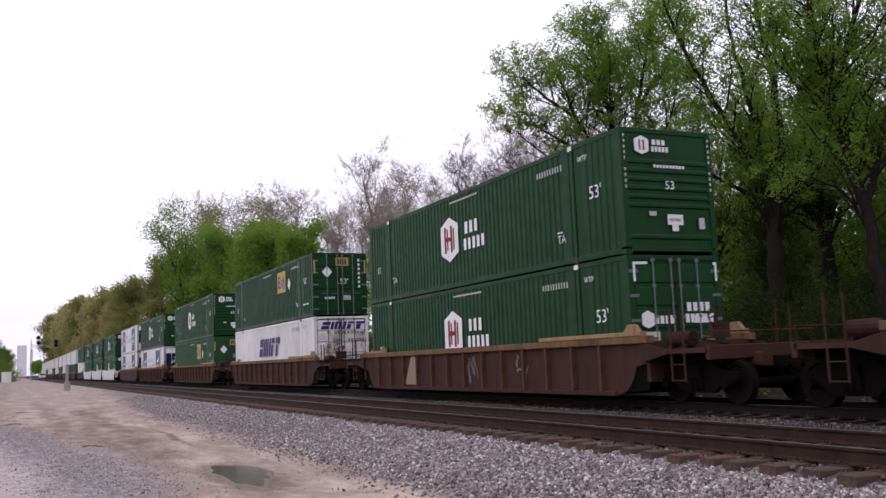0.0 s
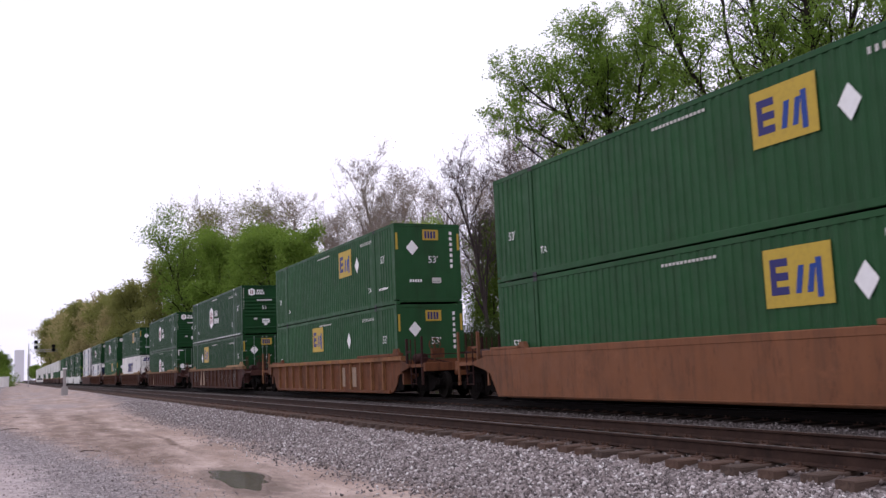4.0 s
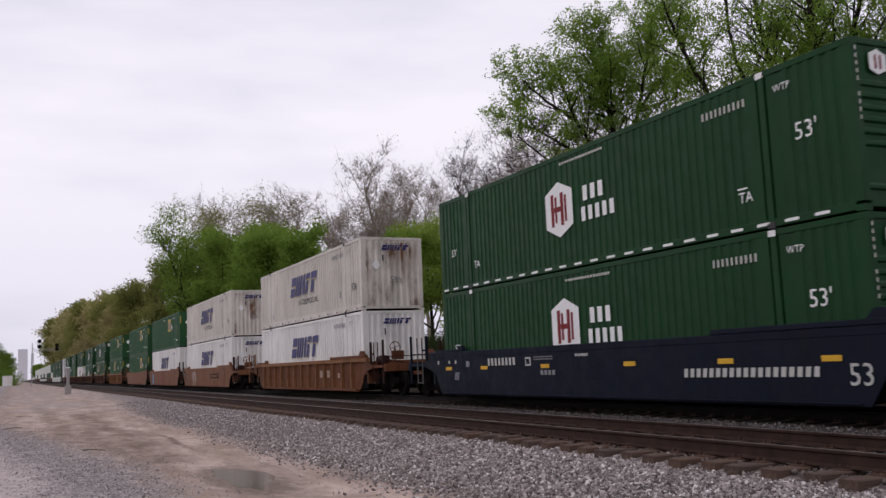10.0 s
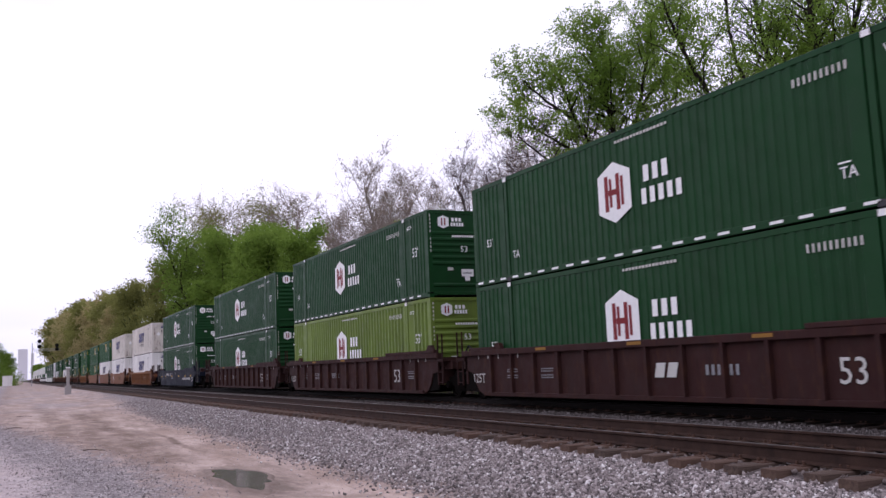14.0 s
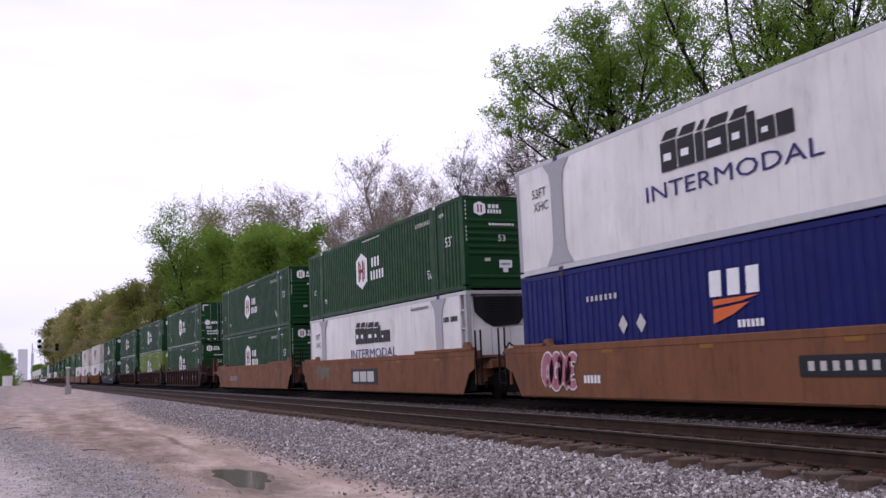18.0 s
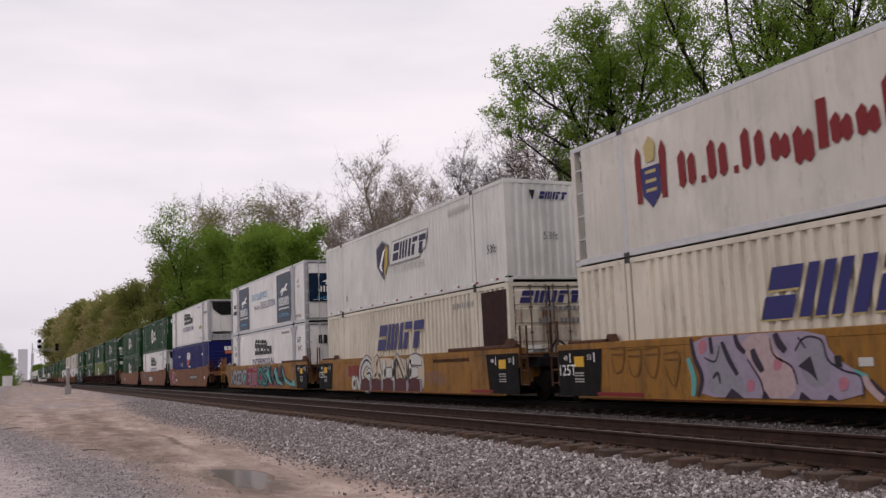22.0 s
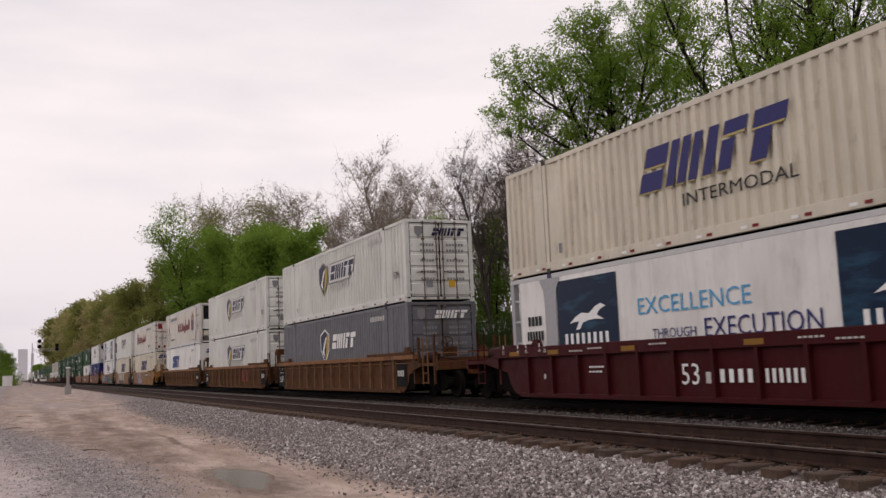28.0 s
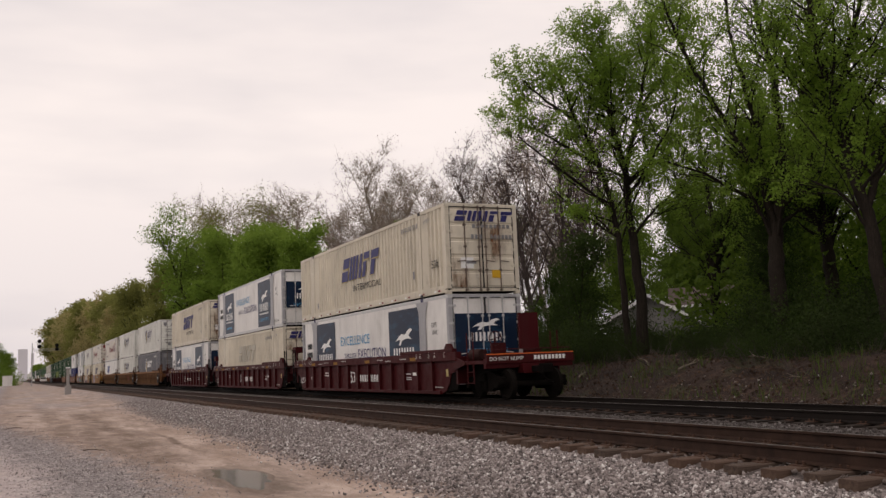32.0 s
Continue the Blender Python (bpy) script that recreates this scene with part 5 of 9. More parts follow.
def well_car(style, col, front, rear, far=False, label=""):
    """One well unit. front, rear: 'free' (own truck and coupler) or 'joint' (truck shared with the next unit)."""
    root = new("well_car")
    tagged(root, label, "well car", "well cars of the train")
    smooth = style == "smooth"
    rails = DULL if col is NAVY else OXIDE if col in (ORANGE, TAN) else WORN if col is DINGY else col
    half = 8.55
    low = SILL_LOW

    def plate():
        s = Shape()
        rise = [(half - 0.95, low), (half - 0.62, low + 0.10), (half - 0.38, low + 0.34), (half - 0.26, low + 0.62), (half + 0.22, low + 0.70)]
        out = [(-y, z) for y, z in reversed(rise)] + rise
        if smooth:
            rise = [(half - 0.55, low), (half - 0.12, low + 0.62), (half + 0.25, low + 0.75)]
            out = [(-y, z) for y, z in reversed(rise)] + rise
        out += [(half + 0.25, SILL_TOP - 0.12), (-half - 0.25, SILL_TOP - 0.12)]
        d = -SIDE + (0.01 if smooth else 0.10)
        s.plate(out, d, d + 0.03)
        if smooth:
            s.plate([(-half + 0.7, low + 0.03), (half - 0.7, low + 0.03), (half - 0.7, low + 0.05), (-half + 0.7, low + 0.05)], -SIDE - 0.03, d)
        return s.mesh("side_plate")

    deep = 0.27 if col is MAROON else 0.16

    def sill():
        s = Shape().chamfer(-SIDE, -half - 0.3, SILL_TOP - deep, -SIDE + 0.2, half + 0.3, SILL_TOP, 0.015)
        return s.mesh("top_sill")

    def chord():
        s = Shape().chamfer(-SIDE + 0.04, -half + 1.0, low - 0.02, -SIDE + 0.24, half - 1.0, low + 0.09, 0.012)
        return s.mesh("bottom_chord")

    def guide():
        s = Shape()
        s.chamfer(-SIDE - 0.01, 4.45, SILL_TOP, -SIDE + 0.16, half + 0.1, SILL_TOP + 0.10, 0.012)
        s.plate([(half - 0.5, SILL_TOP + 0.1), (half - 0.35, SILL_TOP + 0.26), (half - 0.15, SILL_TOP + 0.26), (half + 0.0, SILL_TOP + 0.1)], -SIDE, -SIDE + 0.12)
        return s.mesh("guide_rail")

    def small_guide():
        s = Shape().chamfer(-SIDE, half - 1.9, SILL_TOP, -SIDE + 0.14, half - 0.2, SILL_TOP + 0.07, 0.01)
        s.plate([(half - 2.15, SILL_TOP), (half - 2.05, SILL_TOP + 0.17), (half - 1.85, SILL_TOP + 0.17), (half - 1.75, SILL_TOP)], -SIDE, -SIDE + 0.12)
        return s.mesh("guide_rail")

    def rib():
        s = Shape()
        s.plate([(-0.05, low + 0.09), (0.05, low + 0.09), (0.045, SILL_TOP - 0.13), (-0.045, SILL_TOP - 0.13)], -SIDE - 0.005, -SIDE + 0.10)
        return s.mesh("rib")

    for m in (Matrix.Identity(4), MIRROR_SIDE):
        part("side_plate", once(("plate", smooth), plate), col, root, at=m)
        part("top_sill", once(("sill", deep), sill), SILLS.get(col.name, col), root, at=m)
        part("bottom_chord", once("chord", chord), col, root, at=m)
        part("guide_rail", once("guide", guide), BARE if col is BROWN else RIB_BROWN if col is YELLOW else col, root, at=m @ MIRROR_END)
        part("guide_rail", once("small_guide", small_guide), BARE if col is BROWN else RIB_BROWN if col is YELLOW else col, root, at=m)
    def hidden_ribs():
        r = Shape()
        for i in range(13):
            y = -7.05 + 1.175 * i
            r.box(SIDE - 0.10, y - 0.05, low + 0.09, SIDE + 0.005, y + 0.05, SILL_TOP - 0.13)
        return r.mesh("far_side_ribs")
    if not smooth and not far:
        for i in range(13):
            part("rib", once("rib", rib), RIBS.get(col.name, col), root, at=pose(0, -7.05 + 1.175 * i, 0))
        tagged(part("far_side_ribs", once("hidden_ribs", hidden_ribs), RIBS.get(col.name, col), root), kind="stuff")
    if col is DINGY:
        def ledge():
            return Shape().chamfer(-SIDE + 0.05, -half + 0.3, SILL_TOP - 0.30, -SIDE + 0.105, half - 0.3, SILL_TOP - 0.27, 0.008).mesh("web_ledge")
        part("web_ledge", once("web_ledge", ledge), WORN, root)
    fl = Shape()
    zz = []
    for k in range(9):
        c = -7.6 + k * 1.9
        zz += [(c - 0.22, 0.2), (c - 0.2, 0.28), (c + 0.2, 0.28), (c + 0.22, 0.2)]
    fl.loft([[(x, y, z) for y, z in zz] + [(x, 7.82, 0.17), (x, -7.82, 0.17)] for x in (-SIDE + 0.15, SIDE - 0.15)])
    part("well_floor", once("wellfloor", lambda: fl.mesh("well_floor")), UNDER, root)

    def bulkhead():
        s = Shape().box(-SIDE + 0.1, half + 0.12, 0.45, SIDE - 0.1, half + 0.22, SILL_TOP - 0.14)
        return s.mesh("bulkhead")

    def end_web():
        s = Shape()
        s.plate([(half - 1.2, low + 0.02), (half + 0.1, low + 0.12), (half + 0.24, low + 0.85), (half - 1.2, low + 0.85)], -SIDE + 0.14, -SIDE + 0.18)
        return s.mesh("end_web")

    def deck_free():
        s = Shape()
        s.chamfer(-1.45, half + 0.22, 1.02, 1.45, 10.65, 1.12, 0.015)
        s.chamfer(-0.35, half + 0.2, 0.72, 0.35, 10.95, 1.0, 0.03)
        s.chamfer(-1.45, 10.6, 0.88, 1.45, 10.72, 1.16, 0.015)
        s.plate([(half + 0.1, 0.86), (half + 0.9, 1.02), (half + 0.9, 1.10), (half + 0.1, SILL_TOP - 0.13)], -SIDE + 0.02, -SIDE + 0.06)
        s.plate([(half + 0.1, 0.86), (half + 0.9, 1.02), (half + 0.9, 1.10), (half + 0.1, SILL_TOP - 0.13)], SIDE - 0.06, SIDE - 0.02)
        return s.mesh("end_deck")

    # black skirt box added to block light from behind the truck
    def draft_box():
        s = Shape().chamfer(-1.02, half + 0.22, 0.80, 1.02, 10.6, 1.02, 0.03)
        s.chamfer(-0.6, half + 0.22, 0.45, 0.6, 9.3, 0.82, 0.03)
        s.chamfer(-0.55, 10.25, 0.5, 0.55, 10.6, 0.82, 0.03)
        return s.mesh("draft_box")

    def cylinder():
        s = Shape().tube([(-1.05, half + 0.55, 1.32), (-1.05, half + 0.9, 1.32), (-1.05, half + 1.25, 1.32)], [0.15, 0.16, 0.15], 14)
        s.box(-1.15, half + 0.6, 1.1, -0.95, half + 0.66, 1.25)
        s.box(-1.15, half + 1.1, 1.1, -0.95, half + 1.16, 1.25)
        s.tube([(-1.05, half + 1.25, 1.32), (-0.8, half + 1.5, 1.25), (-0.3, half + 1.6, 1.14)], 0.025, 6)
        return s.mesh("brake_cylinder")

    def corner_post():
        s = Shape().box(-SIDE + 0.03, half + 0.62, 1.1, -SIDE + 0.11, half + 0.70, 1.98)
        s.box(-SIDE + 0.03, half + 0.70, 1.5, -SIDE + 0.09, half + 0.98, 1.56)
        return s.mesh("corner_post")

    def step_post():
        return Shape().chamfer(-SIDE + 0.03, half + 1.9, 0.45, -SIDE + 0.10, half + 1.97, 2.02, 0.01).mesh("step_post")

    def deck_joint():
        s = Shape()
        s.chamfer(-1.2, half + 0.22, 0.9, 1.2, 9.35, 1.16, 0.02)
        s.chamfer(-0.4, 9.2, 0.72, 0.4, 9.72, 1.05, 0.03)
        s.chamfer(-1.4, half + 0.24, 1.16, 1.4, 8.98, 1.24, 0.01)
        return s.mesh("end_deck")

    def joint_ladder():
        s = Shape()
        for y in (half + 0.30, half + 0.64):
            s.chamfer(-SIDE + 0.02, y, 0.42, -SIDE + 0.07, y + 0.035, 2.0, 0.008)
        s.chamfer(-SIDE + 0.02, half + 0.22, 1.16, -SIDE + 0.5, half + 0.72, 1.21, 0.01)
        return s.mesh("ladder")

    def joint_rung():
        return Shape().tube([(-SIDE + 0.045, half + 0.3, 0), (-SIDE + 0.045, half + 0.66, 0)], 0.014, 5).mesh("rung")

    def brake_stand():
        s = Shape()
        for y in (half + 0.62, half + 0.86):
            s.chamfer(-1.02, y, 1.1, -0.94, y + 0.08, 2.05, 0.012)
        s.chamfer(-1.1, half + 0.52, 1.86, -0.72, half + 1.04, 2.16, 0.03)
        s.loft([[(x, y, z) for y, z in ((half + 0.66, 1.25), (half + 0.72, 1.25), (half + 1.04, 1.86), (half + 0.96, 1.86))] for x in (-1.0, -0.95)])
        s.tube([(-0.7, half + 0.5, 1.35), (0.35, half + 0.5, 1.35)], 0.14, 12)
        return s.mesh("brake_stand")

    def joint_hose():
        return Shape().tube([(0, half + 0.3, 1.3), (0.05, half + 0.6, 1.6), (0, half + 0.95, 1.5), (0.1, half + 1.25, 1.2)], 0.03, 6).mesh("air_hose")

    def coupler():
        s = Shape()
        s.chamfer(-0.09, 10.9, 0.74, 0.09, 11.5, 0.92, 0.02)
        s.chamfer(-0.15, 11.45, 0.70, 0.17, 11.72, 0.98, 0.04)
        s.tube([(0.25, 10.9, 0.7), (0.32, 11.2, 0.45), (0.25, 11.6, 0.42)], 0.025, 6)
        return s.mesh("coupler")

    def ladder():
        s = Shape()
        for y in (9.55, 9.95):
            s.tube([(-SIDE + 0.06, y, 0.45), (-SIDE + 0.06, y, 1.95)], 0.022, 5)
        for z in (0.48, 0.80):
            s.tube([(-SIDE + 0.06, 9.55, z), (-SIDE + 0.06, 9.95, z)], 0.014, 5)
        return s.mesh("ladder")

    def brake():
        s = Shape()
        s.tube([(-0.9, 10.3, 1.1), (-0.9, 10.3, 1.75)], 0.03, 6)
        for t in (0.3, 1.87, 3.44, 5.01):
            s.tube([(-0.9, 10.34, 1.75), (-0.9 + 0.2 * math.cos(t), 10.34, 1.75 + 0.2 * math.sin(t))], 0.012, 4)
        ring = [(-0.9 + 0.2 * math.cos(t), 10.34, 1.75 + 0.2 * math.sin(t)) for t in (math.tau * i / 14 for i in range(15))]
        s.tube(ring, 0.018, 5)
        s.box(-1.0, 10.2, 1.3, -0.55, 10.32, 1.62)
        return s.mesh("brake_wheel")

    def rail_bars():
        s = Shape()
        s.tube([(-SIDE + 0.08, 10.62, 1.1), (-SIDE + 0.08, 10.62, 1.42), (SIDE - 0.08, 10.62, 1.42), (SIDE - 0.08, 10.62, 1.1)], 0.016, 5)
        return s.mesh("handrail")

    for e, how in ((Matrix.Identity(4), front), (MIRROR_END, rear)):
        posts = OXIDE if col in (ORANGE, TAN) and e == MIRROR_END else WORN if col is ORANGE else col
        part("bulkhead", once("bulkhead", bulkhead), col, root, at=e)
        for m in (Matrix.Identity(4), MIRROR_SIDE):
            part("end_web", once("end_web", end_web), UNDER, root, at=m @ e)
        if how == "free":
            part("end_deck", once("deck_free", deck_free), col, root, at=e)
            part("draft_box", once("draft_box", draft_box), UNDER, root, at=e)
            if not far:
                part("brake_cylinder", once("cylinder", cylinder), OXIDE if col is not YELLOW else col, root, at=e)
                for m in (Matrix.Identity(4), MIRROR_SIDE) if col not in (MAROON, BROWN) else ():
                    part("corner_post", once("corner_post", corner_post), posts, root, at=m @ e)
                    part("step_post", once("step_post", step_post), posts, root, at=m @ e)
            part("coupler", once("coupler", coupler), UNDER, root, at=e)
            if not far:
                for m in (Matrix.Identity(4), MIRROR_SIDE):
                    part("ladder", once("ladder", ladder), rails, root, at=m @ e)
                part("handrail", once("rail_bars", rail_bars), rails, root, at=e)
            truck(root, 9.83 if e == Matrix.Identity(4) else -9.83)
        else:
            part("end_deck", once("deck_joint", deck_joint), BLACK if col == YELLOW else col, root, at=e)
            if e == MIRROR_END:
                truck(root, -9.75)
            if not far:
                tint = BLACK if col in (TAN, MAROON) else RIB_BROWN if col is YELLOW else col
                for m in (Matrix.Identity(4), MIRROR_SIDE):
                    lad = part("ladder", once("joint_ladder", joint_ladder), tint, root, at=m @ e)
                    for z in (0.5, 0.82, 1.14) if m != MIRROR_SIDE else ():
                        part("rung", once("joint_rung", joint_rung), tint, lad, at=pose(0, 0, z))
                if e == MIRROR_END:
                    if col in (MAROON, DINGY):
                        part("brake_stand", once("brake_stand", brake_stand), col, root, at=e)
                    for k in (-0.55, 0.3):
                        part("air_hose", once("joint_hose", joint_hose), RUBBER, root, at=pose(k, 0, 0) @ e)
    if rear == "free" and not far:
        part("brake_wheel", once("brake", brake), col, root, at=MIRROR_END)
    return root


class CarMarks(Marks):
    def put(self, u, v, face):
        return (-SIDE - 0.006 + self.lift, -u, v)


def rounded(pts, times=2):
    for _ in range(times):
        out = []
        for (a, b), (c, d) in zip(pts, pts[1:] + pts[:1]):
            out += [(a * 0.75 + c * 0.25, b * 0.75 + d * 0.25), (a * 0.25 + c * 0.75, b * 0.25 + d * 0.75)]
        pts = out
    return pts


GLYPHS = {   # bent strokes in a unit box: closed forms, hooks, forks and blades
    "ring": (((0.5, 0.02), (0.08, 0.3), (0.1, 0.75), (0.5, 0.98), (0.9, 0.72), (0.9, 0.28), (0.5, 0.02)),),
    "wave": (((0.05, 0.12), (0.55, 0.0), (0.92, 0.25), (0.45, 0.5), (0.1, 0.75), (0.45, 1.0), (0.98, 0.9)),),
    "tent": (((0.0, 0.0), (0.3, 0.55), (0.5, 1.05), (0.72, 0.5), (1.1, -0.05)), ((0.28, 0.36), (0.82, 0.3))),
    "fork": (((0.1, 0.0), (0.16, 0.5), (0.1, 1.0)), ((0.2, 0.45), (0.55, 0.65), (0.95, 1.0)), ((0.3, 0.52), (0.65, 0.3), (1.05, -0.05))),
    "comb": (((0.12, 0.0), (0.1, 0.5), (0.14, 1.0)), ((0.1, 0.06), (0.55, 0.02), (0.95, 0.1)), ((0.12, 0.5), (0.7, 0.52)), ((0.1, 0.94), (0.55, 0.98), (0.98, 0.9))),
    "mast": (((0.0, 0.92), (0.5, 1.0), (1.05, 0.9)), ((0.48, 0.95), (0.55, 0.5), (0.5, 0.0))),
    "hook": (((0.98, 0.85), (0.55, 1.02), (0.1, 0.7), (0.1, 0.25), (0.55, 0.0), (0.95, 0.2), (0.9, 0.48), (0.6, 0.45)),),
    "gate": (((0.12, 0.0), (0.1, 1.0)), ((0.9, 0.02), (0.88, 1.0)), ((0.1, 0.5), (0.9, 0.52))),
    "zig": (((0.08, 0.0), (0.12, 1.0), (0.86, 0.04), (0.9, 1.0)),),
}


def stroke(pts, w):
    """The outline of a thick bent stroke with pointed swells."""
    line = []
    n = len(pts)
    for i in range(n - 1):
        p0, p1, p2, p3 = (Vector(pts[max(0, min(n - 1, j))]) for j in (i - 1, i, i + 1, i + 2))
        for t in (0, 0.2, 0.4, 0.6, 0.8):
            line.append(0.5 * ((2 * p1) + (p2 - p0) * t + (2 * p0 - 5 * p1 + 4 * p2 - p3) * t * t + (3 * p1 - p0 - 3 * p2 + p3) * t ** 3))
    line.append(Vector(pts[-1]))
    left, right = [], []
    for i, p in enumerate(line):
        d = line[min(len(line) - 1, i + 1)] - line[max(0, i - 1)]
        d.normalize()
        k = w * (0.75 + 0.35 * math.sin(math.pi * i / (len(line) - 1)))
        side = Vector((-d.y, d.x)) * k
        left.append(p + side)
        right.append(p - side)
    return left, right


def graffiti(mk, u, v, w, h, fill, rim, glow, names, lean=0.12, thick=0.13, cloud=None, light=None):
    """A row of interlocking sprayed forms: glow behind, rim, fill and a thin streak of light."""
    n = len(names)
    step = w / n
    if cloud:
        rnd = random.Random(n * 7 + len(names[0]))
        ring = [(u - 0.1 + (w + 0.25) * i / 18, v - 0.04 + rnd.uniform(0, 0.06)) for i in range(19)]
        ring += [(u - 0.1 + (w + 0.3) * i / 18, v + h * rnd.uniform(0.92, 1.08)) for i in reversed(range(19))]
        mk.poly(cloud, rounded(ring), name="graffiti", layer=0)
    for lay, grow, mat in ((1, 0.05, glow), (2, 0.026, rim), (3, 0.0, fill), (4, -0.155, rim if light is None else light)):
        for i, name in enumerate(names):
            tone = mat[i % len(mat)] if isinstance(mat, tuple) else mat
            for k, pts in enumerate(GLYPHS[name]):
                q = [(u + step * (i + 0.02 + 1.0 * a) + lean * h * (b - 0.3), v + h * (0.06 + 0.88 * b)) for a, b in pts]
                wide = thick * (1.0 - 0.25 * (len(GLYPHS[name]) > 1)) * h + grow * h
                if grow < 0:
                    q = [(a - 0.02 * h, b + 0.03 * h) for a, b in q]
                if wide <= 0.012 or (grow < 0 and k > 0):
                    continue
                left, right = stroke(q, wide)
                for j in range(len(left) - 1):
                    mk.poly(tone, [tuple(left[j]), tuple(left[j + 1]), tuple(right[j + 1]), tuple(right[j])], name="graffiti", layer=lay)


def scrawl(mk, mat, u, v, w, h, seed):
    """Thin sprayed loops, like quick overlaid signatures."""
    rnd = random.Random(seed)
    for turn in range(2):
        a, c, d = rnd.uniform(17, 26), rnd.uniform(0, 6), rnd.uniform(0, 6)
        n = int(w / 0.016)
        k = w * a
        pts = []
        for i in range(n + 1):
            t = i / n
            jag = 0.25 * abs(math.sin(1.7 * k * t + d)) - 0.12
            pts.append((u + w * (0.06 * turn + 0.9 * t) + 0.10 * math.sin(k * t + c), v + h * (0.5 + 0.32 * math.sin(k * t) + 0.16 * math.sin(0.37 * k * t + c) + jag)))
        for p, q in zip(pts, pts[1:]):
            dx, dy = q[0] - p[0], q[1] - p[1]
            m = 0.0065 / max(0.01, math.hypot(dx, dy))
            mk.poly(mat, [(p[0] - dy * m, p[1] + dx * m), (p[0] + dy * m, p[1] - dx * m), (q[0] + dy * m, q[1] - dx * m), (q[0] - dy * m, q[1] + dx * m)], name="sprayed_line", layer=1)


TEAL = flat("teal_spray", (0.10, 0.33, 0.31), 0.6, 0.5)
SILVER = flat("silver_spray", (0.23, 0.225, 0.235), 0.4, 0.6)
DUSK = flat("smoky_grey_spray", (0.10, 0.095, 0.10), 0.7, 0.6)
CRIMSON = flat("crimson_spray", (0.24, 0.025, 0.045), 0.6, 0.5)
LILAC = flat("lilac_spray", (0.30, 0.25, 0.325), 0.6, 0.6)
PINK = flat("pink_spray", (0.40, 0.15, 0.19), 0.6, 0.7)
CREAM_SPRAY = flat("cream_spray", (0.5, 0.42, 0.32))
MAUVE = flat("mauve_spray", (0.16, 0.13, 0.2))
ROSE = flat("rose_spray", (0.42, 0.31, 0.31), 0.6, 0.6)
MIST = flat("grey_mist_spray", (0.25, 0.235, 0.275), 0.6, 0.6)
INK_V = flat("violet_black_spray", (0.035, 0.024, 0.04), 0.6, 0.5)
GARNET = flat("garnet_spray", (0.085, 0.022, 0.024), 0.6, 0.6)
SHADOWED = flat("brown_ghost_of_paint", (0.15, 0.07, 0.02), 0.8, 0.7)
DEEP = flat("dark_green_spray", (0.012, 0.035, 0.038), 0.6, 0.4)
PALE_RUST = flat("bare_primer_patch", (0.30, 0.215, 0.155), 0.8, 0.8)
PATCH = flat("dull_pink_primer", (0.34, 0.25, 0.2), 0.8, 0.7)


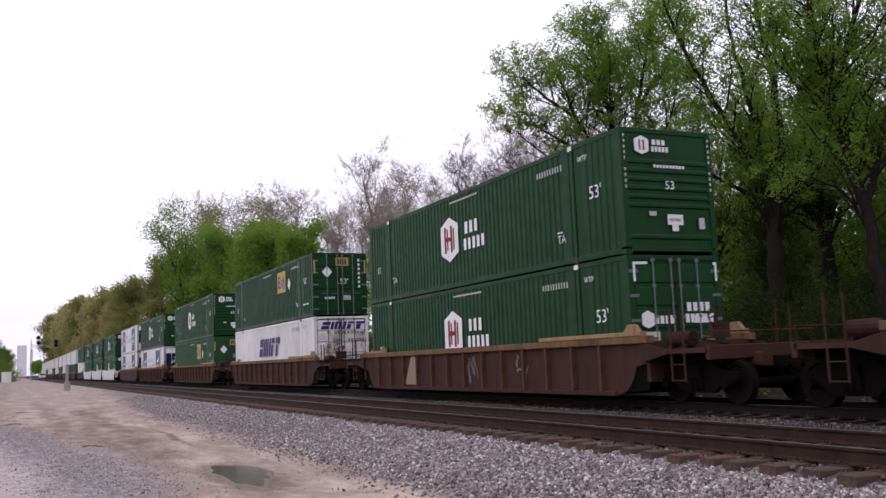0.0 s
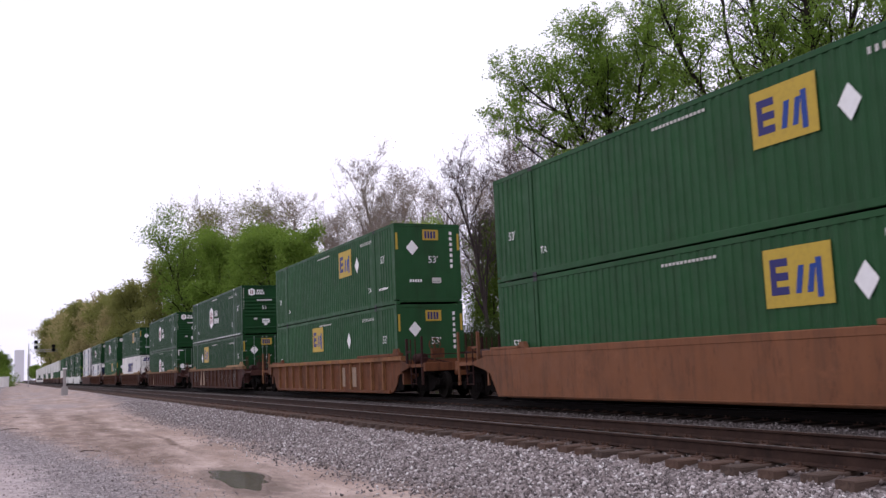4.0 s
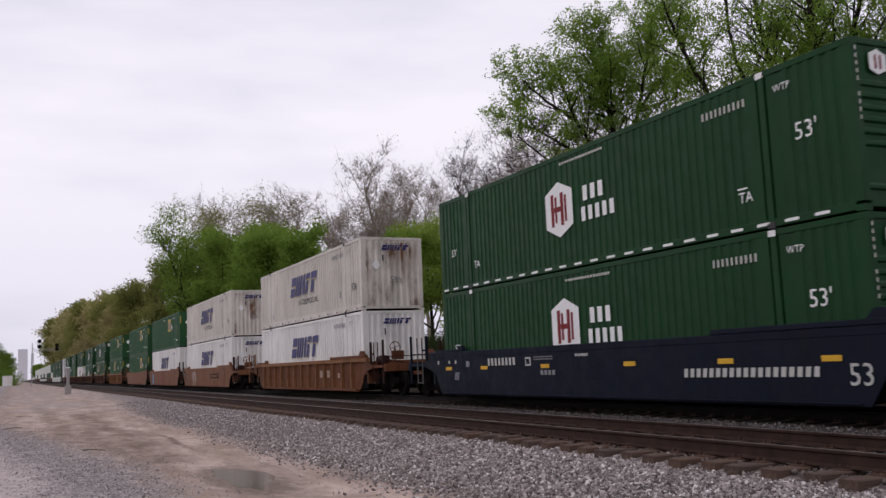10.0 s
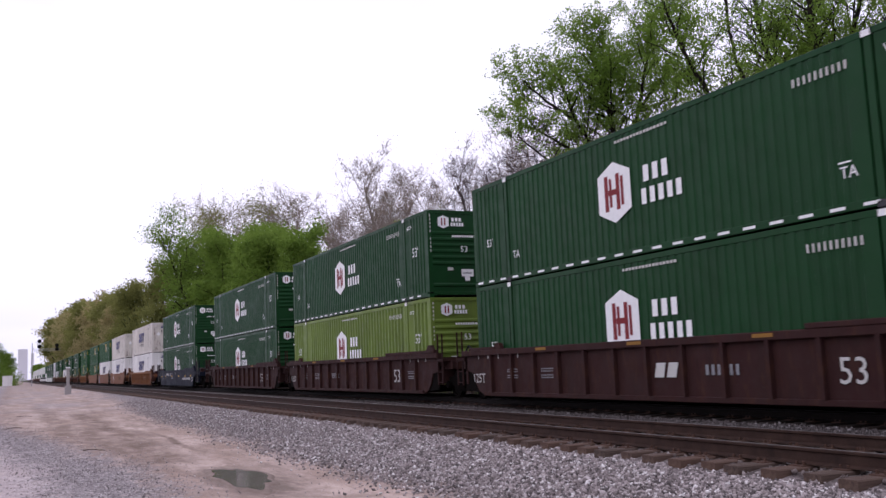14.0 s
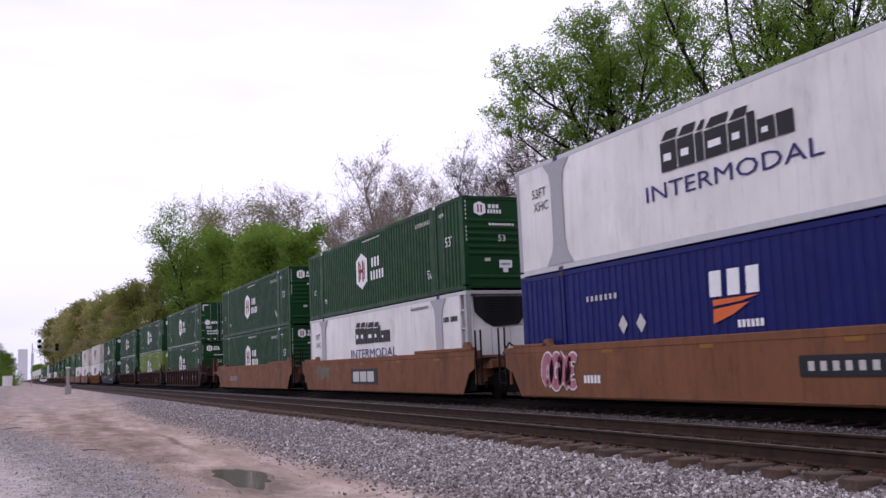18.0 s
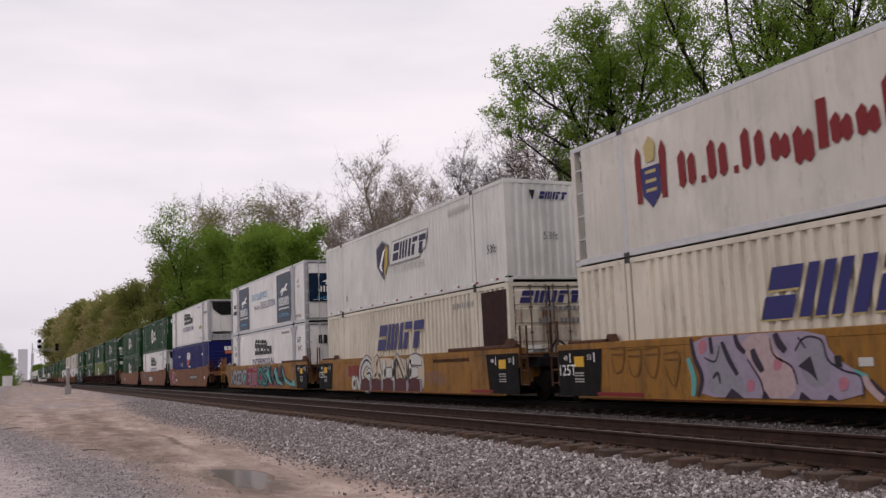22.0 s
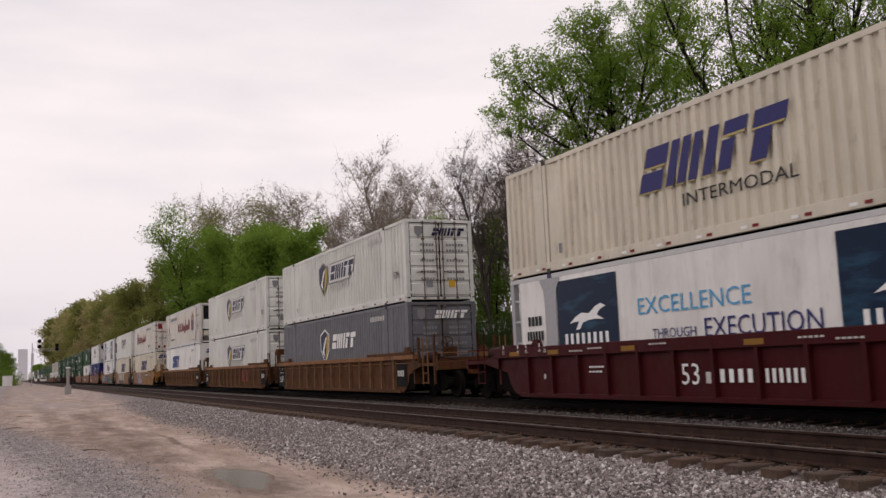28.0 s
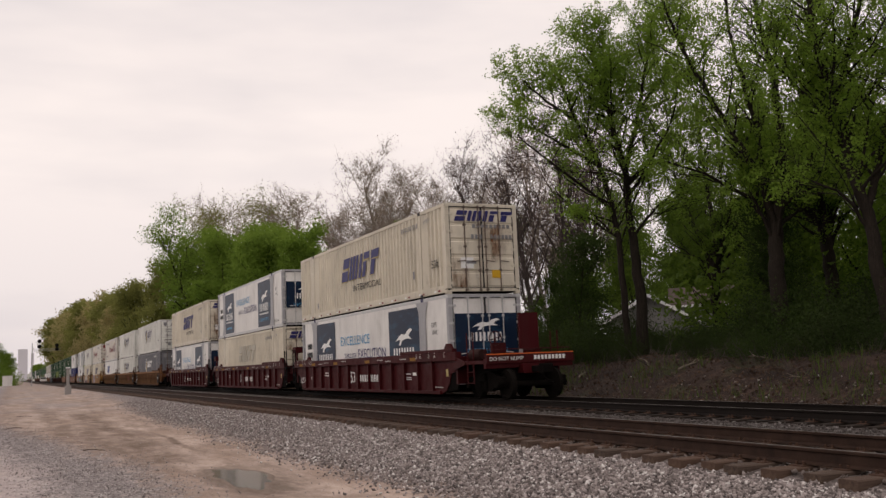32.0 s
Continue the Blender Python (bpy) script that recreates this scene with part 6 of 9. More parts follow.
def car_marks(root, style, who):
    mk = CarMarks(root, 0.0)
    if style != "smooth":
        mk.lift = 0.08
    if who == "A":
        mk.poly(PALE_RUST, [(-4.7, 0.3), (-3.5, 0.3), (-3.6, 1.2), (-4.1, 1.25)], name="primer_patch")
        scrawl(mk, INK_C, 0.0, 0.4, 0.8, 0.7, 3)
        scrawl(mk, INK_C, 3.0, 0.5, 0.7, 0.6, 4)
    if who == "B":
        mk.poly(PALE_RUST, [(-4.7, 0.3), (-2.9, 0.3), (-3.1, 1.2), (-4.1, 1.25)], name="primer_patch")
        for u, s in ((-6.9, 1), (-6.2, 8), (-2.8, 2), (1.9, 9), (3.0, 5), (4.2, 6), (5.9, 7)):
            scrawl(mk, INK_C, u, 0.35, 0.8, 0.8, s)
    if who == "C":
        for u in (2.2, 3.5):
            mk.rect(PALE_RUST, u, 0.35, u + 0.55, 1.1, name="primer_patch")
        for u in (-5.6, -3.4, 0.6):
            mk.lift = 0.0
            mk.rect(INK_D, u, 1.31, u + 0.6, 1.39, name="yellow_patch")
            mk.lift = 0.08
    if who == "E":
        mk.poly(INK_S, [(-6.3, 0.3), (-5.5, 0.25), (-5.9, 1.2), (-6.3, 1.2)], name="graffiti")
        mk.bars(INK_R, -0.7, 0.45, 1.4, 0.55, 3, name="brand_mark")
    if who == "F":
        mk.text(INK_K, "53", -7.0, 0.45, 0.5)
        mk.rect(BLACK, -8.8, 0.98, -7.9, 1.28, name="dark_panel")
        mk.text(INK_W, "125T", -8.6, 1.05, 0.17, layer=1)
        scrawl(mk, INK_W, -4.6, 0.25, 1.7, 1.0, 9)
        mk.rect(OXIDE, 2.2, 0.70, 5.0, 1.02, name="number_board")
        mk.bars(INK_D, 2.4, 0.78, 2.3, 0.16, 9, layer=1, gap=0.5)
    if who == "G":
        for u in (2.75, 3.75):
            mk.rect(PATCH, u, 0.68, u + 0.4, 0.98, name="primer_patch")
        mk.rect(PATCH, 5.2, 0.66, 5.5, 0.86, name="primer_patch")
    if who == "H":
        mk.bars(INK_L, -4.8, 0.97, 1.64, 0.2, 8, gap=0.45)
        mk.rect(INK_L, -2.7, 0.94, -2.42, 1.16, name="badge")
        mk.rect(NAVY, -2.65, 0.98, -2.47, 1.12, name="badge", layer=1)
        for v in (1.08, 1.14):
            mk.bars(INK_G, -2.25, v, 0.92, 0.03, 9)
        mk.bars(INK_L, -0.32, 1.13, 0.56, 0.06, 7)
        mk.bars(INK_G, -1.95, 0.70, 0.75, 0.12, 4)
        mk.bars(INK_L, 3.6, 0.62, 3.5, 0.17, 19, slant=0.15, gap=0.4)
        mk.text(INK_L, "53", 7.65, 0.48, 0.36)
        for u in (-7.6, -5.25, -1.93, 1.6, 4.6, 7.1):
            mk.rect(INK_Y, u, 0.87, u + 0.42, 0.97, name="yellow_patch")
        for u in (-8.2, -7.4, -6.95):
            mk.rect(INK_L, u, 1.06, u + 0.1, 1.16, name="gauge_tick")
        mk.rect(INK_G, -6.2, 0.96, -5.98, 1.12, name="placard")
        mk.bars(INK_G, -7.0, 0.58, 0.3, 0.22, 3, slant=0.3)
    if who in "IJK":
        mk.text(INK_L, "53", 5.02, 0.5, 0.44)
        mk.bars(INK_G, 1.8 if who == "K" else -2.0, 0.66, 1.0, 0.2, 6, gap=0.5)
        if who != "I":
            mk.text(INK_L, "125T", -8.2, 0.5, 0.26)
        for u in (-6.2, -4.4, 6.3):
            for z in (0.62, 0.68, 0.78, 0.84):
                mk.bars(INK_G, u, z, 0.6, 0.03, 7)
        for u in (-7.9, -7.3, -6.7, -5.6, 6.5, 7.2, 7.8):
            mk.rect(INK_L, u, 1.16, u + 0.04, 1.26, name="gauge_tick")
        if who == "K":
            mk.bars(INK_L, 0.2, 0.62, 0.8, 0.3, 2, name="brand_mark", gap=0.25, slant=0.3)
        for u in (-4.5, -0.6, 3.2):
            mk.lift = 0.0
            mk.rect(INK_D, u, 1.32, u + 0.5, 1.39, name="yellow_patch")
            mk.lift = 0.08
    if who == "M":
        mk.rect(INK_K, -2.0, 0.42, 0.9, 1.0, name="dark_panel")
        mk.bars(INK_L, -1.75, 0.52, 2.4, 0.38, 3, name="brand_mark", layer=1, gap=0.14)
        scrawl(mk, TEAL, -6.5, 0.6, 1.9, 0.6, 12)
        for u in (-1.0, 2.8, 6.0):
            mk.rect(INK_D, u, 1.16, u + 0.4, 1.25, name="yellow_patch")
    if who == "L":
        mk.bars(INK_G, -5.0, 0.55, 2.0, 0.28, 8)
    if who == "N":
        graffiti(mk, -6.8, 0.4, 1.5, 0.78, PINK, INK_W, INK_L, ("ring", "hook", "zig", "comb"), 0.1, 0.15)
        mk.bars(INK_W, -5.0, 0.5, 0.7, 0.18, 5)
        mk.rect(INK_K, 1.6, 0.62, 4.6, 0.98, name="number_board")
        mk.bars(INK_L, 1.8, 0.72, 2.6, 0.16, 10, layer=1, gap=0.5)
        mk.rect(INK_W, 7.3, 0.68, 7.6, 0.86, name="placard")
        for u in (-4.2, -0.9, 2.6, 6.2):
            mk.rect(INK_D, u, 1.18, u + 0.4, 1.26, name="yellow_patch")
    if style == "yellow" or who in "OPQ":
        for s in {"O": (1,), "P": (-1, 1), "Q": (-1,)}[who]:
            mk.poly(BLACK, [(s * 7.95 - 0.85 * s, 0.2), (s * 7.95 + 0.85 * s, 0.2), (s * 7.95 + 0.85 * s, 1.28), (s * 7.95 - 1.0 * s, 1.28)], name="black_end_panel")
            mk.rect(INK_Y, s * 7.9 - 0.2, 0.88, s * 7.9 + 0.2, 1.12, name="yellow_patch", layer=1)
            for z in (0.52, 0.58, 0.66, 0.72):
                mk.bars(INK_L, s * 7.9 - 0.2, z, 0.4, 0.03, 6, layer=1)
            for q, t in ((-0.66, "48"), (0.36, "53")):
                mk.text(INK_W, t, s * 7.9 + q, 1.04, 0.12, layer=1)
                mk.rect(INK_W, s * 7.9 + q + 0.26, 0.98, s * 7.9 + q + 0.30, 1.2, name="gauge_tick", layer=1)
        if who != "O":
            mk.text(INK_W, "125T", -8.75, 0.68, 0.26, layer=1)
        mk.rect(INK_R, -7.2, 0.16, 7.2, 0.2, name="red_stripe")
    if who == "O":
        graffiti(mk, -7.2, 0.32, 4.0, 0.82, SILVER, INK_K, DUSK, ("gate", "ring", "hook", "comb", "fork", "mast"), 0.08, 0.13, DUSK)
        mk.rect(TEAL, -4.0, 0.55, -3.5, 0.85, name="graffiti", layer=5, slant=0.8)
        graffiti(mk, -3.1, 0.30, 2.3, 0.9, CRIMSON, ROSE, MAUVE, ("comb", "mast", "hook"), 0.1, 0.19, MAUVE)
        graffiti(mk, -0.5, 0.30, 5.3, 0.92, DEEP, TEAL, INK_K, ("ring", "wave", "tent", "fork", "tent"), 0.16, 0.19, CRIMSON)
        mk.poly(TEAL, [(1.4, 0.9), (1.9, 1.22), (2.1, 0.75), (2.6, 0.35), (2.2, 0.45)], name="graffiti", layer=6)
        mk.poly(TEAL, [(3.0, 1.0), (3.3, 1.25), (3.9, 0.6), (4.9, 0.3), (3.7, 0.42)], name="graffiti", layer=6)
        mk.poly(INK_K, [(4.4, 0.95), (4.9, 0.55), (6.2, 0.26), (7.0, 0.24), (6.4, 0.5), (5.2, 0.75)], name="graffiti", layer=5)
        mk.poly(TEAL, [(4.6, 1.1), (4.75, 1.12), (5.2, 0.66), (6.2, 0.42), (6.75, 0.62), (6.95, 0.3), (6.2, 0.3), (5.1, 0.5)], name="graffiti", layer=6)
    if who == "P":
        mk.bars(INK_R, -4.95, 0.72, 1.4, 0.42, 3, name="brand_mark", gap=0.3)
        graffiti(mk, -4.5, 0.2, 0.9, 0.5, INK_L, INK_K, MIST, ("ring", "zig"), 0.1, 0.16)
        graffiti(mk, -3.5, 0.30, 5.9, 1.04, (INK_L, CREAM_SPRAY), INK_K, MIST, ("hook", "tent", "gate", "zig", "comb"), 0.02, 0.2, CREAM_SPRAY)
        for c in range(5):
            mk.poly(GARNET, [(-3.5 + c * 1.18, 0.2), (-2.5 + c * 1.18, 0.2), (-2.5 + c * 1.18, 0.55), (-2.9 + c * 1.18, 0.66), (-3.42 + c * 1.18, 0.6)], name="graffiti", layer=5)
            mk.poly(MIST, [(-2.5 + c * 1.18, 0.2), (-2.36 + c * 1.18, 0.2), (-2.3 + c * 1.18, 0.6), (-2.5 + c * 1.18, 0.55)], name="graffiti", layer=5)
        scrawl(mk, MAUVE, 2.7, 0.35, 1.6, 0.5, 33)
        mk.bars(OXIDE, 3.3, 1.12, 2.6, 0.1, 16)
        mk.rect(INK_R, 5.9, 0.22, 7.3, 0.3, name="red_stripe", layer=1)
    if who == "Q":
        def line(mat, w, pts, layer=3):
            left, right = stroke(pts, w)
            for j in range(len(left) - 1):
                mk.poly(mat, [tuple(left[j]), tuple(left[j + 1]), tuple(right[j + 1]), tuple(right[j])], name="graffiti", layer=layer)
        # old lettering that has been rubbed off
        for i, (a, b) in enumerate(((-6.6, 0.75), (-6.0, 0.7), (-5.4, 0.72), (-4.75, 0.6))):
            line(SHADOWED, 0.016, [(a, b + 0.5), (a + 0.22, b + 0.52), (a + 0.5, b + 0.5), (a + 0.42, b + 0.1), (a + 0.3, b - 0.05 * i), (a + 0.12, b), (a + 0.02, b + 0.3)], 1)
            mk.rect(SHADOWED, a + 0.04, b + 0.36, a + 0.46, b + 0.40, name="graffiti", layer=1)
        mk.rect(INK_R, -7.2, 0.22, -5.5, 0.3, name="red_stripe", layer=1)
        # the large lilac piece: pale field, rose band, dark slashes, pink patches
        line(TEAL, 0.07, [(-4.0, 1.0), (-3.86, 0.6), (-3.92, 0.26)], 0)
        line(TEAL, 0.06, [(-0.5, 1.0), (-0.15, 0.74), (0.25, 0.6)], 0)
        mk.poly(LILAC, rounded([(-3.9, 1.38), (-2.2, 1.40), (-0.55, 1.39), (-0.45, 1.0), (0.12, 0.66), (0.18, 0.25), (-1.8, 0.24), (-3.82, 0.25), (-3.6, 0.58), (-3.85, 0.95)], 1), name="graffiti", layer=1)
        mk.poly(MIST, rounded([(-3.4, 1.1), (-2.9, 1.36), (-2.6, 0.7), (-2.3, 0.3), (-3.5, 0.28), (-3.45, 0.6)]), name="graffiti", layer=2)
        mk.poly(MIST, rounded([(-1.2, 1.1), (-0.8, 1.34), (-0.5, 1.1), (-0.45, 0.5), (-1.0, 0.4)]), name="graffiti", layer=2)
        mk.poly(ROSE, rounded([(-2.5, 1.2), (-2.2, 1.4), (-1.75, 1.38), (-1.65, 1.05), (-1.25, 0.8), (-1.22, 0.26), (-2.08, 0.25), (-2.02, 0.6), (-2.3, 0.95)], 1), name="graffiti", layer=2)
        for w, pts in ((0.055, ((-3.86, 1.38), (-3.78, 1.0), (-3.6, 0.6), (-3.76, 0.25))), (0.05, ((-3.3, 1.38), (-3.27, 1.06))), (0.055, ((-2.98, 1.28), (-2.82, 0.95), (-2.62, 0.66))),
                       (0.055, ((-2.62, 1.40), (-2.55, 1.2), (-2.38, 1.06))), (0.075, ((-2.2, 1.12), (-2.12, 0.92), (-1.98, 0.72))), (0.075, ((-1.62, 1.38), (-1.54, 1.2), (-1.4, 1.06))),
                       (0.018, ((-1.2, 1.06), (-0.95, 1.28), (-0.6, 1.22), (-0.5, 0.9), (-0.2, 0.72), (0.12, 0.62), (0.14, 0.28))), (0.018, ((-3.5, 1.0), (-3.2, 0.92), (-3.05, 1.2))),
                       (0.018, ((-2.35, 0.95), (-2.05, 0.55), (-2.0, 0.26))), (0.018, ((-1.75, 1.3), (-1.68, 1.0), (-1.3, 0.8), (-1.2, 0.5))), (0.03, ((-3.3, 0.6), (-3.15, 0.7), (-3.1, 0.5))), (0.018, ((-1.1, 1.3), (-0.95, 1.1)))):
            line(INK_V, w, list(pts))
        for pts in (((-1.15, 0.8), (-0.86, 0.97), (-0.74, 0.54), (-0.9, 0.68)), ((-3.0, 0.24), (-2.8, 0.42), (-2.5, 0.24)), ((-1.2, 0.24), (-1.12, 0.38), (-0.92, 0.24)), ((-0.6, 0.24), (-0.52, 0.34), (-0.35, 0.24)), ((-2.06, 0.24), (-1.98, 0.4), (-1.85, 0.24))):
            mk.poly(INK_V, list(pts), name="graffiti", layer=3)
        for a, b, r in ((-3.52, 1.2, 0.12), (-2.3, 0.46, 0.1), (-1.6, 0.84, 0.1), (-0.22, 0.5, 0.1)):
            mk.poly(PINK, rounded([(a - r, b - 1.3 * r), (a + 0.4 * r, b - 0.9 * r), (a + 1.2 * r, b + 0.5 * r), (a + 0.2 * r, b + 1.4 * r), (a - 1.1 * r, b + 0.6 * r)]), name="graffiti", layer=3)
        line(ROSE, 0.07, [(0.16, 0.62), (0.3, 0.45), (0.5, 0.26)], 2)
        line(INK_V, 0.03, [(0.3, 0.58), (0.45, 0.42), (0.68, 0.26)], 3)
        mk.rect(INK_L, 0.1, 0.78, 0.38, 0.92, name="placard")
        mk.rect(INK_K, -0.36, 0.78, -0.22, 0.96, name="placard", layer=4)
        mk.rect(INK_K, 2.25, 0.94, 5.3, 1.24, name="number_board")
        mk.bars(INK_L, 2.45, 1.0, 2.65, 0.18, 10, layer=1, gap=0.5)
        scrawl(mk, WORN, 2.3, 0.45, 2.7, 0.4, 47)
        scrawl(mk, SHADOWED, 5.55, 0.35, 2.4, 0.75, 43)
    if who in "RST":
        mk.rect(BLACK, 7.2, 0.35, 8.1, 1.2, name="dark_panel")
        mk.bars(INK_L, 7.3, 0.7, 0.6, 0.2, 4, layer=1)
        if who != "R":
            mk.rect(BLACK, -8.75, 0.86, -7.6, 1.24, name="dark_panel")
            mk.rect(BLACK, -8.6, 0.3, -7.6, 0.86, name="dark_panel")
            for q, t in ((-8.5, "53"), (-8.0, "48")):
                mk.text(INK_L, t, q, 1.06, 0.1, layer=1)
            mk.bars(INK_L, -8.4, 0.92, 0.6, 0.05, 8, layer=1)
            mk.text(INK_W, "125T", -8.45, 0.5, 0.26, layer=1)
        if who == "S":
            mk.bars(INK_R, 2.5, 0.5, 1.6, 0.6, 3, name="brand_mark", gap=0.15)
    if who in "UVW":
        mk.text(INK_W, "53", -1.0 if who != "V" else -1.45, 0.48, 0.42)
        mk.rect(INK_L, -0.28, 0.5, -0.1, 0.72, name="placard")
        mk.bars(INK_W, 0.12, 0.52, 0.98, 0.25, 4, name="car_number", gap=0.5)
        mk.bars(INK_W, 1.3, 0.52, 1.0, 0.25, 6, name="car_number", gap=0.5)
        if who != "U":
            mk.text(INK_W, "125T", -7.95, 0.44, 0.25)
        mk.bars(INK_W, -4.3, 0.85, 0.75, 0.04, 6)
        mk.bars(INK_W, -4.3, 0.74, 0.55, 0.04, 4)
        mk.rect(INK_W, 5.35, 0.72, 5.65, 0.82, name="placard")
        for z in (0.58, 0.64, 0.76):
            mk.bars(INK_W, 4.7, z, 0.55, 0.03, 4)
        mk.rect(INK_L, -6.35, 0.6, -6.25, 0.72, name="placard")
        mk.lift = 0.0
        for u in (-7.95, -6.0, -2.9, 0.9, 5.3):
            mk.rect(INK_D, u, 1.2, u + 0.5, 1.31, name="yellow_patch")
        for u, v in ((-5.0, 1.24), (-4.2, 1.28), (-1.9, 1.3), (2.2, 1.27), (3.0, 1.22), (4.4, 1.26)):
            mk.bars(INK_L, u, v, 0.6, 0.035, 5)
        for u, t in ((5.8, "20"), (6.12, "40"), (6.8, "45"), (7.25, "48"), (8.0, "53"), (-6.2, "20"), (-6.45, "40"), (-7.13, "45"), (-7.57, "48"), (-8.36, "53")):
            mk.text(INK_L, t, u, 1.26, 0.1)
            mk.rect(INK_W, u + 0.05, 1.40, u + 0.09, 1.5, name="gauge_tick")
        mk.lift = 0.08
        mk.rect(INK_GOLD, 8.0, 0.68, 8.16, 0.9, name="yellow_patch")
        mk.bars(INK_L, 7.05, 0.33, 0.72, 0.035, 9)
    mk.done()
    if who == "W":
        board = part("tail_board", Shape().chamfer(-1.45, -10.80, 1.02, 1.45, -10.73, 1.30, 0.01), MAROON, root, "maroon tail board with white words")
        part("reflective_stripe", Shape().box(-1.45, -10.81, 1.27, 1.45, -10.80, 1.30), INK_O, board)
        me, w, k = word("DO NOT HUMP", 0.11)
        part("lettering", me, INK_W, board, at=Matrix(((k, 0, 0, -1.35), (0, 0, -1, -10.806), (0, k, 0, 1.10), (0, 0, 0, 1))))
        num = Shape()
        for i in range(9):
            num.box(0.1 + i * 0.12, -10.806, 1.10, 0.18 + i * 0.12, -10.80, 1.22)
        tagged(part("small_lettering", num, INK_W, board), kind="stuff")
        part("tail_end_panel", Shape().chamfer(0.55, -9.2, 1.45, 1.25, -9.12, 2.55, 0.02), MAROON, root, "tall maroon sheet at the tail end")


# name, place along the line at the start (rear end of the load), car style, colour, ends, upper load, lower load
CARS = (
    ("a20", 427.0, "smooth", TAN, "free", "free", "plain_w", "plain_w"),
    ("a19", 403.5, "rib", BROWN, "free", "free", "plain_w", "plain_w"),
    ("a18", 380.0, "rib", BROWN, "free", "free", "plain_w", "plain_g"),
    ("a17", 356.6, "rib", BROWN, "free", "joint", "plain_w", "plain_w"),
    ("a16", 337.1, "rib", BROWN, "joint", "joint", "plain_w", "plain_w"),
    ("a15", 317.6, "rib", BROWN, "joint", "free", "plain_w", "plain_g"),
    ("a14", 294.2, "rib", BROWN, "free", "free", "plain_w", "plain_w"),
    ("a13", 270.8, "rib", BROWN, "free", "free", "plain_w", "plain_g"),
    ("a12", 250.1, "rib", BROWN, "free", "joint", "plain_w", "plain_w"),
    ("a11", 230.6, "rib", BROWN, "joint", "joint", "plain_w", "plain_g"),
    ("a10", 211.1, "rib", BROWN, "joint", "free", "plain_w", "plain_g"),
    ("a8", 187.6, "rib", BROWN, "free", "free", "plain_g", "plain_w"),
    ("a7", 167.6, "smooth", PALE, "free", "joint", "hub", "plain_g"),
    ("a6", 148.1, "smooth", PALE, "joint", "joint", "hub", "hub"),
    ("a5", 128.6, "smooth", PALE, "joint", "free", "hub", "hub"),
    ("a4", 105.2, "rib", BROWN, "free", "joint", "dog", "dog"),
    ("a3", 85.9, "rib", BROWN, "joint", "free", "hub", "dog"),
    ("a2", 63.3, "rib", BROWN, "free", "free", "hub", "emp"),
    ("a1", 40.35, "rib", BROWN, "free", "free", "emp_d", "swift_wd"),
    ("A", 16.75, "rib", BROWN, "free", "free", "hub", "hub_d"),
    ("B", -6.75, "rib", BROWN, "free", "free", "hub", "emp_d"),
    ("C", -30.6, "rib", ORANGE, "free", "free", "emp", "emp"),
    ("D", -54.3, "smooth", TAN, "free", "joint", "emp_r", "emp_r"),
    ("E", -73.9, "smooth", TAN, "joint", "joint", "emp", "swift_w"),
    ("F", -93.7, "smooth", TAN, "joint", "free", "swift_c", "swift_w"),
    ("G", -117.6, "rib", ORANGE, "free", "free", "swift_c", "swift_w"),
    ("H", -141.2, "smooth", NAVY, "free", "free", "hub", "hub"),
    ("I", -164.8, "rib", OXIDE, "free", "joint", "hub", "hub"),
    ("J", -184.3, "rib", OXIDE, "joint", "joint", "hub", "lime"),
    ("K", -203.8, "rib", OXIDE, "joint", "free", "hub_d", "hub"),
    ("L", -227.5, "smooth", TAN, "free", "joint", "hub", "hub"),
    ("M", -247.0, "smooth", TAN, "joint", "joint", "hub", "prime"),
    ("N", -266.5, "smooth", TAN, "joint", "free", "prime", "blue"),
    ("O", -290.0, "smooth", YELLOW, "free", "joint", "dog", "prime_d"),
    ("P", -309.5, "smooth", YELLOW, "joint", "joint", "shield", "swift_bd"),
    ("Q", -329.1, "smooth", YELLOW, "joint", "free", "crest_f", "swift_bd"),
    ("R", -352.6, "rib", DINGY, "free", "joint", "crest_r", "swift_l"),
    ("S", -372.2, "rib", DINGY, "joint", "joint", "shield_d", "shield_d"),
    ("T", -391.8, "rib", DINGY, "joint", "free", "shield_d", "shield_g"),
    ("U", -415.3, "rib", MAROON, "free", "joint", "swift_bd", "dog"),
    ("V", -435.0, "rib", MAROON, "joint", "joint", "dog", "swift_f"),
    ("W", -454.6, "rib", MAROON, "joint", "free", "swift_bd", "dog"),
)
CAR_WORDS = {"BROWN": "rusty brown", "TAN": "tan-brown", "ORANGE": "orange-brown", "DINGY": "dirty dark orange", "NAVY": "dark navy", "OXIDE": "dark oxide red", "YELLOW": "ochre yellow", "MAROON": "maroon", "PALE": "pale grey"}
PAINTS = {"BROWN": BROWN, "TAN": TAN, "ORANGE": ORANGE, "DINGY": DINGY, "NAVY": NAVY, "OXIDE": OXIDE, "YELLOW": YELLOW, "MAROON": MAROON, "PALE": PALE}
RIDERS = []                     # thing, place across, height, place along at the start


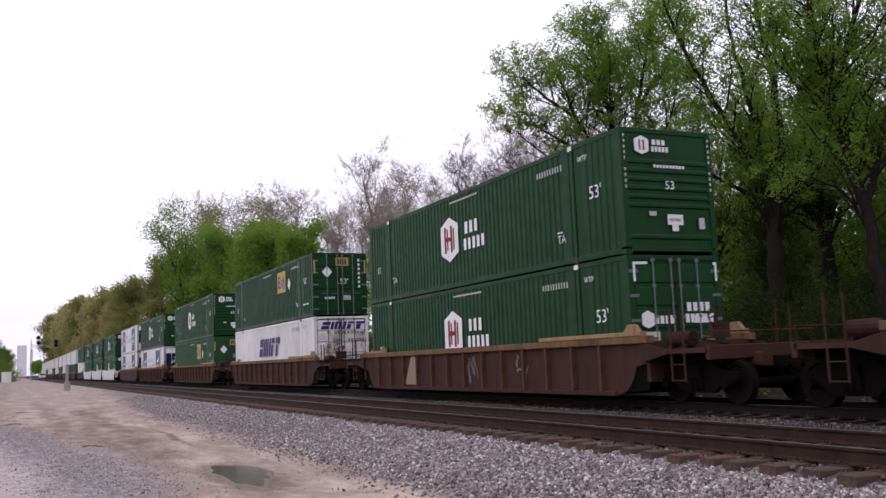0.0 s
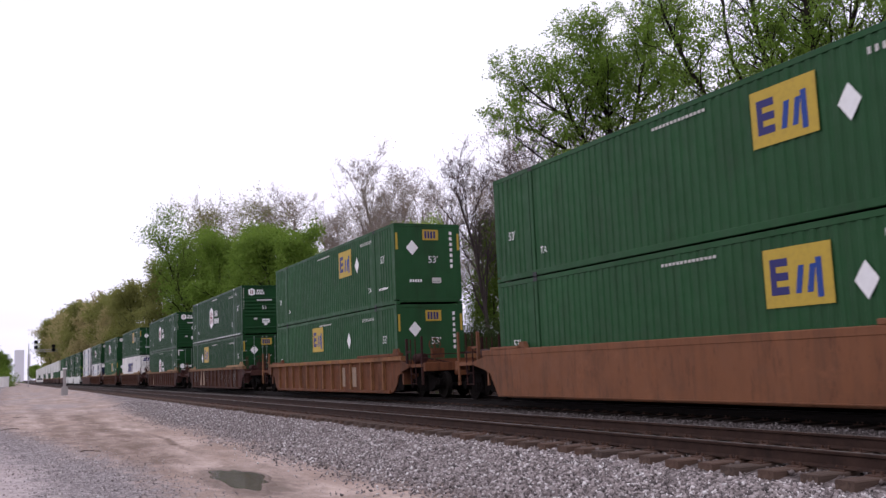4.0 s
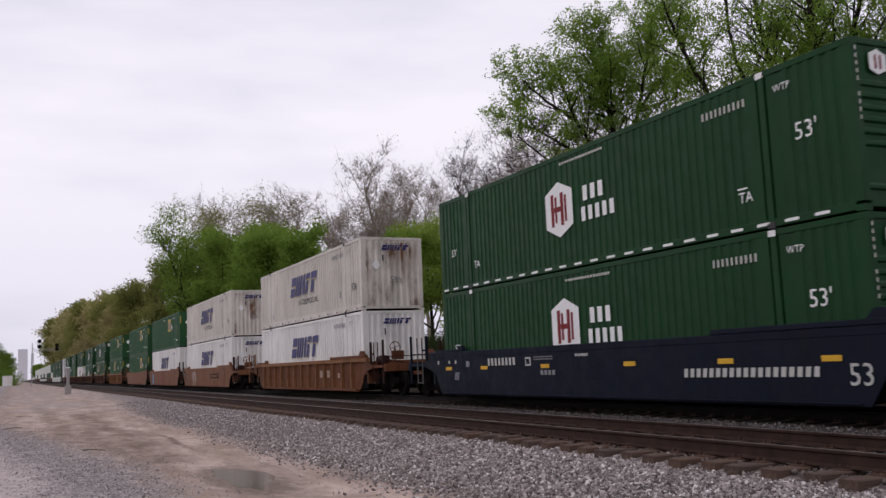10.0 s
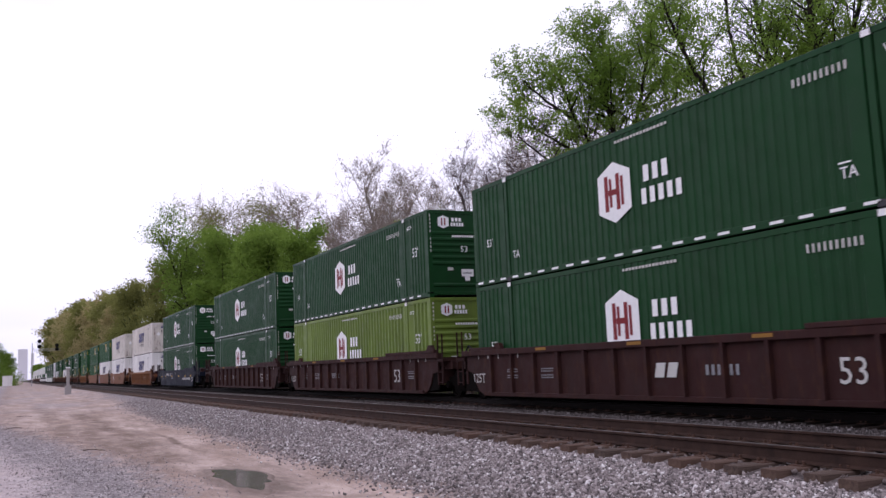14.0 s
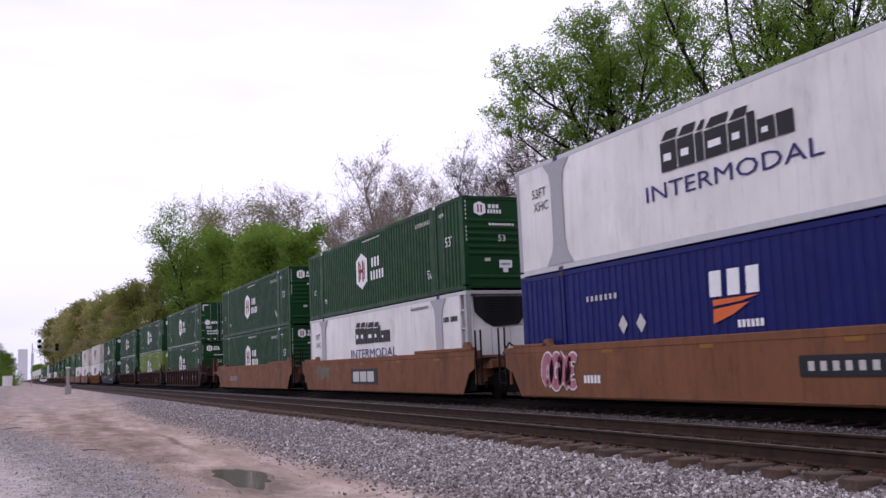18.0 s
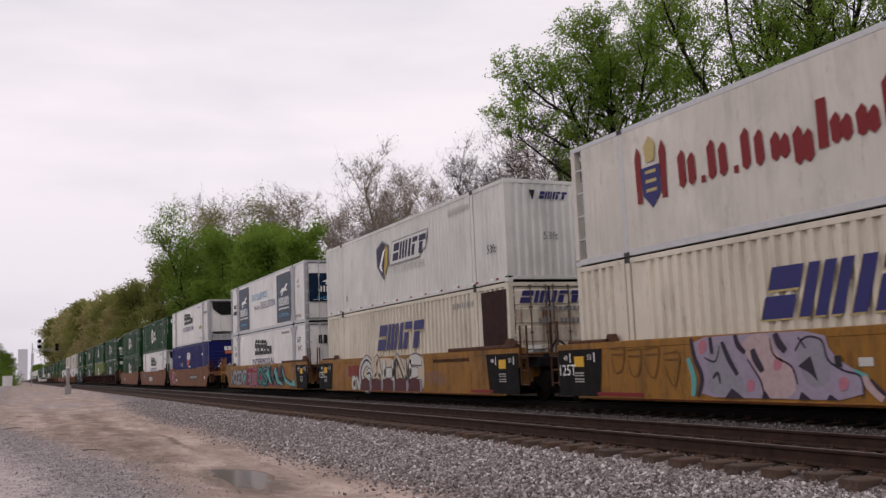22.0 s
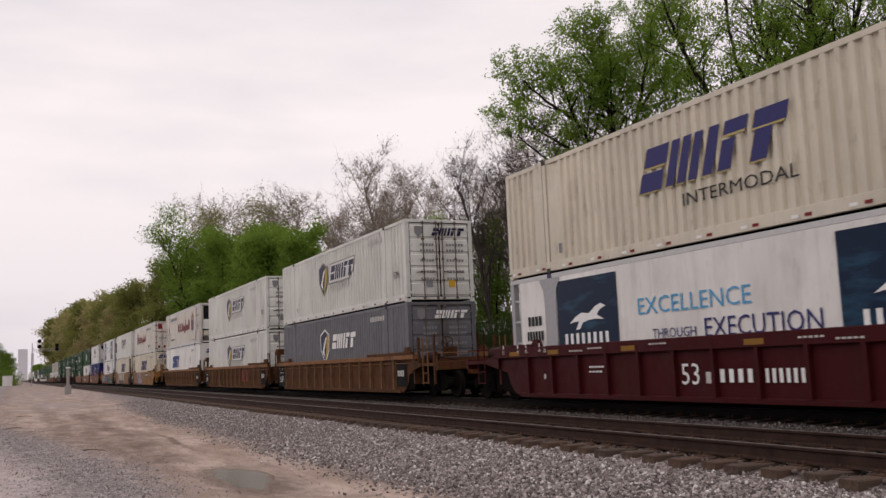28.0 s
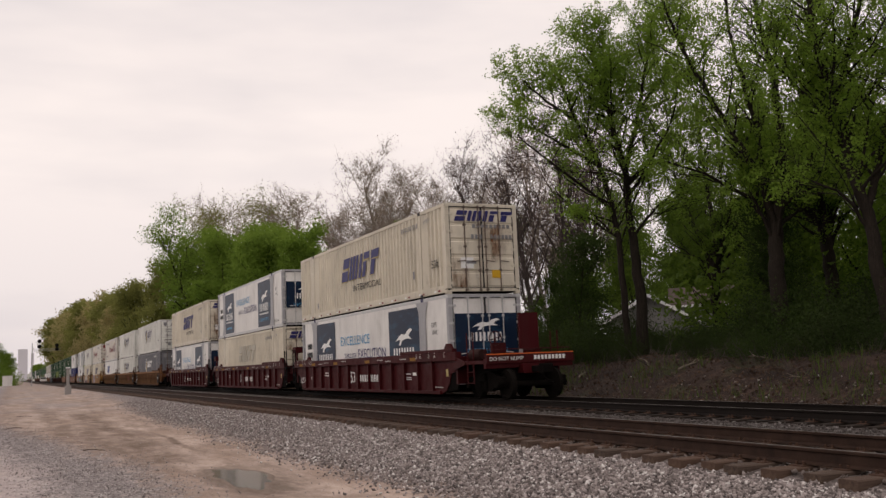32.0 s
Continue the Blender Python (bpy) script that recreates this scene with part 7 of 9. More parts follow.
def make_train():
    for who, y0, style, col, front, rear, upper, lower in CARS:
        tone = next(CAR_WORDS[k] for k, v in PAINTS.items() if v is col)
        far = y0 > 100
        words = "%s %s well car carrying two stacked containers" % (tone, "smooth-sided" if style == "smooth" else "ribbed")
        if col is YELLOW:
            words = "ochre yellow smooth-sided well car covered with graffiti"
        if who == "W":
            words = "maroon ribbed well car at the tail of the train"
        car = well_car(style, col, front, rear, far, words)
        if not far and who[0] != "a":
            car_marks(car, style, who)
        yc = y0 + HY
        RIDERS.append((car, FAR, FAR_Z, yc))
        RIDERS.append((container(lower, True, far, who), FAR, FAR_Z + 0.335, yc))
        RIDERS.append((container(upper, False, far, who), FAR, FAR_Z + 0.335 + CH + 0.012, yc))
        for ob, x, z, y in RIDERS[-3:]:
            ob.matrix_basis = pose(x, y, z)


# ---------------- trees ----------------


def bark():
    n = Nodes("grey_brown_bark", 0.95, 0, 0.2)
    n.base(n.mix(n.step(n.noise(5, 5, 0.7, (6, 6, 0.7)), 0.3, 0.7), (0.011, 0.008, 0.006), (0.036, 0.028, 0.022)))
    n.bump(n.noise(7, 5, 0.7, (8, 8, 0.8)), 0.8, 0.03)
    return n.m


def leaf_material(name, lo, hi, glow=0.45):
    n = Nodes(name, 0.75, 0, 0.12)
    geo = n.add("ShaderNodeNewGeometry")
    tone = n.math("ADD", n.math("MULTIPLY", geo.outputs["Random Per Island"], 0.38), n.step(n.noise(1.1, 4, 0.65, world=True), 0.3, 0.7, 0.0, 0.62))
    n.base(n.mix(tone, lo, hi))
    tr = n.add("ShaderNodeBsdfTranslucent")
    tr.inputs["Color"].default_value = (*shade(hi, 1.1), 1)
    mixer = n.add("ShaderNodeMixShader")
    mixer.inputs[0].default_value = glow
    outn = n.t.nodes["Material Output"]
    n.link(n.b.outputs[0], mixer.inputs[1])
    n.link(tr.outputs[0], mixer.inputs[2])
    n.link(mixer.outputs[0], outn.inputs[0])
    return n.m


BARK = bark()
TWIG_BARK = paint("dark_twig_bark", (0.075, 0.058, 0.054), 0.9, 0.3)
PALE_BARK = paint("pale_twig_bark", (0.31, 0.262, 0.215), 0.9, 0.4)
LEAF = leaf_material("spring_leaves", (0.11, 0.175, 0.026), (0.28, 0.38, 0.07))
LEAF_NEAR = leaf_material("new_green_leaves", (0.06, 0.125, 0.014), (0.215, 0.33, 0.05), 0.5)
# the wood's shade is put into the colour of these three leaves
LEAF_DARK = leaf_material("shade_toned_leaves", (0.038, 0.075, 0.010), (0.115, 0.18, 0.027), 0.45)
LEAF_UNDER = leaf_material("shade_toned_undergrowth", (0.012, 0.024, 0.006), (0.04, 0.06, 0.016), 0.2)
LEAF_SHADE = leaf_material("shade_toned_bush_leaves", (0.016, 0.034, 0.007), (0.05, 0.08, 0.018), 0.25)
LEAF_FRESH = leaf_material("fresh_bright_leaves", (0.07, 0.135, 0.017), (0.20, 0.30, 0.05))
LEAF_BRONZE = leaf_material("bronze_buds", (0.20, 0.175, 0.075), (0.40, 0.34, 0.16))
LEAF_OLIVE = leaf_material("olive_leaves", (0.105, 0.122, 0.03), (0.255, 0.262, 0.08))
LEAF_PURPLE = leaf_material("purple_brown_buds", (0.06, 0.042, 0.045), (0.15, 0.105, 0.10))
LEAF_BUD = leaf_material("reddish_buds", (0.13, 0.10, 0.08), (0.28, 0.21, 0.17))


def branch(rnd, start, way, length, radius, bits, bend, up, tubes, tips, depth, sides):
    pts, radii = [Vector(start)], [radius]
    d = Vector(way).normalized()
    for i in range(bits):
        d = (d + Vector((rnd.gauss(0, bend), rnd.gauss(0, bend), rnd.gauss(0, bend) + up))).normalized()
        pts.append(pts[-1] + d * length / bits)
        radii.append(radius * (1 - 0.72 * (i + 1) / bits))
    tubes.append((pts, radii, sides))
    return pts, radii


def tree_meshes(seed, height, girth, fork, spreadf, leaves, size, clump=0.5, lean=(0, 0), limbs=9, twigs=6, fine=5, upright=0.0):
    """A trunk with limbs, branches and twigs, and a crown of small leaves round the twigs."""
    rnd = random.Random(seed)
    tubes, tips = [], []
    tp, tr = branch(rnd, (0, 0, -0.4), (lean[0], lean[1], 1), height * 0.78, girth, 9, 0.06, 0.03, tubes, tips, 0, 9)
    for i in range(limbs):
        k = fork + (1 - fork) * (i + rnd.random()) / limbs
        j = min(8, int(k * 9))
        a = tp[j].lerp(tp[j + 1], k * 9 - j)
        turn = i * 2.4 + rnd.uniform(-0.5, 0.5)
        tilt = rnd.uniform(0.8, 1.9) * (1.25 - 0.5 * k) * (1 + upright)
        ln = height * spreadf * rnd.uniform(0.75, 1.15) * (1.2 - 0.55 * k)
        lp, lr = branch(rnd, a, (math.cos(turn), math.sin(turn), tilt), ln, max(0.03, tr[j] * 0.55), 6, 0.13 - 0.06 * upright, 0.09, tubes, tips, 1, 6)
        for q in range(twigs):
            m = rnd.uniform(0.3, 1.0) * 5.99
            b = lp[int(m)].lerp(lp[int(m) + 1], m - int(m))
            w = Vector((rnd.gauss(0, 1), rnd.gauss(0, 1), rnd.gauss(0.5 + 1.3 * upright, 0.6)))
            sp, _ = branch(rnd, b, w, ln * rnd.uniform(0.25, 0.5), max(0.014, lr[int(m)] * 0.5), 4, 0.16, 0.05, tubes, tips, 2, 4)
            tips += [(sp[2], 0.8), (sp[3], 1.0), (sp[4], 1.2)]
            for f in range(fine):
                m2 = rnd.uniform(0.2, 1.0) * 3.99
                c = sp[int(m2)].lerp(sp[int(m2) + 1], m2 - int(m2))
                w2 = Vector((rnd.gauss(0, 1), rnd.gauss(0, 1), rnd.gauss(0.35 + upright, 0.7)))
                fp, _ = branch(rnd, c, w2, rnd.uniform(0.5, 1.2) * height / 16, 0.010 + height * 0.0003, 3, 0.2 - 0.1 * upright, 0.03, tubes, tips, 3, 3)
                tips += [(fp[1], 0.7), (fp[2], 0.9), (fp[3], 1.1)]
    s = Shape()
    for pts, radii, sides in tubes:
        s.tube(pts, radii, sides, cap=False)
    trunk = bpy.data.meshes.new("trunk")
    trunk.from_pydata(s.v, [], s.f)
    trunk.polygons.foreach_set("use_smooth", [True] * len(trunk.polygons))
    trunk.materials.append(None)
    crown = leaf_cloud(seed, [t[0] for t in tips], leaves, size, clump) if leaves else None
    return trunk, crown


def grown_tree(seed, stems, subs, fine, per, size, clump, reach=2.6, keep=0.8, thin=None):
    """A tree from a few main stems (radius at the foot, radius at the tip, points), with ascending branches, twigs and
    clumps of leaves at the twigs' ends. thin(p) tells how likely a twig bears leaves at p."""
    rnd = random.Random(seed)
    rs = np.random.RandomState(seed)
    s, spots, clumps = Shape(), [], []

    def grow(start, way, length, radius, bits, bend, up, sides, taper=0.75):
        pts, d = [Vector(start)], Vector(way).normalized()
        for i in range(bits):
            d = (d + Vector((rnd.gauss(0, bend), rnd.gauss(0, bend), rnd.gauss(0, bend) + up))).normalized()
            pts.append(pts[-1] + d * length / bits)
        radii = [radius * (1 - taper * i / bits) for i in range(bits + 1)]
        s.tube(pts, radii, sides, cap=False)
        return pts, radii

    for r0, r1, pts in stems:
        pts = [Vector(p) for p in pts]
        fine_pts = []
        for i in range(len(pts) - 1):
            p0, p1, p2, p3 = pts[max(0, i - 1)], pts[i], pts[i + 1], pts[min(len(pts) - 1, i + 2)]
            for t in (0, 0.25, 0.5, 0.75):
                q = 0.5 * ((2 * p1) + (p2 - p0) * t + (2 * p0 - 5 * p1 + 4 * p2 - p3) * t * t + (3 * p1 - p0 - 3 * p2 + p3) * t ** 3)
                w = 0.0 if i == 0 and t == 0 else 0.035
                fine_pts.append(q + Vector((rnd.gauss(0, w), rnd.gauss(0, w), 0)))
        fine_pts.append(pts[-1])
        n = len(fine_pts) - 1
        radii = [r0 + (r1 - r0) * (i / n) ** 0.8 for i in range(n + 1)]
        s.tube(fine_pts, radii, 9 if r0 > 0.12 else 6, cap=False)
        length = sum((b - a).length for a, b in zip(fine_pts, fine_pts[1:]))
        count = max(4, int(subs * length))
        foot = 0.45 if r0 > 0.17 else 0.12
        for q in range(count):
            m = (foot + (1 - foot) * (q + rnd.random()) / count) * (n - 0.01)
            i = int(m)
            if fine_pts[i].z < 3.2:
                continue
            b = fine_pts[i].lerp(fine_pts[i + 1], m - i)
            along = (fine_pts[i + 1] - fine_pts[i]).normalized()
            turn = q * 2.4 + rnd.uniform(-0.6, 0.6)
            out = Vector((math.cos(turn), math.sin(turn), rnd.uniform(-0.1, 0.5)))
            ln = reach * rnd.uniform(0.45, 1.1) * (1.1 - 0.45 * m / n)
            sp, _ = grow(b, along * rnd.uniform(0.5, 1.0) + out, ln, max(0.014, radii[i] * 0.42), 6, 0.13, 0.04, 4)
            for f in range(fine):
                m2 = (0.25 + 0.75 * (f + rnd.random()) / fine) * 5.99
                c = sp[int(m2)].lerp(sp[int(m2) + 1], m2 - int(m2))
                w2 = (sp[-1] - sp[0]).normalized() * 0.7 + Vector((rnd.gauss(0, 0.7), rnd.gauss(0, 0.7), rnd.gauss(0.25, 0.5)))
                fp, _ = grow(c, w2, rnd.uniform(0.35, 0.95), 0.009, 3, 0.2, 0.03, 3, 0.6)
                if rnd.random() < keep * (thin(fp[-1]) if thin else 1.0):
                    spots += [fp[2], fp[3]]
                    clumps += [rnd.uniform(0.4, 1.5)] * 2
    trunk = bpy.data.meshes.new("trunk")
    trunk.from_pydata(s.v, [], s.f)
    trunk.polygons.foreach_set("use_smooth", [True] * len(trunk.polygons))
    trunk.materials.append(None)
    many = []
    for p, k in zip(spots, clumps):
        many += [p] * max(2, int(per * k))
    return trunk, leaf_cloud(seed, many, len(many), size, clump, 4, True)


def leaf_cloud(seed, centres, count, size, clump, corners=3, each=False):
    rs = np.random.RandomState(seed)
    c = np.array([tuple(p) for p in centres])
    pick = (c if each else c[rs.randint(0, len(c), count)]) + rs.normal(0, clump, (count, 3)) * (1, 1, 0.8)
    u = rs.normal(0, 1, (count, 3))
    u /= np.linalg.norm(u, axis=1)[:, None]
    w = np.cross(u, rs.normal(0, 1, (count, 3)))
    w /= np.linalg.norm(w, axis=1)[:, None]
    k = size * rs.uniform(0.6, 1.4, (count, 1))
    u, w = u * k, w * k * 0.62
    if corners == 4:
        v = np.stack([pick - u, pick + w * 0.9, pick + u, pick - w * 0.9], 1).reshape(-1, 3)
    else:
        v = np.stack([pick - u, pick + u * 0.5 + w, pick + u * 0.9 - w * 0.8], 1).reshape(-1, 3)
    me = bpy.data.meshes.new("crown")
    me.vertices.add(len(v))
    me.vertices.foreach_set("co", v.ravel())
    me.loops.add(len(v))
    me.loops.foreach_set("vertex_index", np.arange(len(v), dtype=np.int32))
    me.polygons.add(count)
    me.polygons.foreach_set("loop_start", np.arange(0, len(v), corners, dtype=np.int32))
    me.update(calc_edges=True)
    me.materials.append(None)
    return me


def plant(name, meshes, at, leaf, label, cat, group, turn=0, k=1.0, wood=None):
    root = new(name)
    root.matrix_basis = pose(*at, 0, 0, turn) @ Matrix.Scale(k, 4)
    tagged(root, label, cat, group)
    if meshes[0]:
        part("trunk", meshes[0], wood or BARK, root)
    if meshes[1]:
        part("crown", meshes[1], leaf, root)
    return root


def bush_meshes(seed, h, leaves, size):
    rnd = random.Random(seed)
    tubes, tips = [], []
    for i in range(14):
        a = rnd.uniform(0, math.tau)
        p, r = branch(rnd, (rnd.gauss(0, 0.4), rnd.gauss(0, 0.4), -0.2), (math.cos(a) * 0.8, math.sin(a) * 0.8, 1), h * rnd.uniform(0.6, 1.1), 0.03, 5, 0.2, 0.02, tubes, tips, 0, 4)
        tips += [(q, 1) for q in p[1:]]
    s = Shape()
    for pts, radii, sides in tubes:
        s.tube(pts, radii, sides, cap=False)
    stems = bpy.data.meshes.new("stems")
    stems.from_pydata(s.v, [], s.f)
    stems.materials.append(None)
    return stems, leaf_cloud(seed, [t[0] for t in tips], leaves, size, h * 0.2)


def bearing(x, y):
    return math.degrees(math.atan2(x, y))


def make_woods():
    rnd = random.Random(11)
    # main stems: radius at the foot and at the tip, then across, away, up
    twin = [(0.26, 0.05, ((0.0, 0, -0.5), (0.05, 0, 1.8), (-0.05, 0, 3.6), (-0.2, 0.1, 5.4), (-0.25, 0.1, 7.2), (-0.7, 0.2, 9.4), (-1.1, 0.3, 11.3), (-1.4, 0.3, 13.0))),
            (0.16, 0.04, ((-0.5, -0.1, -0.5), (-0.6, -0.2, 2.4), (-0.75, -0.2, 5.3), (-1.3, -0.4, 7.6), (-1.9, -0.5, 9.2), (-2.6, -0.6, 11.0))),
            (0.11, 0.03, ((-0.25, 0.1, 7.2), (0.4, 0.6, 9.7), (1.0, 0.9, 12.2), (1.2, 1.0, 13.4))),
            (0.09, 0.02, ((-1.2, -0.3, 7.4), (-2.8, -0.5, 8.5), (-4.2, -0.7, 9.4))),
            (0.08, 0.02, ((-0.75, -0.2, 5.6), (-2.6, -1.2, 7.2), (-4.2, -1.8, 8.6))),
            (0.09, 0.02, ((-0.2, 0.1, 6.6), (1.1, 0.6, 8.1), (2.3, 1.0, 9.0))),
            (0.08, 0.02, ((-1.9, -0.5, 9.2), (-3.1, -0.9, 10.1), (-3.9, -1.2, 10.9))),
            (0.08, 0.02, ((-0.7, 0.2, 9.4), (-0.2, 1.8, 11.0), (0.2, 2.6, 12.6))),
            (0.08, 0.02, ((0.4, 0.6, 9.7), (1.5, 0.4, 11.0), (2.4, 0.2, 12.6))),
            (0.07, 0.02, ((-0.2, 0.1, 6.2), (0.8, -0.9, 7.4), (1.6, -1.4, 8.8), (2.0, -1.6, 10.4))),
            (0.07, 0.02, ((-0.1, 0.1, 4.6), (0.9, 0.8, 5.8), (1.9, 1.2, 6.6))),
            (0.06, 0.02, ((-0.7, -0.2, 4.6), (-1.9, 0.4, 5.6), (-3.0, 0.6, 6.6)))]
    forked = [(0.31, 0.20, ((0, 0, -0.5), (0.02, 0, 1.6), (0.0, 0, 3.0), (0.15, 0, 4.3), (0.4, 0, 5.2))),
              (0.15, 0.04, ((0.1, 0, 3.5), (-0.2, -0.3, 5.4), (-1.0, -0.6, 7.1), (-1.8, -0.8, 8.8), (-2.5, -1.0, 10.5), (-3.0, -1.0, 12.2))),
              (0.13, 0.04, ((0.1, 0.1, 4.0), (0.0, 0.4, 5.4), (-0.2, 0.7, 6.9), (-0.5, 1.0, 8.9), (-0.9, 1.2, 11.2), (-1.0, 1.2, 13.0))),
              (0.18, 0.05, ((0.4, 0, 5.0), (0.5, 0, 6.8), (0.4, -0.2, 9.2), (0.1, -0.3, 10.8), (0.0, -0.3, 13.6))),
              (0.12, 0.03, ((0.4, 0, 4.7), (1.4, 0.2, 6.2), (2.1, 0.3, 7.4), (2.6, 0.4, 9.0))),
              (0.08, 0.02, ((-0.1, 0, 4.6), (-1.6, -0.8, 5.6), (-3.1, -1.2, 6.3))),
              (0.08, 0.02, ((0.2, 0, 4.5), (0.8, 1.6, 6.0), (1.2, 2.8, 7.2)))]
    leaner = [(0.27, 0.06, ((0.05, 0, -0.5), (0.0, 0, 0.9), (-0.1, 0, 2.2), (-0.2, 0, 3.5), (-0.5, 0, 5.0), (-0.75, 0, 6.9), (-1.05, 0, 8.4), (-1.3, 0, 10.2), (-1.4, 0, 12.6))),
              (0.09, 0.02, ((-0.6, 0, 5.7), (-1.1, -0.3, 6.7), (-2.0, -0.7, 7.9), (-2.6, -0.8, 9.0))),
              (0.12, 0.03, ((-0.8, 0, 7.2), (-0.3, 0.3, 8.9), (0.3, 0.5, 10.9), (0.6, 0.6, 12.6))),
              (0.07, 0.02, ((-0.15, 0, 3.1), (-0.8, -0.4, 4.3), (-1.6, -0.8, 4.8))),
              (0.13, 0.03, ((-0.3, 0, 3.9), (0.4, 0.4, 6.2), (0.9, 0.6, 8.6), (1.1, 0.7, 11.0)))]

    def gappy(p):
        """Leaves grow thin low on the weather side of the crown."""
        k = 0.57 + 1.0 * noise.noise((p.x * 0.45, p.y * 0.45, p.z * 0.45))
        if p.x < 0.5 and p.z < 8.8:
            k -= 0.36
        if p.z > 10.2:
            k += 0.35
        return max(0.08, min(1.0, k + 0.1))

    def patchy(p):
        k = 0.58 + 1.2 * noise.noise((p.x * 0.4 + 9, p.y * 0.4, p.z * 0.4))
        if p.z > 9.0:
            k -= 0.08
        return max(0.05, min(1.0, k))
    big = [grown_tree(1, twin, 4.0, 12, 22, 0.046, 0.125, 2.4, 0.95, gappy),
           grown_tree(2, forked, 3.6, 11, 20, 0.047, 0.13, 2.3, 0.95, patchy),
           grown_tree(3, leaner, 4.2, 11, 20, 0.047, 0.13, 2.4, 0.95, patchy)]
    
    airy = [tree_meshes(s, 20, 0.26, 0.3, 0.30, 12000, 0.12, 0.45, limbs=13, twigs=8, fine=3) for s in (71, 72)]
    budding = [tree_meshes(s, 20, 0.24, 0.28, 0.32, 4200, 0.10, 0.4, limbs=14, twigs=9, fine=5, upright=0.3) for s in (81, 82)]
    mid = [tree_meshes(s, 20, 0.3, 0.22, 0.30, 18000, 0.18, 0.65, limbs=14, twigs=6, fine=1) for s in (21, 22)]
    back = [tree_meshes(s, 14, 0.14, 0.08, 0.30, 13000, 0.105, 0.55, limbs=14, twigs=5, fine=0) for s in (61, 62)]
    bare = [tree_meshes(s, 20, 0.22, 0.2, 0.30, 4200, 0.06, 0.22, limbs=15, twigs=10, fine=8, upright=0.5) for s in (31, 32)]
    far = [tree_meshes(s, 20, 0.3, 0.12, 0.32, 9500, 0.28, 0.8, limbs=14, twigs=5, fine=0) for s in (51, 52)]
    bush = [bush_meshes(s, 2.6, 7000, 0.055) for s in (41, 42)]
    low = [bush_meshes(s, 2.6, 3400, 0.095) for s in (43, 44)]

    def z(x, y):
        return ground_z(x, y) - 0.05
    # the near trees behind the bank
    near = ((21.92, 29.19, 0, -36.9, 1.0, LEAF_NEAR), (22.57, 22.69, 1, -44.8, 1.0, LEAF_NEAR), (21.97, 18.15, 2, -50.4, 1.0, LEAF_NEAR), (27.5, 25.0, 1, 130, 0.95, LEAF_NEAR), (29.5, 30.5, 2, 200, 0.92, LEAF_NEAR),
            (33, 37.5, 1, 250, 0.9, LEAF_DARK), (24.0, 14.2, 1, 60, 1.0, LEAF_NEAR))
    for x, y, i, turn, k, leaf in near:
        plant("tree", big[i], (x, y, z(x, y)), leaf, "tall broadleaf tree in thin spring leaf behind the bank", "tree", "trees beside the line", turn, k)
    # the wood behind them, leafy down to the ground
    for i in range(36):
        y = 6 + i * 2.0
        x = 29 + 10 * ((i * 7) % 5) / 5 + rnd.uniform(0, 4) + max(0, y - 40) * 0.2
        more = 1.0
        if 36 < bearing(x, y) < 43.5 and math.hypot(x, y) < 70:
            x, y, more = x * 1.75, y * 1.75, 0.8 if bearing(x, y) < 38.5 else 1.5
        elif 28 < bearing(x, y) < 36:
            more = 0.4
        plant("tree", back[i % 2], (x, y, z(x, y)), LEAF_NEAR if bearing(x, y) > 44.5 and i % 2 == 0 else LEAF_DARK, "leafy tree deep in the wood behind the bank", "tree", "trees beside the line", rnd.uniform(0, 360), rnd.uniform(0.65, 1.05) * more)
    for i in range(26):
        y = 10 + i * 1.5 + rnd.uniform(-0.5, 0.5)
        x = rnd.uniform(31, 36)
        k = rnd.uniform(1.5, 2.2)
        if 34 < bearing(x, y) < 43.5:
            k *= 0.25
        plant("bush", low[i % 2], (x, y, z(x, y)), LEAF_DARK, "leafy thicket deep in the wood, shade in its leaf colour", "bush", "undergrowth", rnd.uniform(0, 360), k)
    # slim understorey trees among the trunks
    for i in range(11):
        y = 13 + i * 2.8 + rnd.uniform(-0.6, 0.6)
        x = rnd.uniform(23.2, 27.5)
        k = rnd.uniform(0.38, 0.55)
        if 35.5 < bearing(x, y) < 43.5:
            continue
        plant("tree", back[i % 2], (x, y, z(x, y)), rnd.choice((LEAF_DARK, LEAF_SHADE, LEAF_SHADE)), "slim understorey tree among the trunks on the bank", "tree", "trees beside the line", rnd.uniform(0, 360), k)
    # the dense green group
    for x, y, i, turn, k, leaf in ((26, 88, 0, 0, 0.76, LEAF_FRESH), (26, 98, 1, 310, 0.84, LEAF_FRESH), (26, 106, 1, 40, 0.92, LEAF_FRESH), (25, 118, 0, 90, 0.98, LEAF_FRESH), (26, 134, 1, 150, 1.0, LEAF_FRESH), (21, 152, 0, 220, 0.95, LEAF_OLIVE),
                                   (20, 168, 1, 300, 0.92, LEAF_OLIVE), (19.5, 184, 0, 20, 0.9, LEAF_OLIVE), (28, 70, 1, 77, 0.6, LEAF_FRESH), (27, 60, 0, 10, 0.55, LEAF), (19.5, 198, 1, 60, 0.9, LEAF_BRONZE),
                                   (53, 63, 0, 30, 0.7, LEAF_DARK), (58, 62, 1, 130, 0.7, LEAF_DARK), (50, 69, 1, 80, 0.62, LEAF_NEAR), (62, 60, 0, 200, 0.75, LEAF_DARK), (47, 74, 0, 300, 0.55, LEAF_DARK), (66, 66, 1, 20, 0.8, LEAF_DARK)):
        plant("tree", mid[i], (x, y, z(x, y)), leaf, "leafy green tree in the row along the track", "tree", "trees beside the line", turn, k)
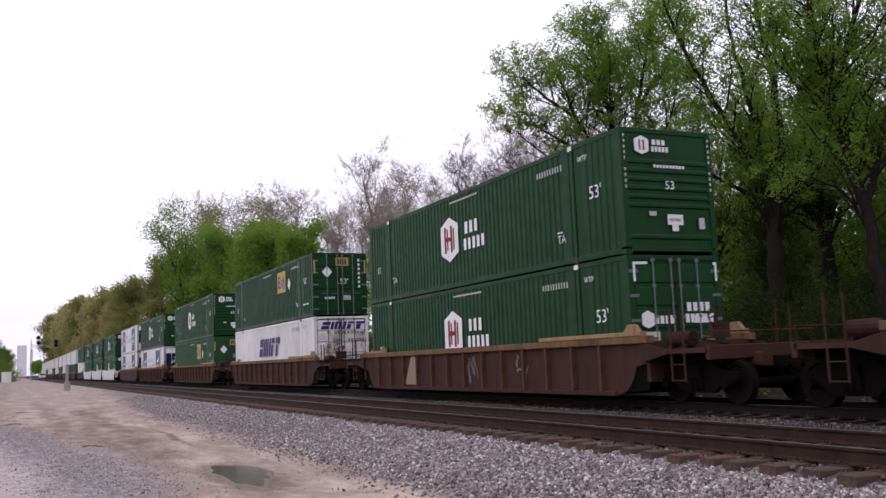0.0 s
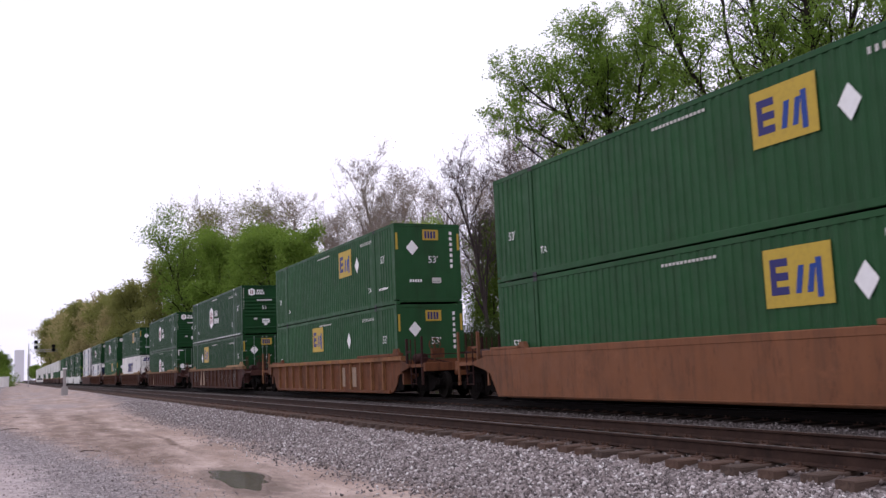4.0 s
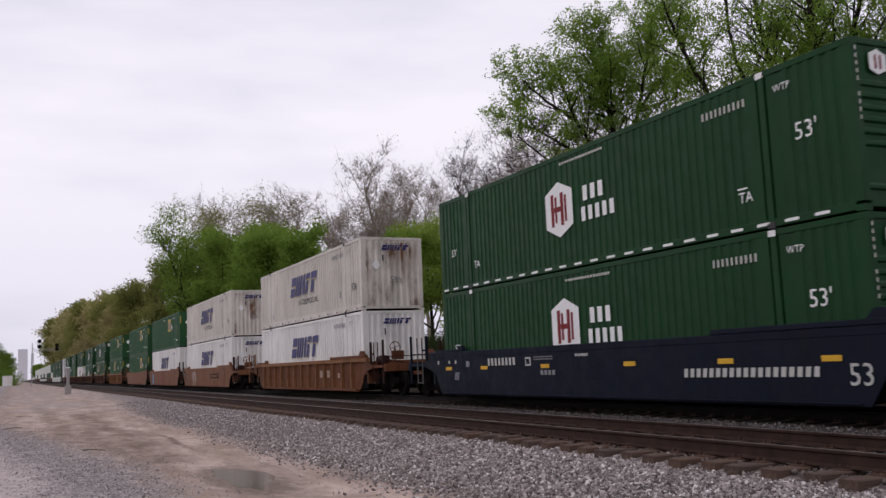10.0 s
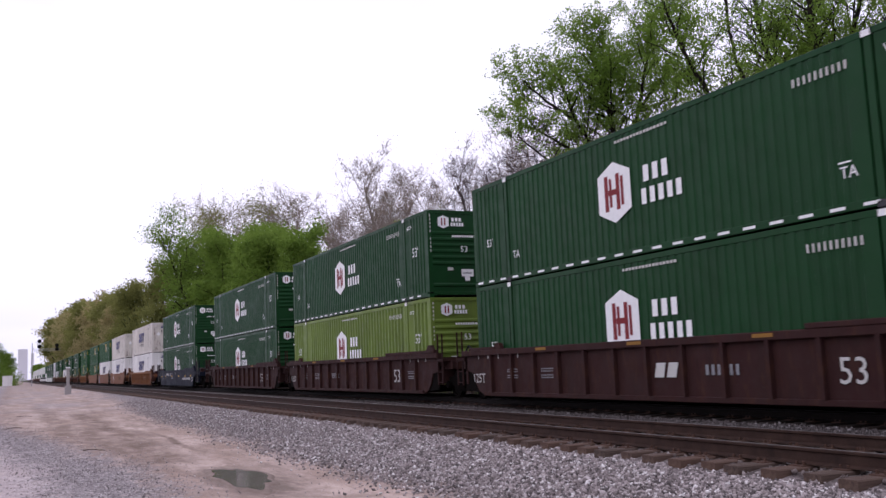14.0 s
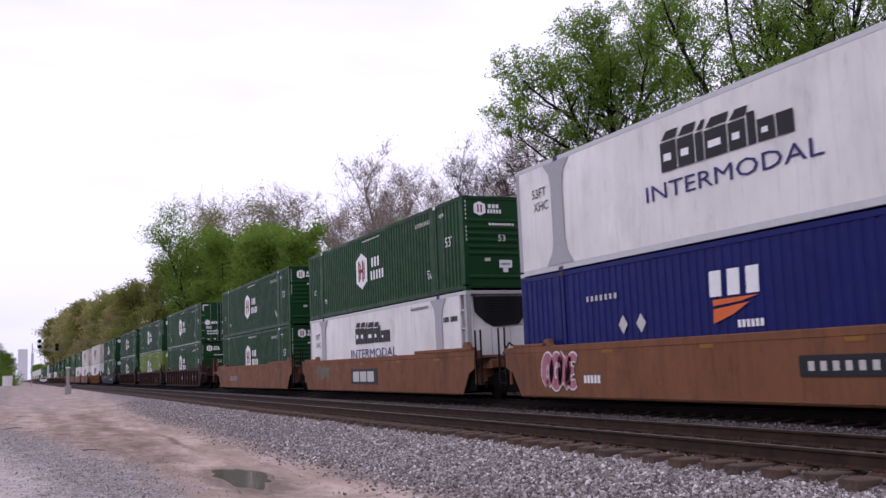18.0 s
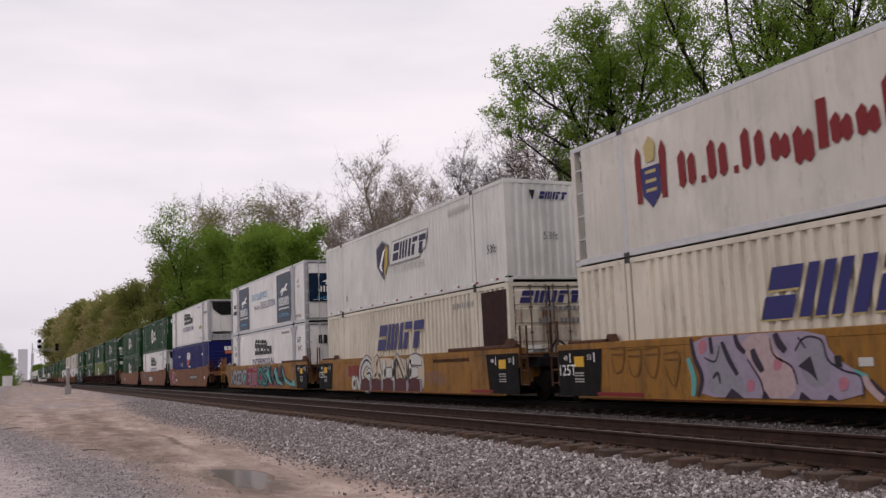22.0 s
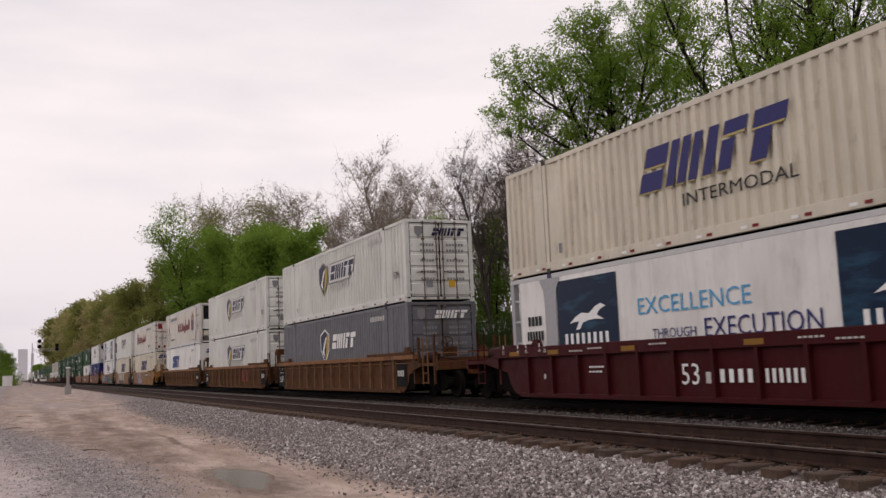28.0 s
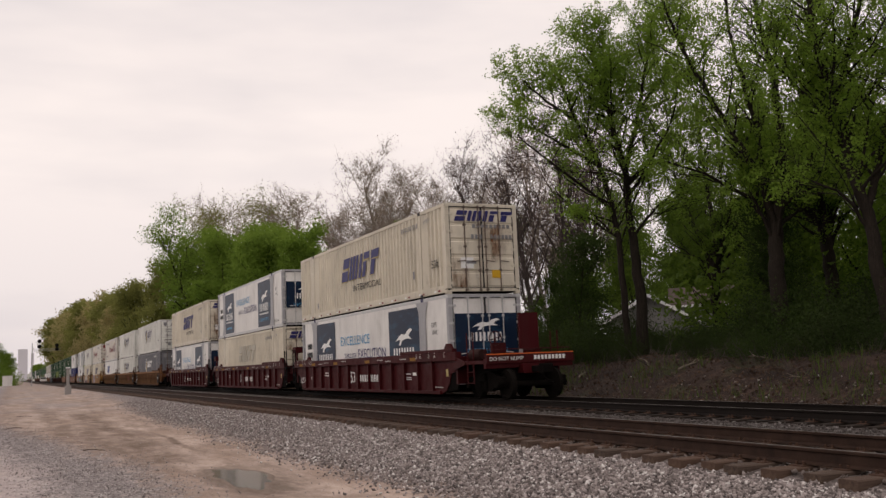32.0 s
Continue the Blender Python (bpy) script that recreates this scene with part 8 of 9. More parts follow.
    # airy crowns that stand over it
    for x, y, i, turn, k in ((23.4, 129, 0, 40, 1.22), (22.6, 138, 1, 20, 1.06)):
        plant("tree", airy[i], (x, y, z(x, y)), LEAF_FRESH, "tall airy tree in first leaf above the row", "tree", "trees beside the line", turn, k)
    for x, y, i, turn, k in ((31, 155, 1, 100, 1.5), (33, 145, 0, 210, 1.45), (35, 138, 1, 300, 1.4), (33, 162, 0, 20, 1.5)):
        plant("tree", budding[i], (x, y, z(x, y)), LEAF_OLIVE, "tall tree with olive buds and bare twigs above the row", "tree", "trees beside the line", turn, k, PALE_BARK)
    # bare crowns behind
    for x, y, i, turn, k in ((40, 100, 0, 0, 1.3), (40, 107, 1, 30, 1.15), (41, 105, 0, 200, 1.4), (40, 90, 0, 45, 1.12), (41, 116, 0, 100, 1.16), (42, 126, 1, 200, 1.2), (40, 93, 1, 140, 1.02), (40, 86, 0, 250, 0.98), (40, 79, 1, 300, 0.97), (40, 72, 0, 60, 0.97), (44, 112, 1, 70, 1.2), (43, 137, 0, 310, 1.3), (41, 66, 1, 15, 0.92),
                             (34, 140, 1, 10, 1.5), (34, 155, 0, 70, 1.55), (33, 168, 1, 220, 1.65), (38, 62, 1, 170, 1.0), (36, 54, 0, 20, 0.95), (36, 130, 0, 33, 1.45)):
        plant("tree", bare[i], (x, y, z(x, y)), LEAF_BUD, "bare tree with fine pale twigs and first buds", "tree", "trees beside the line", turn, k, PALE_BARK)
    for x, y, i, turn, k in ((31, 48, 1, 200, 0.78), (29.5, 50, 0, 90, 0.76), (33, 50, 1, 320, 0.82), (27.5, 52, 0, 160, 0.74), (26.6, 46, 1, 40, 0.5)):
        plant("tree", bare[i], (x, y, z(x, y)), LEAF_PURPLE, "young tree with dark twigs and purple-brown buds", "tree", "trees beside the line", turn, k, TWIG_BARK)
    # the far wood
    for i in range(22):
        y = 208 + i * 11.5
        x = 17.6 + rnd.uniform(0, 3.0)
        h = 0.98 + 0.42 * min(1, (y - 208) / 210)
        plant("tree", far[i % 2], (x, y, z(x, y)), LEAF_BRONZE if i % 2 else LEAF_OLIVE, "broad tree in bronze spring leaf far along the line", "tree", "far trees", rnd.uniform(0, 360), h * rnd.uniform(0.92, 1.08))
    for x, y, k in ((-1.6, 345, 0.58), (-5.2, 340, 0.74), (-3.6, 330, 0.42), (-10, 330, 0.5), (-18, 345, 0.55), (20, 620, 0.62), (21, 700, 0.7), (20, 790, 0.72), (21, 880, 0.8), (19, 960, 0.8), (23, 1050, 0.9)):
        plant("tree", far[0], (x, y, -0.6), LEAF_FRESH, "small round green tree by the road", "tree", "far trees", rnd.uniform(0, 360), k)
    for x, y, k in ((-1.8, 330, 2.2), (-4.5, 326, 2.6), (-7.5, 330, 2.4)):
        plant("bush", low[0], (x, y, z(x, y)), LEAF_FRESH, "green bush under the trees by the road", "bush", "undergrowth", rnd.uniform(0, 360), k)
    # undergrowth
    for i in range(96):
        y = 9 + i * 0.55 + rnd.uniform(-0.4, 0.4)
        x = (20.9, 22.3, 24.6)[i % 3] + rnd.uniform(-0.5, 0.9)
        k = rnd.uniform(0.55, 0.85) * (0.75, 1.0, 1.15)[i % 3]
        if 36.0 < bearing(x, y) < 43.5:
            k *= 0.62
        plant("bush", bush[i % 2], (x, y, z(x, y)), rnd.choice((LEAF_UNDER, LEAF_UNDER, LEAF_UNDER, LEAF_SHADE)), "dense undergrowth bush on the bank, shade in its leaf colour", "bush", "undergrowth", rnd.uniform(0, 360), k)
    for i in range(34):
        y = 11 + i * 1.15 + rnd.uniform(-0.5, 0.5)
        x = rnd.uniform(19.2, 20.8)
        plant("bush", (bush[i % 2][0], None), (x, y, z(x, y)), None, "leafless tangle of brown brush on the bank", "bush", "undergrowth", rnd.uniform(0, 360), rnd.uniform(0.25, 0.5), TWIG_BARK)
    for i in range(34):
        y = 66 + i * 5
        x = rnd.uniform(19.5, 23)
        plant("bush", low[i % 2], (x, y, z(x, y)), rnd.choice((LEAF_DARK, LEAF, LEAF_FRESH)), "green bush at the foot of the trees", "bush", "undergrowth", rnd.uniform(0, 360), rnd.uniform(1.2, 2.2))


# ---------------- other things ----------------


def make_house(at, turn, w, d, h, r):
    root = new("house")
    root.matrix_basis = pose(*at, 0, 0, turn)
    tagged(root, "small pale clapboard house with a brown roof behind trees", "house", "houses behind the wood")
    s = Shape().plate([(-w, 0), (w, 0), (w, h), (0, h + r), (-w, h)], -d, d)
    wall_m = paint("grey_white_clapboard", (0.24, 0.235, 0.23), 0.7, 0.3)
    part("wall", s, wall_m, root)
    roof_m = paint("brown_shingles", (0.10, 0.075, 0.065), 0.9, 0.4)
    for q in (-1, 1):
        rf = Shape().loft([[(x, 0, h + r + 0.12), (x, q * (w + 0.4), h - 0.1), (x, q * (w + 0.4), h - 0.22), (x, 0, h + r)] for x in (-d - 0.4, d + 0.4)])
        roof = part("roof", rf, roof_m, root)
        part("barge_board", Shape().loft([[(x, 0, h + r + 0.1), (x, q * (w + 0.42), h - 0.12), (x, q * (w + 0.42), h - 0.34), (x, 0, h + r - 0.12)] for x in (-d - 0.46, -d - 0.4)]), INK_W, roof)
        part("gutter", Shape().box(-d - 0.4, q * (w + 0.4), h - 0.25, d + 0.4, q * (w + 0.5), h - 0.1), INK_W, roof)
    for i in range(int((h + r) / 0.4) - 1):
        z = 0.4 + 0.4 * i
        k = w if z + 0.34 < h else w * (1 - (z + 0.34 - h) / r)
        part("clapboard", Shape().box(-d - 0.03, -k, z, -d, k, z + 0.34), wall_m, root)
    win = part("window", Shape().box(-d - 0.06, 0.5, 1.0, -d, 1.5, 2.0), RUBBER, root, "dark window pane")
    part("window_frame", Shape().box(-d - 0.08, 0.4, 0.9, -d - 0.03, 1.6, 1.0).box(-d - 0.08, 0.4, 2.0, -d - 0.03, 1.6, 2.1).box(-d - 0.08, 0.4, 1.0, -d - 0.03, 0.5, 2.0).box(-d - 0.08, 1.5, 1.0, -d - 0.03, 1.6, 2.0), INK_W, win)


def make_signal():
    root = new("railway_signal")
    root.location = (4.4, 250, -0.6)
    tagged(root, "cantilever railway signal with black heads over the line", "signal")
    s = Shape().tube([(0, 0, 0), (0, 0, 10.6)], 0.09, 8)
    part("mast", s, STEEL, root)
    b = Shape()
    for z in (8.6, 9.1):
        b.tube([(0, 0, z), (6.5, 0, z)], 0.05, 6)
    for i in range(8):
        b.tube([(i * 0.8, 0, 8.6 if i % 2 else 9.1), (i * 0.8 + 0.8, 0, 9.1 if i % 2 else 8.6)], 0.03, 5)
    part("bracket", b, STEEL, root)
    for x, zs in ((1.6, (11.0, 9.7)), (5.6, (9.9, 9.0))):
        part("signal_post", Shape().tube([(x, 0, 8.6), (x, 0, zs[0])], 0.05, 6), STEEL, root)
        for z in zs:
            hd = Shape().tube([(x, -0.12, z), (x, 0.12, z)], 0.46, 14)
            hd.tube([(x, -0.5, z), (x, -0.1, z)], 0.16, 8)
            part("signal_head", hd, BLACK, root, "round black signal head")


def make_small():
    root = new("equipment_shed")
    root.matrix_basis = pose(-1.2, 300, -0.7) @ Matrix.Scale(1.75, 4)
    tagged(root, "white metal equipment shed far beside the line", "shed")
    part("body", Shape().chamfer(-0.75, -0.5, 0.1, 0.75, 0.5, 1.75, 0.04), WHITE, root)
    part("roof", Shape().chamfer(-0.82, -0.57, 1.75, 0.82, 0.57, 1.83, 0.02), WHITE, root)
    part("plinth", Shape().box(-0.7, -0.45, 0, 0.7, 0.45, 0.1), STEEL, root)
    part("door", Shape().box(-0.6, -0.53, 0.2, 0.6, -0.5, 1.65), WHITE, root)
    POST = flat("weathered_post_grey", (0.3, 0.28, 0.27), 0.8, 0.4)
    root = new("marker_post")
    root.location = (5.05, 100, -0.55)
    tagged(root, "pale weathered trackside marker post on a block", "post")
    part("post", Shape().chamfer(-0.14, -0.14, 0, 0.14, 0.14, 2.6, 0.03), POST, root)
    part("block", Shape().chamfer(-0.3, -0.3, 0, 0.3, 0.3, 0.9, 0.06), POST, root)
    part("cap", Shape().box(-0.2, -0.2, 2.6, 0.2, 0.2, 2.72), INK_W, root)
    root = new("pickup_truck")
    root.location = (9.3, 335, 0.0)
    tagged(root, "small white vehicle far away at the crossing", "vehicle")
    part("body", Shape().loft([[(x, y, z) for y, z in ((-2.6, 0.45), (2.6, 0.45), (2.6, 1.05), (1.5, 1.15), (0.8, 1.75), (-0.8, 1.75), (-1.0, 1.15), (-2.6, 1.1))] for x in (-0.95, 0.95)]), WHITE, root)
    for x in (-0.85, 0.85):
        for y in (-1.7, 1.7):
            part("wheel", Shape().tube([(x - 0.1, y, 0.36), (x + 0.1, y, 0.36)], 0.36, 12), RUBBER, root)
    part("windscreen", Shape().box(-0.8, -1.02, 1.2, 0.8, -0.86, 1.65), RUBBER, root)
    # distance haze is put into the towers' pale colour
    hazy = flat("haze_toned_concrete", (0.7, 0.68, 0.72), 0.9, 0.1)
    for x, w, h in ((14, 13, 46), (27, 4, 40)):
        t = new("silo_tower")
        t.location = (x, 1500, 0)
        tagged(t, "concrete tower on the horizon, paled for distance haze", "tower", "towers on the horizon")
        part("shaft", Shape().chamfer(-w / 2, -5, 0, w / 2, 5, h, 0.5), hazy, t)


def puddle_outline(k, cx=3.15, cy=14.2):
    pts = []
    for i in range(40):
        t = math.tau * i / 40
        r = 1 + 0.14 * math.sin(3 * t + 1) + 0.08 * math.sin(7 * t) + 0.05 * math.sin(11 * t + 2)
        pts.append((cx + k * 0.40 * r * math.cos(t) + 0.06 * math.sin(t), cy + k * 1.65 * r * math.sin(t)))
    return pts


def make_puddle():
    n = Nodes("muddy_water", 0.13, 0, 0.3)
    n.b.inputs["IOR"].default_value = 1.33
    n.base(n.mix(n.step(n.noise(2.0, 3), 0.3, 0.7), (0.085, 0.066, 0.052), (0.135, 0.104, 0.082)))
    n.bump(n.noise(6, 2), 0.01, 0.004)
    zs = ground_z(3.25, 14.25)
    s = Shape()
    s.loft([[(x, y, zs - 0.06) for x, y in puddle_outline(0.86)], [(x, y, zs + 0.030) for x, y in puddle_outline(0.86)]])
    ob = part("puddle", s, n.m, None)
    tagged(ob, "shallow muddy puddle in the dirt track", "puddle", kind="structure")
    m = Nodes("wet_mud", 0.8, 0, 0.15)
    m.base(m.mix(m.step(m.noise(5, 5, 0.7), 0.3, 0.7), (0.145, 0.107, 0.087), (0.25, 0.192, 0.158)))
    m.bump(m.noise(14, 4, 0.7), 0.4, 0.02)
    s = Shape()
    rows = [[(x, y, zs + dz) for x, y in puddle_outline(k)] for k, dz in ((0.82, 0.02), (0.89, 0.033), (1.03, 0.022), (1.2, -0.06))]
    s.loft(rows, cap=False)
    ob = part("puddle_rim", s.mesh("puddle_rim", True), m.m, None)
    tagged(ob, "damp darker mud round the puddle", "mud", kind="structure")


def stones(seed, count, x0, x1, y0, y1, lo, hi, name, label, keep=None, power=1.0, mat=None):
    """Loose crushed stone: small uneven lumps in one mesh."""
    rs = np.random.RandomState(seed)
    base = np.array([(1, 0, 0), (-1, 0, 0), (0, 1, 0), (0, -1, 0), (0, 0, 1), (0, 0, -1)], float)
    faces = np.array([(0, 2, 4), (2, 1, 4), (1, 3, 4), (3, 0, 4), (2, 0, 5), (1, 2, 5), (3, 1, 5), (0, 3, 5)])
    x = rs.uniform(x0, x1, count)
    y = y0 + (y1 - y0) * rs.uniform(0, 1, count) ** power
    if keep:
        ok = keep(x, y, rs)
        x, y = x[ok], y[ok]
    n = len(x)
    size = rs.uniform(lo, hi, n) * (0.7 + 0.6 * rs.uniform(0, 1, n) ** 3)
    z = np.array([ground_z(a, b) for a, b in zip(x, y)])
    v = base[None] * rs.uniform(0.6, 1.15, (n, 6, 1)) + rs.normal(0, 0.18, (n, 6, 3))
    q = rs.normal(0, 1, (n, 4))
    q /= np.linalg.norm(q, axis=1)[:, None]
    a, b, c, d = q.T
    r = np.stack([1 - 2 * (c * c + d * d), 2 * (b * c - a * d), 2 * (b * d + a * c), 2 * (b * c + a * d), 1 - 2 * (b * b + d * d), 2 * (c * d - a * b),
                  2 * (b * d - a * c), 2 * (c * d + a * b), 1 - 2 * (b * b + c * c)], 1).reshape(n, 3, 3)
    v = np.einsum("nij,nkj->nki", r, v) * size[:, None, None]
    v += np.stack([x, y, z + size * 0.45], 1)[:, None]
    f = (faces[None] + 6 * np.arange(n)[:, None, None]).reshape(-1, 3)
    me = bpy.data.meshes.new(name)
    v = v.reshape(-1, 3)
    me.vertices.add(len(v))
    me.vertices.foreach_set("co", v.ravel())
    me.loops.add(f.size)
    me.loops.foreach_set("vertex_index", f.ravel().astype(np.int32))
    me.polygons.add(len(f))
    me.polygons.foreach_set("loop_start", np.arange(0, f.size, 3, dtype=np.int32))
    me.update(calc_edges=True)
    me.materials.append(mat or STONE)
    tagged(new(name, me), label, "gravel", kind="stuff")


def stone_material(name="crushed_grey_stone", dirt=0.0, dust=(0.06, 0.042, 0.034)):
    n = Nodes(name, 0.85, 0, 0.3)
    geo = n.add("ShaderNodeNewGeometry")
    ramp = n.add("ShaderNodeValToRGB")
    e = ramp.color_ramp.elements
    e[0].position, e[0].color = 0.0, (0.07, 0.058, 0.056, 1)
    e[1].position, e[1].color = 1.0, (0.80, 0.77, 0.75, 1)
    e.new(0.45).color = (0.268, 0.226, 0.215, 1)
    e.new(0.86).color = (0.45, 0.395, 0.38, 1)
    n.link(geo.outputs["Random Per Island"], ramp.inputs[0])
    c = n.mix(n.step(n.noise(30, 4, 0.7), 0.4, 0.7, 0.0, 0.5), ramp.outputs[0], (0.14, 0.125, 0.12))
    if dirt:
        c = n.mix(dirt, c, dust)
    n.base(c)
    n.bump(n.noise(60, 3), 0.3, 0.004)
    return n.m


STONE = stone_material()
SOOTY = stone_material("rust_dusted_stone", 0.7)
DIRTY = stone_material("grimy_stone", 0.45, (0.07, 0.057, 0.052))
# stone darkened for grime and for the shade beside the train
GRIME_SHADE_STONE = stone_material("grime_shade_stone", 0.8, (0.026, 0.021, 0.019))
DUSTY = stone_material("pale_dusty_stone", 0.35, (0.34, 0.30, 0.295))


def make_gravel():
    def ballast(x, y, rs):
        edge = 5.0 + np.clip((y - 36) / 59, 0, 1) * 2.45 + rs.normal(0, 0.42, len(x))
        return x > edge
    stones(1, 46000, 3.6, 7.26, 5.0, 19, 0.018, 0.034, "ballast", "grey crushed-stone ballast on the track shoulder", ballast, 1.25)
    stones(2, 30000, 4.0, 7.24, 19, 56, 0.016, 0.031, "ballast", "grey crushed-stone ballast further along", ballast, 1.3)
    stones(3, 3200, 9.75, 10.6, 6, 18, 0.024, 0.042, "ballast", "crushed stone between the two tracks", None, 1.0, DIRTY)
    stones(9, 2400, 9.75, 10.6, 18, 36, 0.024, 0.042, "ballast", "dark stone between the two tracks", None, 1.2, SOOTY)
    stones(7, 6000, 10.4, 12.3, 6, 34, 0.024, 0.042, "ballast", "stone beside the train, blackened by grime and painted train shade", None, 1.2, GRIME_SHADE_STONE)
    stones(4, 5000, 7.4, 9.7, 5.5, 24, 0.02, 0.036, "ballast", "rust-dusted crushed stone between the ties", None, 1.2, SOOTY)

    stones(8, 420, 16.6, 19.2, 13, 30, 0.02, 0.055, "loose_stones", "scattered pale stones and rubble on the bank", None, 1.8, DIRTY)

    def side(x, y, rs):
        d = x - (2.0 - 2.9 * np.clip((y - 18) / 24, 0, 1)) + rs.normal(0, 0.45, len(x))
        return ((d > -1.6) & (d < 0.0)) | (rs.uniform(0, 1, len(x)) < 0.02)
    stones(5, 34000, -2.5, 3.2, 9, 40, 0.008, 0.019, "loose_gravel", "grey loose gravel beside the dirt track", side, 1.5, DUSTY)
    stones(6, 900, 1.5, 5.5, 9, 24, 0.006, 0.013, "pebbles", "scattered pebbles on the dirt track", None, 1.2, DUSTY)


def make_litter():
    """Dead stalks and sticks on the bank."""
    rnd = random.Random(9)
    stalk = leaf_material("dry_stalks", (0.045, 0.03, 0.022), (0.19, 0.14, 0.10), 0.05)
    s = Shape()
    for i in range(900):
        y = rnd.uniform(12, 60)
        x = rnd.uniform(17.0, 21.0)
        p = Vector((x, y, ground_z(x, y)))
        d = Vector((rnd.gauss(0, 0.8), rnd.gauss(0, 0.8), rnd.uniform(0.0, 0.5)))
        ln = rnd.uniform(0.1, 0.5) * (1 if rnd.random() < 0.9 else 2.2)
        s.tube([p, p + d * ln * 0.5 + Vector((0, 0, 0.06 * ln)), p + d * ln + Vector((0, 0, -0.12 * ln))], (0.007, 0.005, 0.003), 3, cap=False)
    me = bpy.data.meshes.new("dry_stalks")
    me.from_pydata(s.v, [], s.f)
    me.materials.append(stalk)
    tagged(new("dry_stalks", me), "dead weed stalks and sticks on the bank", "weeds", kind="stuff")
    dead = leaf_material("dead_brown_leaves", (0.026, 0.016, 0.012), (0.135, 0.088, 0.064), 0.1)
    rs = np.random.RandomState(14)
    px, py = rs.uniform(16.4, 21.6, 16000), 9 + 50 * rs.uniform(0, 1, 16000) ** 1.4
    at = [(a, b, ground_z(a, b) + 0.02) for a, b in zip(px, py) if noise.noise((a * 0.8, b * 0.55, 3.0)) > -0.12 + rs.uniform(-0.25, 0.25)]
    me = leaf_cloud(15, at, len(at), 0.055, 0.02, 4, True)
    me.materials[0] = dead
    tagged(new("leaf_litter", me), "dead brown leaves lying on the bank", "litter", kind="stuff")
    pale = paint("bleached_branch_bark", (0.20, 0.165, 0.135), 0.9, 0.4)
    for x, y, ln, turn in ((19.9, 26.4, 1.0, 70), (19.7, 23.8, 1.2, 10), (20.0, 21.0, 0.8, 150), (19.3, 29.5, 0.8, 40), (18.9, 18.6, 0.7, 200), (19.4, 15.4, 0.9, 95)):
        root = new("fallen_branch")
        root.matrix_basis = pose(x, y, ground_z(x, y) + 0.03, 0, -12, turn)
        tagged(root, "bleached dead branch lying on the bank", "branch", "fallen branches")
        pts = [Vector((ln * (t - 0.5), 0.06 * ln * math.sin(5 * t + x), 0.05 * math.sin(3 * t))) for t in (0, 0.25, 0.5, 0.75, 1)]
        part("stem", Shape().tube(pts, [0.035, 0.03, 0.024, 0.018, 0.008], 6), pale, root)
        for i in (1, 2, 3):
            d = Vector((rnd.uniform(0.2, 0.5), rnd.uniform(-0.5, 0.5), rnd.uniform(0.0, 0.3))) * ln * 0.6
            part("side_shoot", Shape().tube([pts[i], pts[i] + d * 0.5, pts[i] + d], [0.018, 0.012, 0.005], 5), pale, root)
    grass = leaf_material("bank_grass", (0.035, 0.06, 0.012), (0.10, 0.15, 0.035))
    v, f = [], []
    for i in range(5200):
        y = rnd.uniform(10, 48)
        x = rnd.uniform(17.6, 21.5)
        if noise.noise((x * 0.5, y * 0.35, 7)) < (-0.02 if y < 21 else 0.1):
            continue
        zz = ground_z(x, y)
        a = rnd.uniform(0, math.tau)
        h, w = rnd.uniform(0.15, 0.5), 0.012
        n0 = len(v)
        cx, cy = math.cos(a), math.sin(a)
        v += [(x - cy * w, y + cx * w, zz), (x + cy * w, y - cx * w, zz), (x + cx * h * 0.4, y + cy * h * 0.4, zz + h)]
        f.append((n0, n0 + 1, n0 + 2))
    me = bpy.data.meshes.new("bank_grass")
    me.from_pydata(v, [], f)
    me.materials.append(grass)
    tagged(new("bank_grass", me), "tufts of green grass on the bank", "grass", kind="stuff")


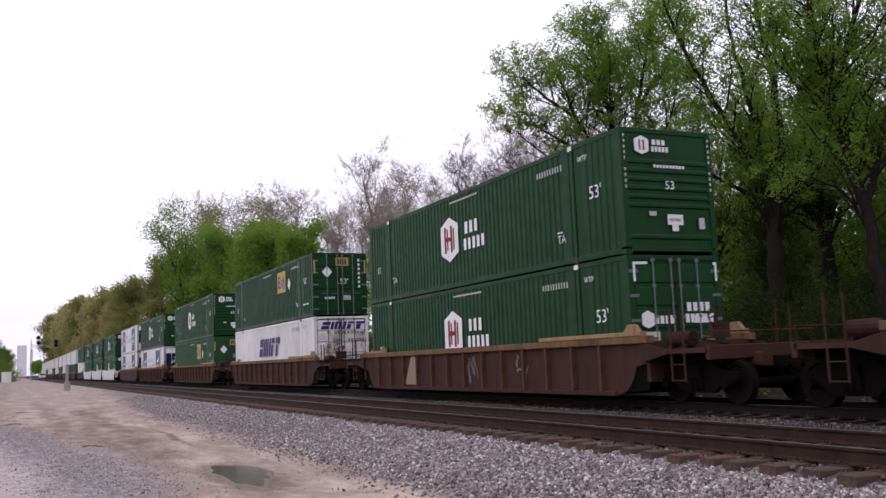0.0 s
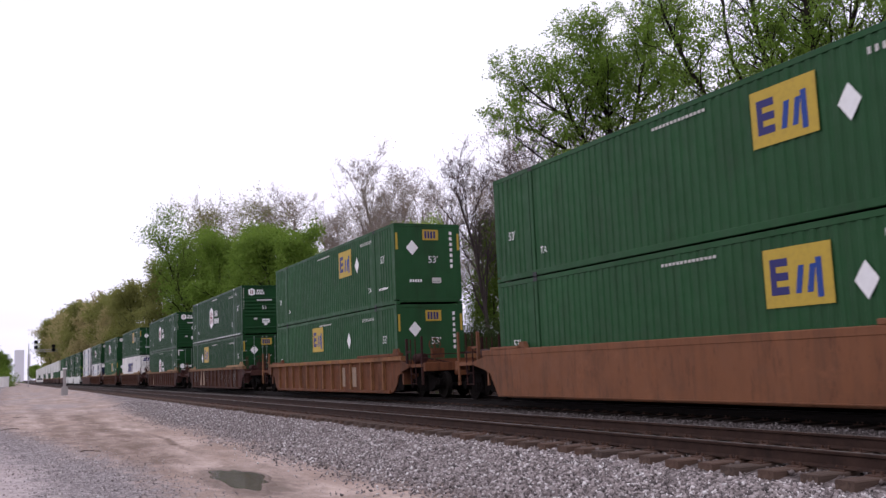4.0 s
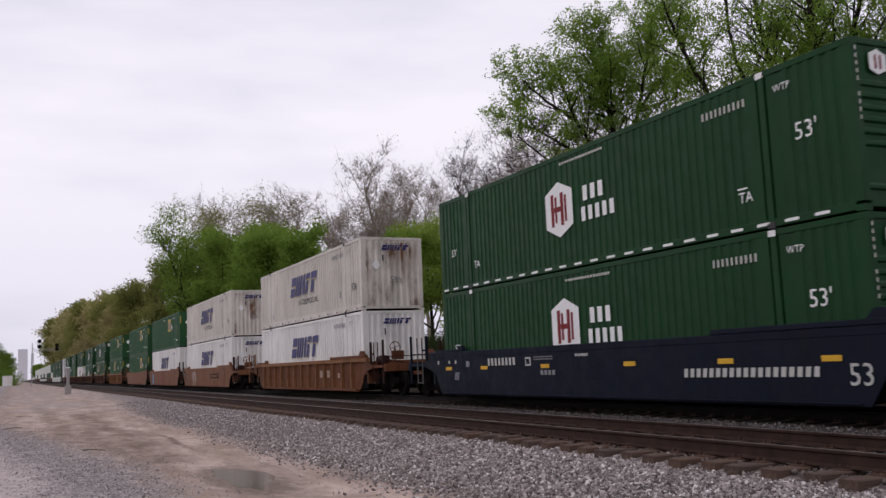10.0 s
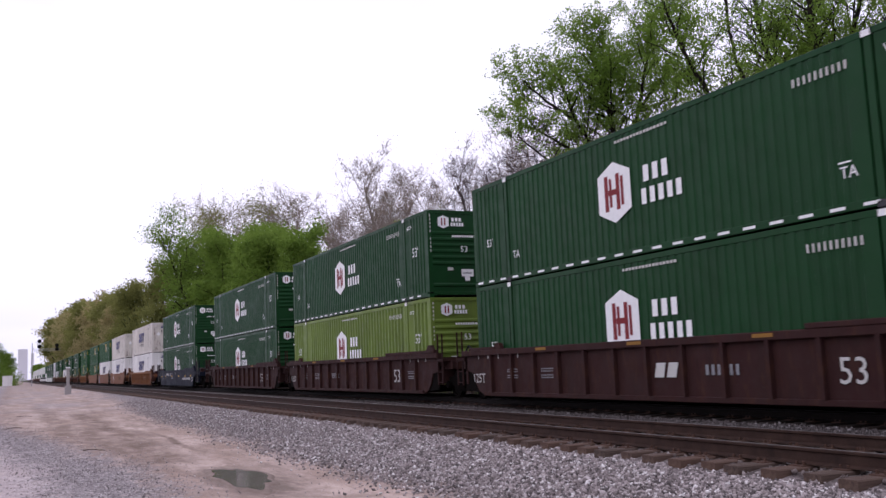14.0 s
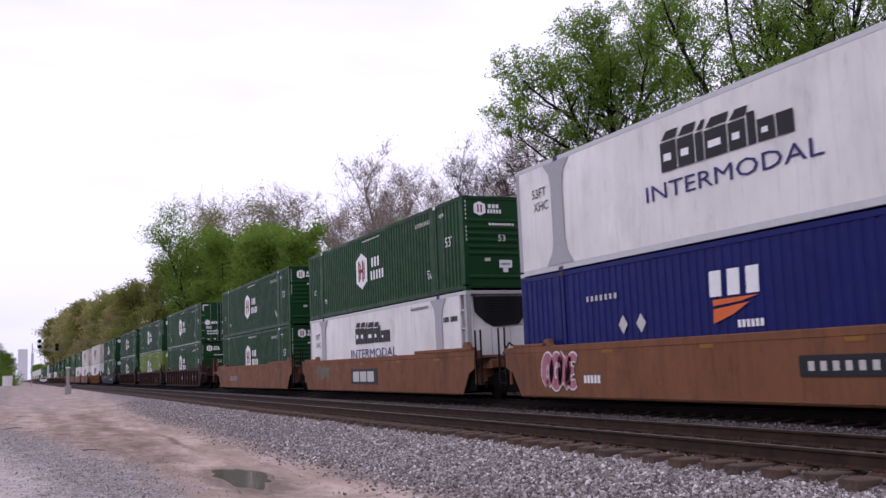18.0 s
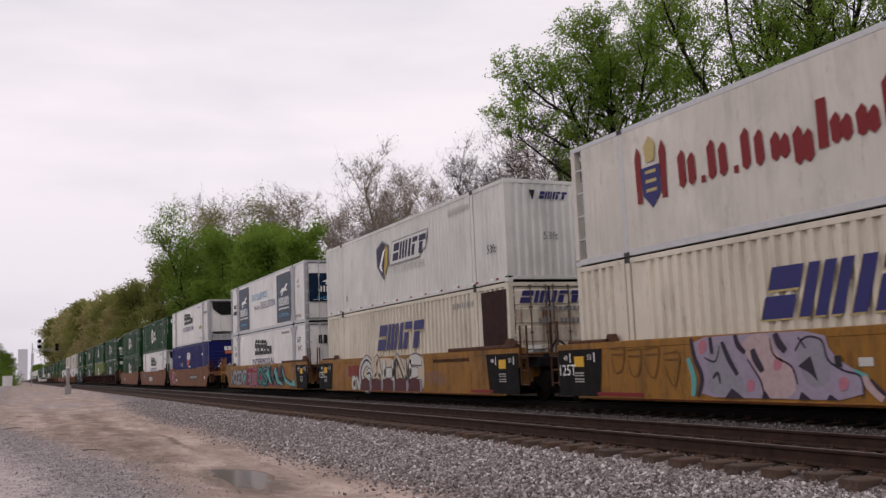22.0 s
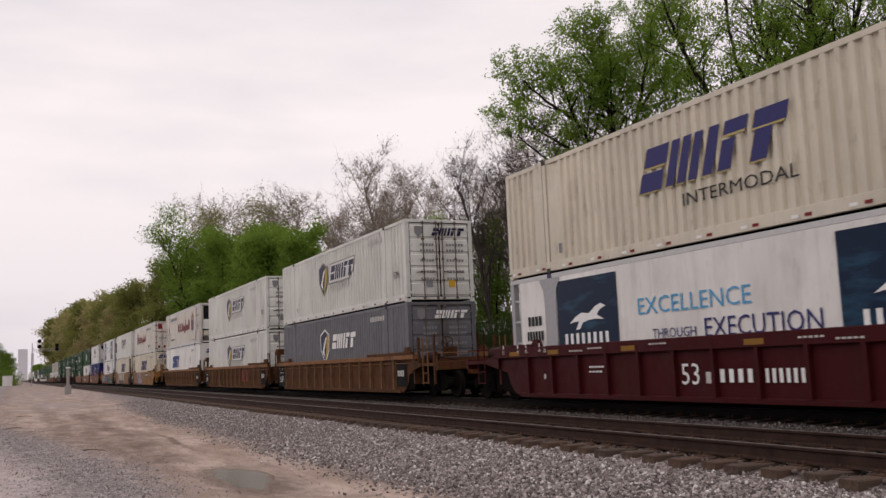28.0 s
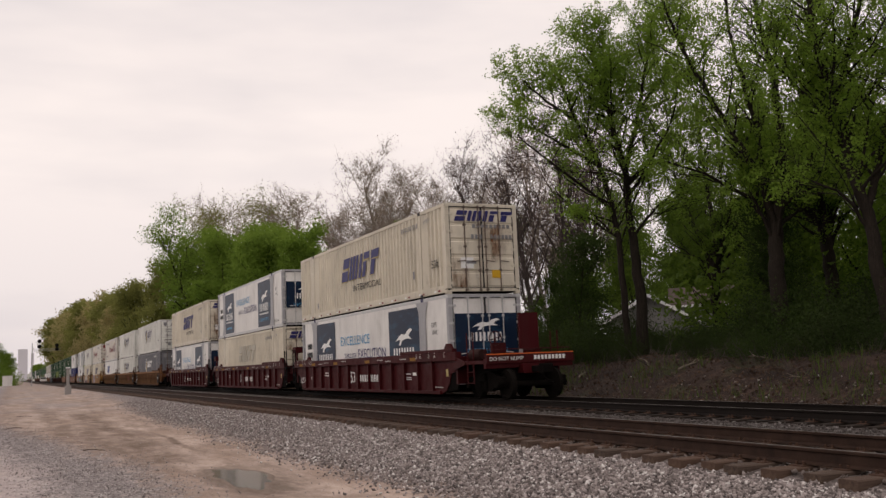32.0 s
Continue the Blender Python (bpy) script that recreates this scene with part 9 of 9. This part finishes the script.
def make_twigs():
    """Dead twigs that lie about on the dirt."""
    dark = paint("dead_twig_bark", (0.09, 0.062, 0.05), 0.9, 0.3)
    rnd = random.Random(17)
    for x, y, ln in ((0.5, 44.5, 0.6), (1.65, 22.0, 0.4), (0.1, 34.0, 0.5)):
        root = new("fallen_twig")
        root.location = (x, y, ground_z(x, y) + 0.02)
        tagged(root, "dark dead twig lying on the dirt", "twig", "fallen twigs")
        lean = rnd.uniform(-2.5, 0.5)
        pts = [Vector((ln * (t - 0.5), ln * lean * (t - 0.5) + rnd.gauss(0, 0.10 * ln), 0.012 + 0.03 * math.sin(3 * t))) for t in (0, 0.25, 0.5, 0.75, 1)]
        part("stem", Shape().tube(pts, [0.012, 0.011, 0.009, 0.007, 0.004], 5), dark, root)
        for i in (1, 2, 3):
            d = Vector((rnd.uniform(0.1, 0.3), rnd.uniform(-0.35, 0.35), 0.03)) * ln * 0.6
            part("side_shoot", Shape().tube([pts[i], pts[i] + d * 0.5, pts[i] + d], [0.008, 0.006, 0.003], 4), dark, root)


# ---------------- build ----------------
make_ground()
make_train()
make_woods()
make_house((43.1, 56.2, 1.0), 51, 3.0, 5.0, 2.35, 1.75)
make_house((50, 54, 1.2), 141, 3.4, 5.0, 3.4, 1.3)
make_signal()
make_small()
make_puddle()
make_litter()
make_twigs()
make_gravel()
make_tracks()


def run(t):
    """How far the train has gone after t seconds."""
    u = t / 16 - 1
    return 240.18 * (u + 1) - 1.5 * (u * u - 1) + 0.206 * (u ** 3 + 1)


def motions():
    times = (0, 4, 8, 12, 16, 20, 24, 28, 32)
    for ob, x, z, y in RIDERS:
        walk(ob, [(t, pose(x, y + run(t), z)) for t in times])
    where = {ob: y for ob, x, z, y in RIDERS}
    for wheel, car in WHEELS:
        m0 = wheel.matrix_basis.copy()
        y0 = where[car]
        seen = [f for f in range(0, 961) if 6 < y0 + run(f / FPS) < 40]
        if not seen:
            continue
        rows, turn = [(0, m0)] if seen[0] > 0 else [], 0.0
        for f in seen:
            rows.append((f / FPS, m0 @ Matrix.Rotation(-turn, 4, "X")))
            turn += (run((f + 1) / FPS) - run(f / FPS)) / 0.42
        if seen[-1] < 960:
            rows.append((32, rows[-1][1]))
        walk(wheel, rows)


motions()
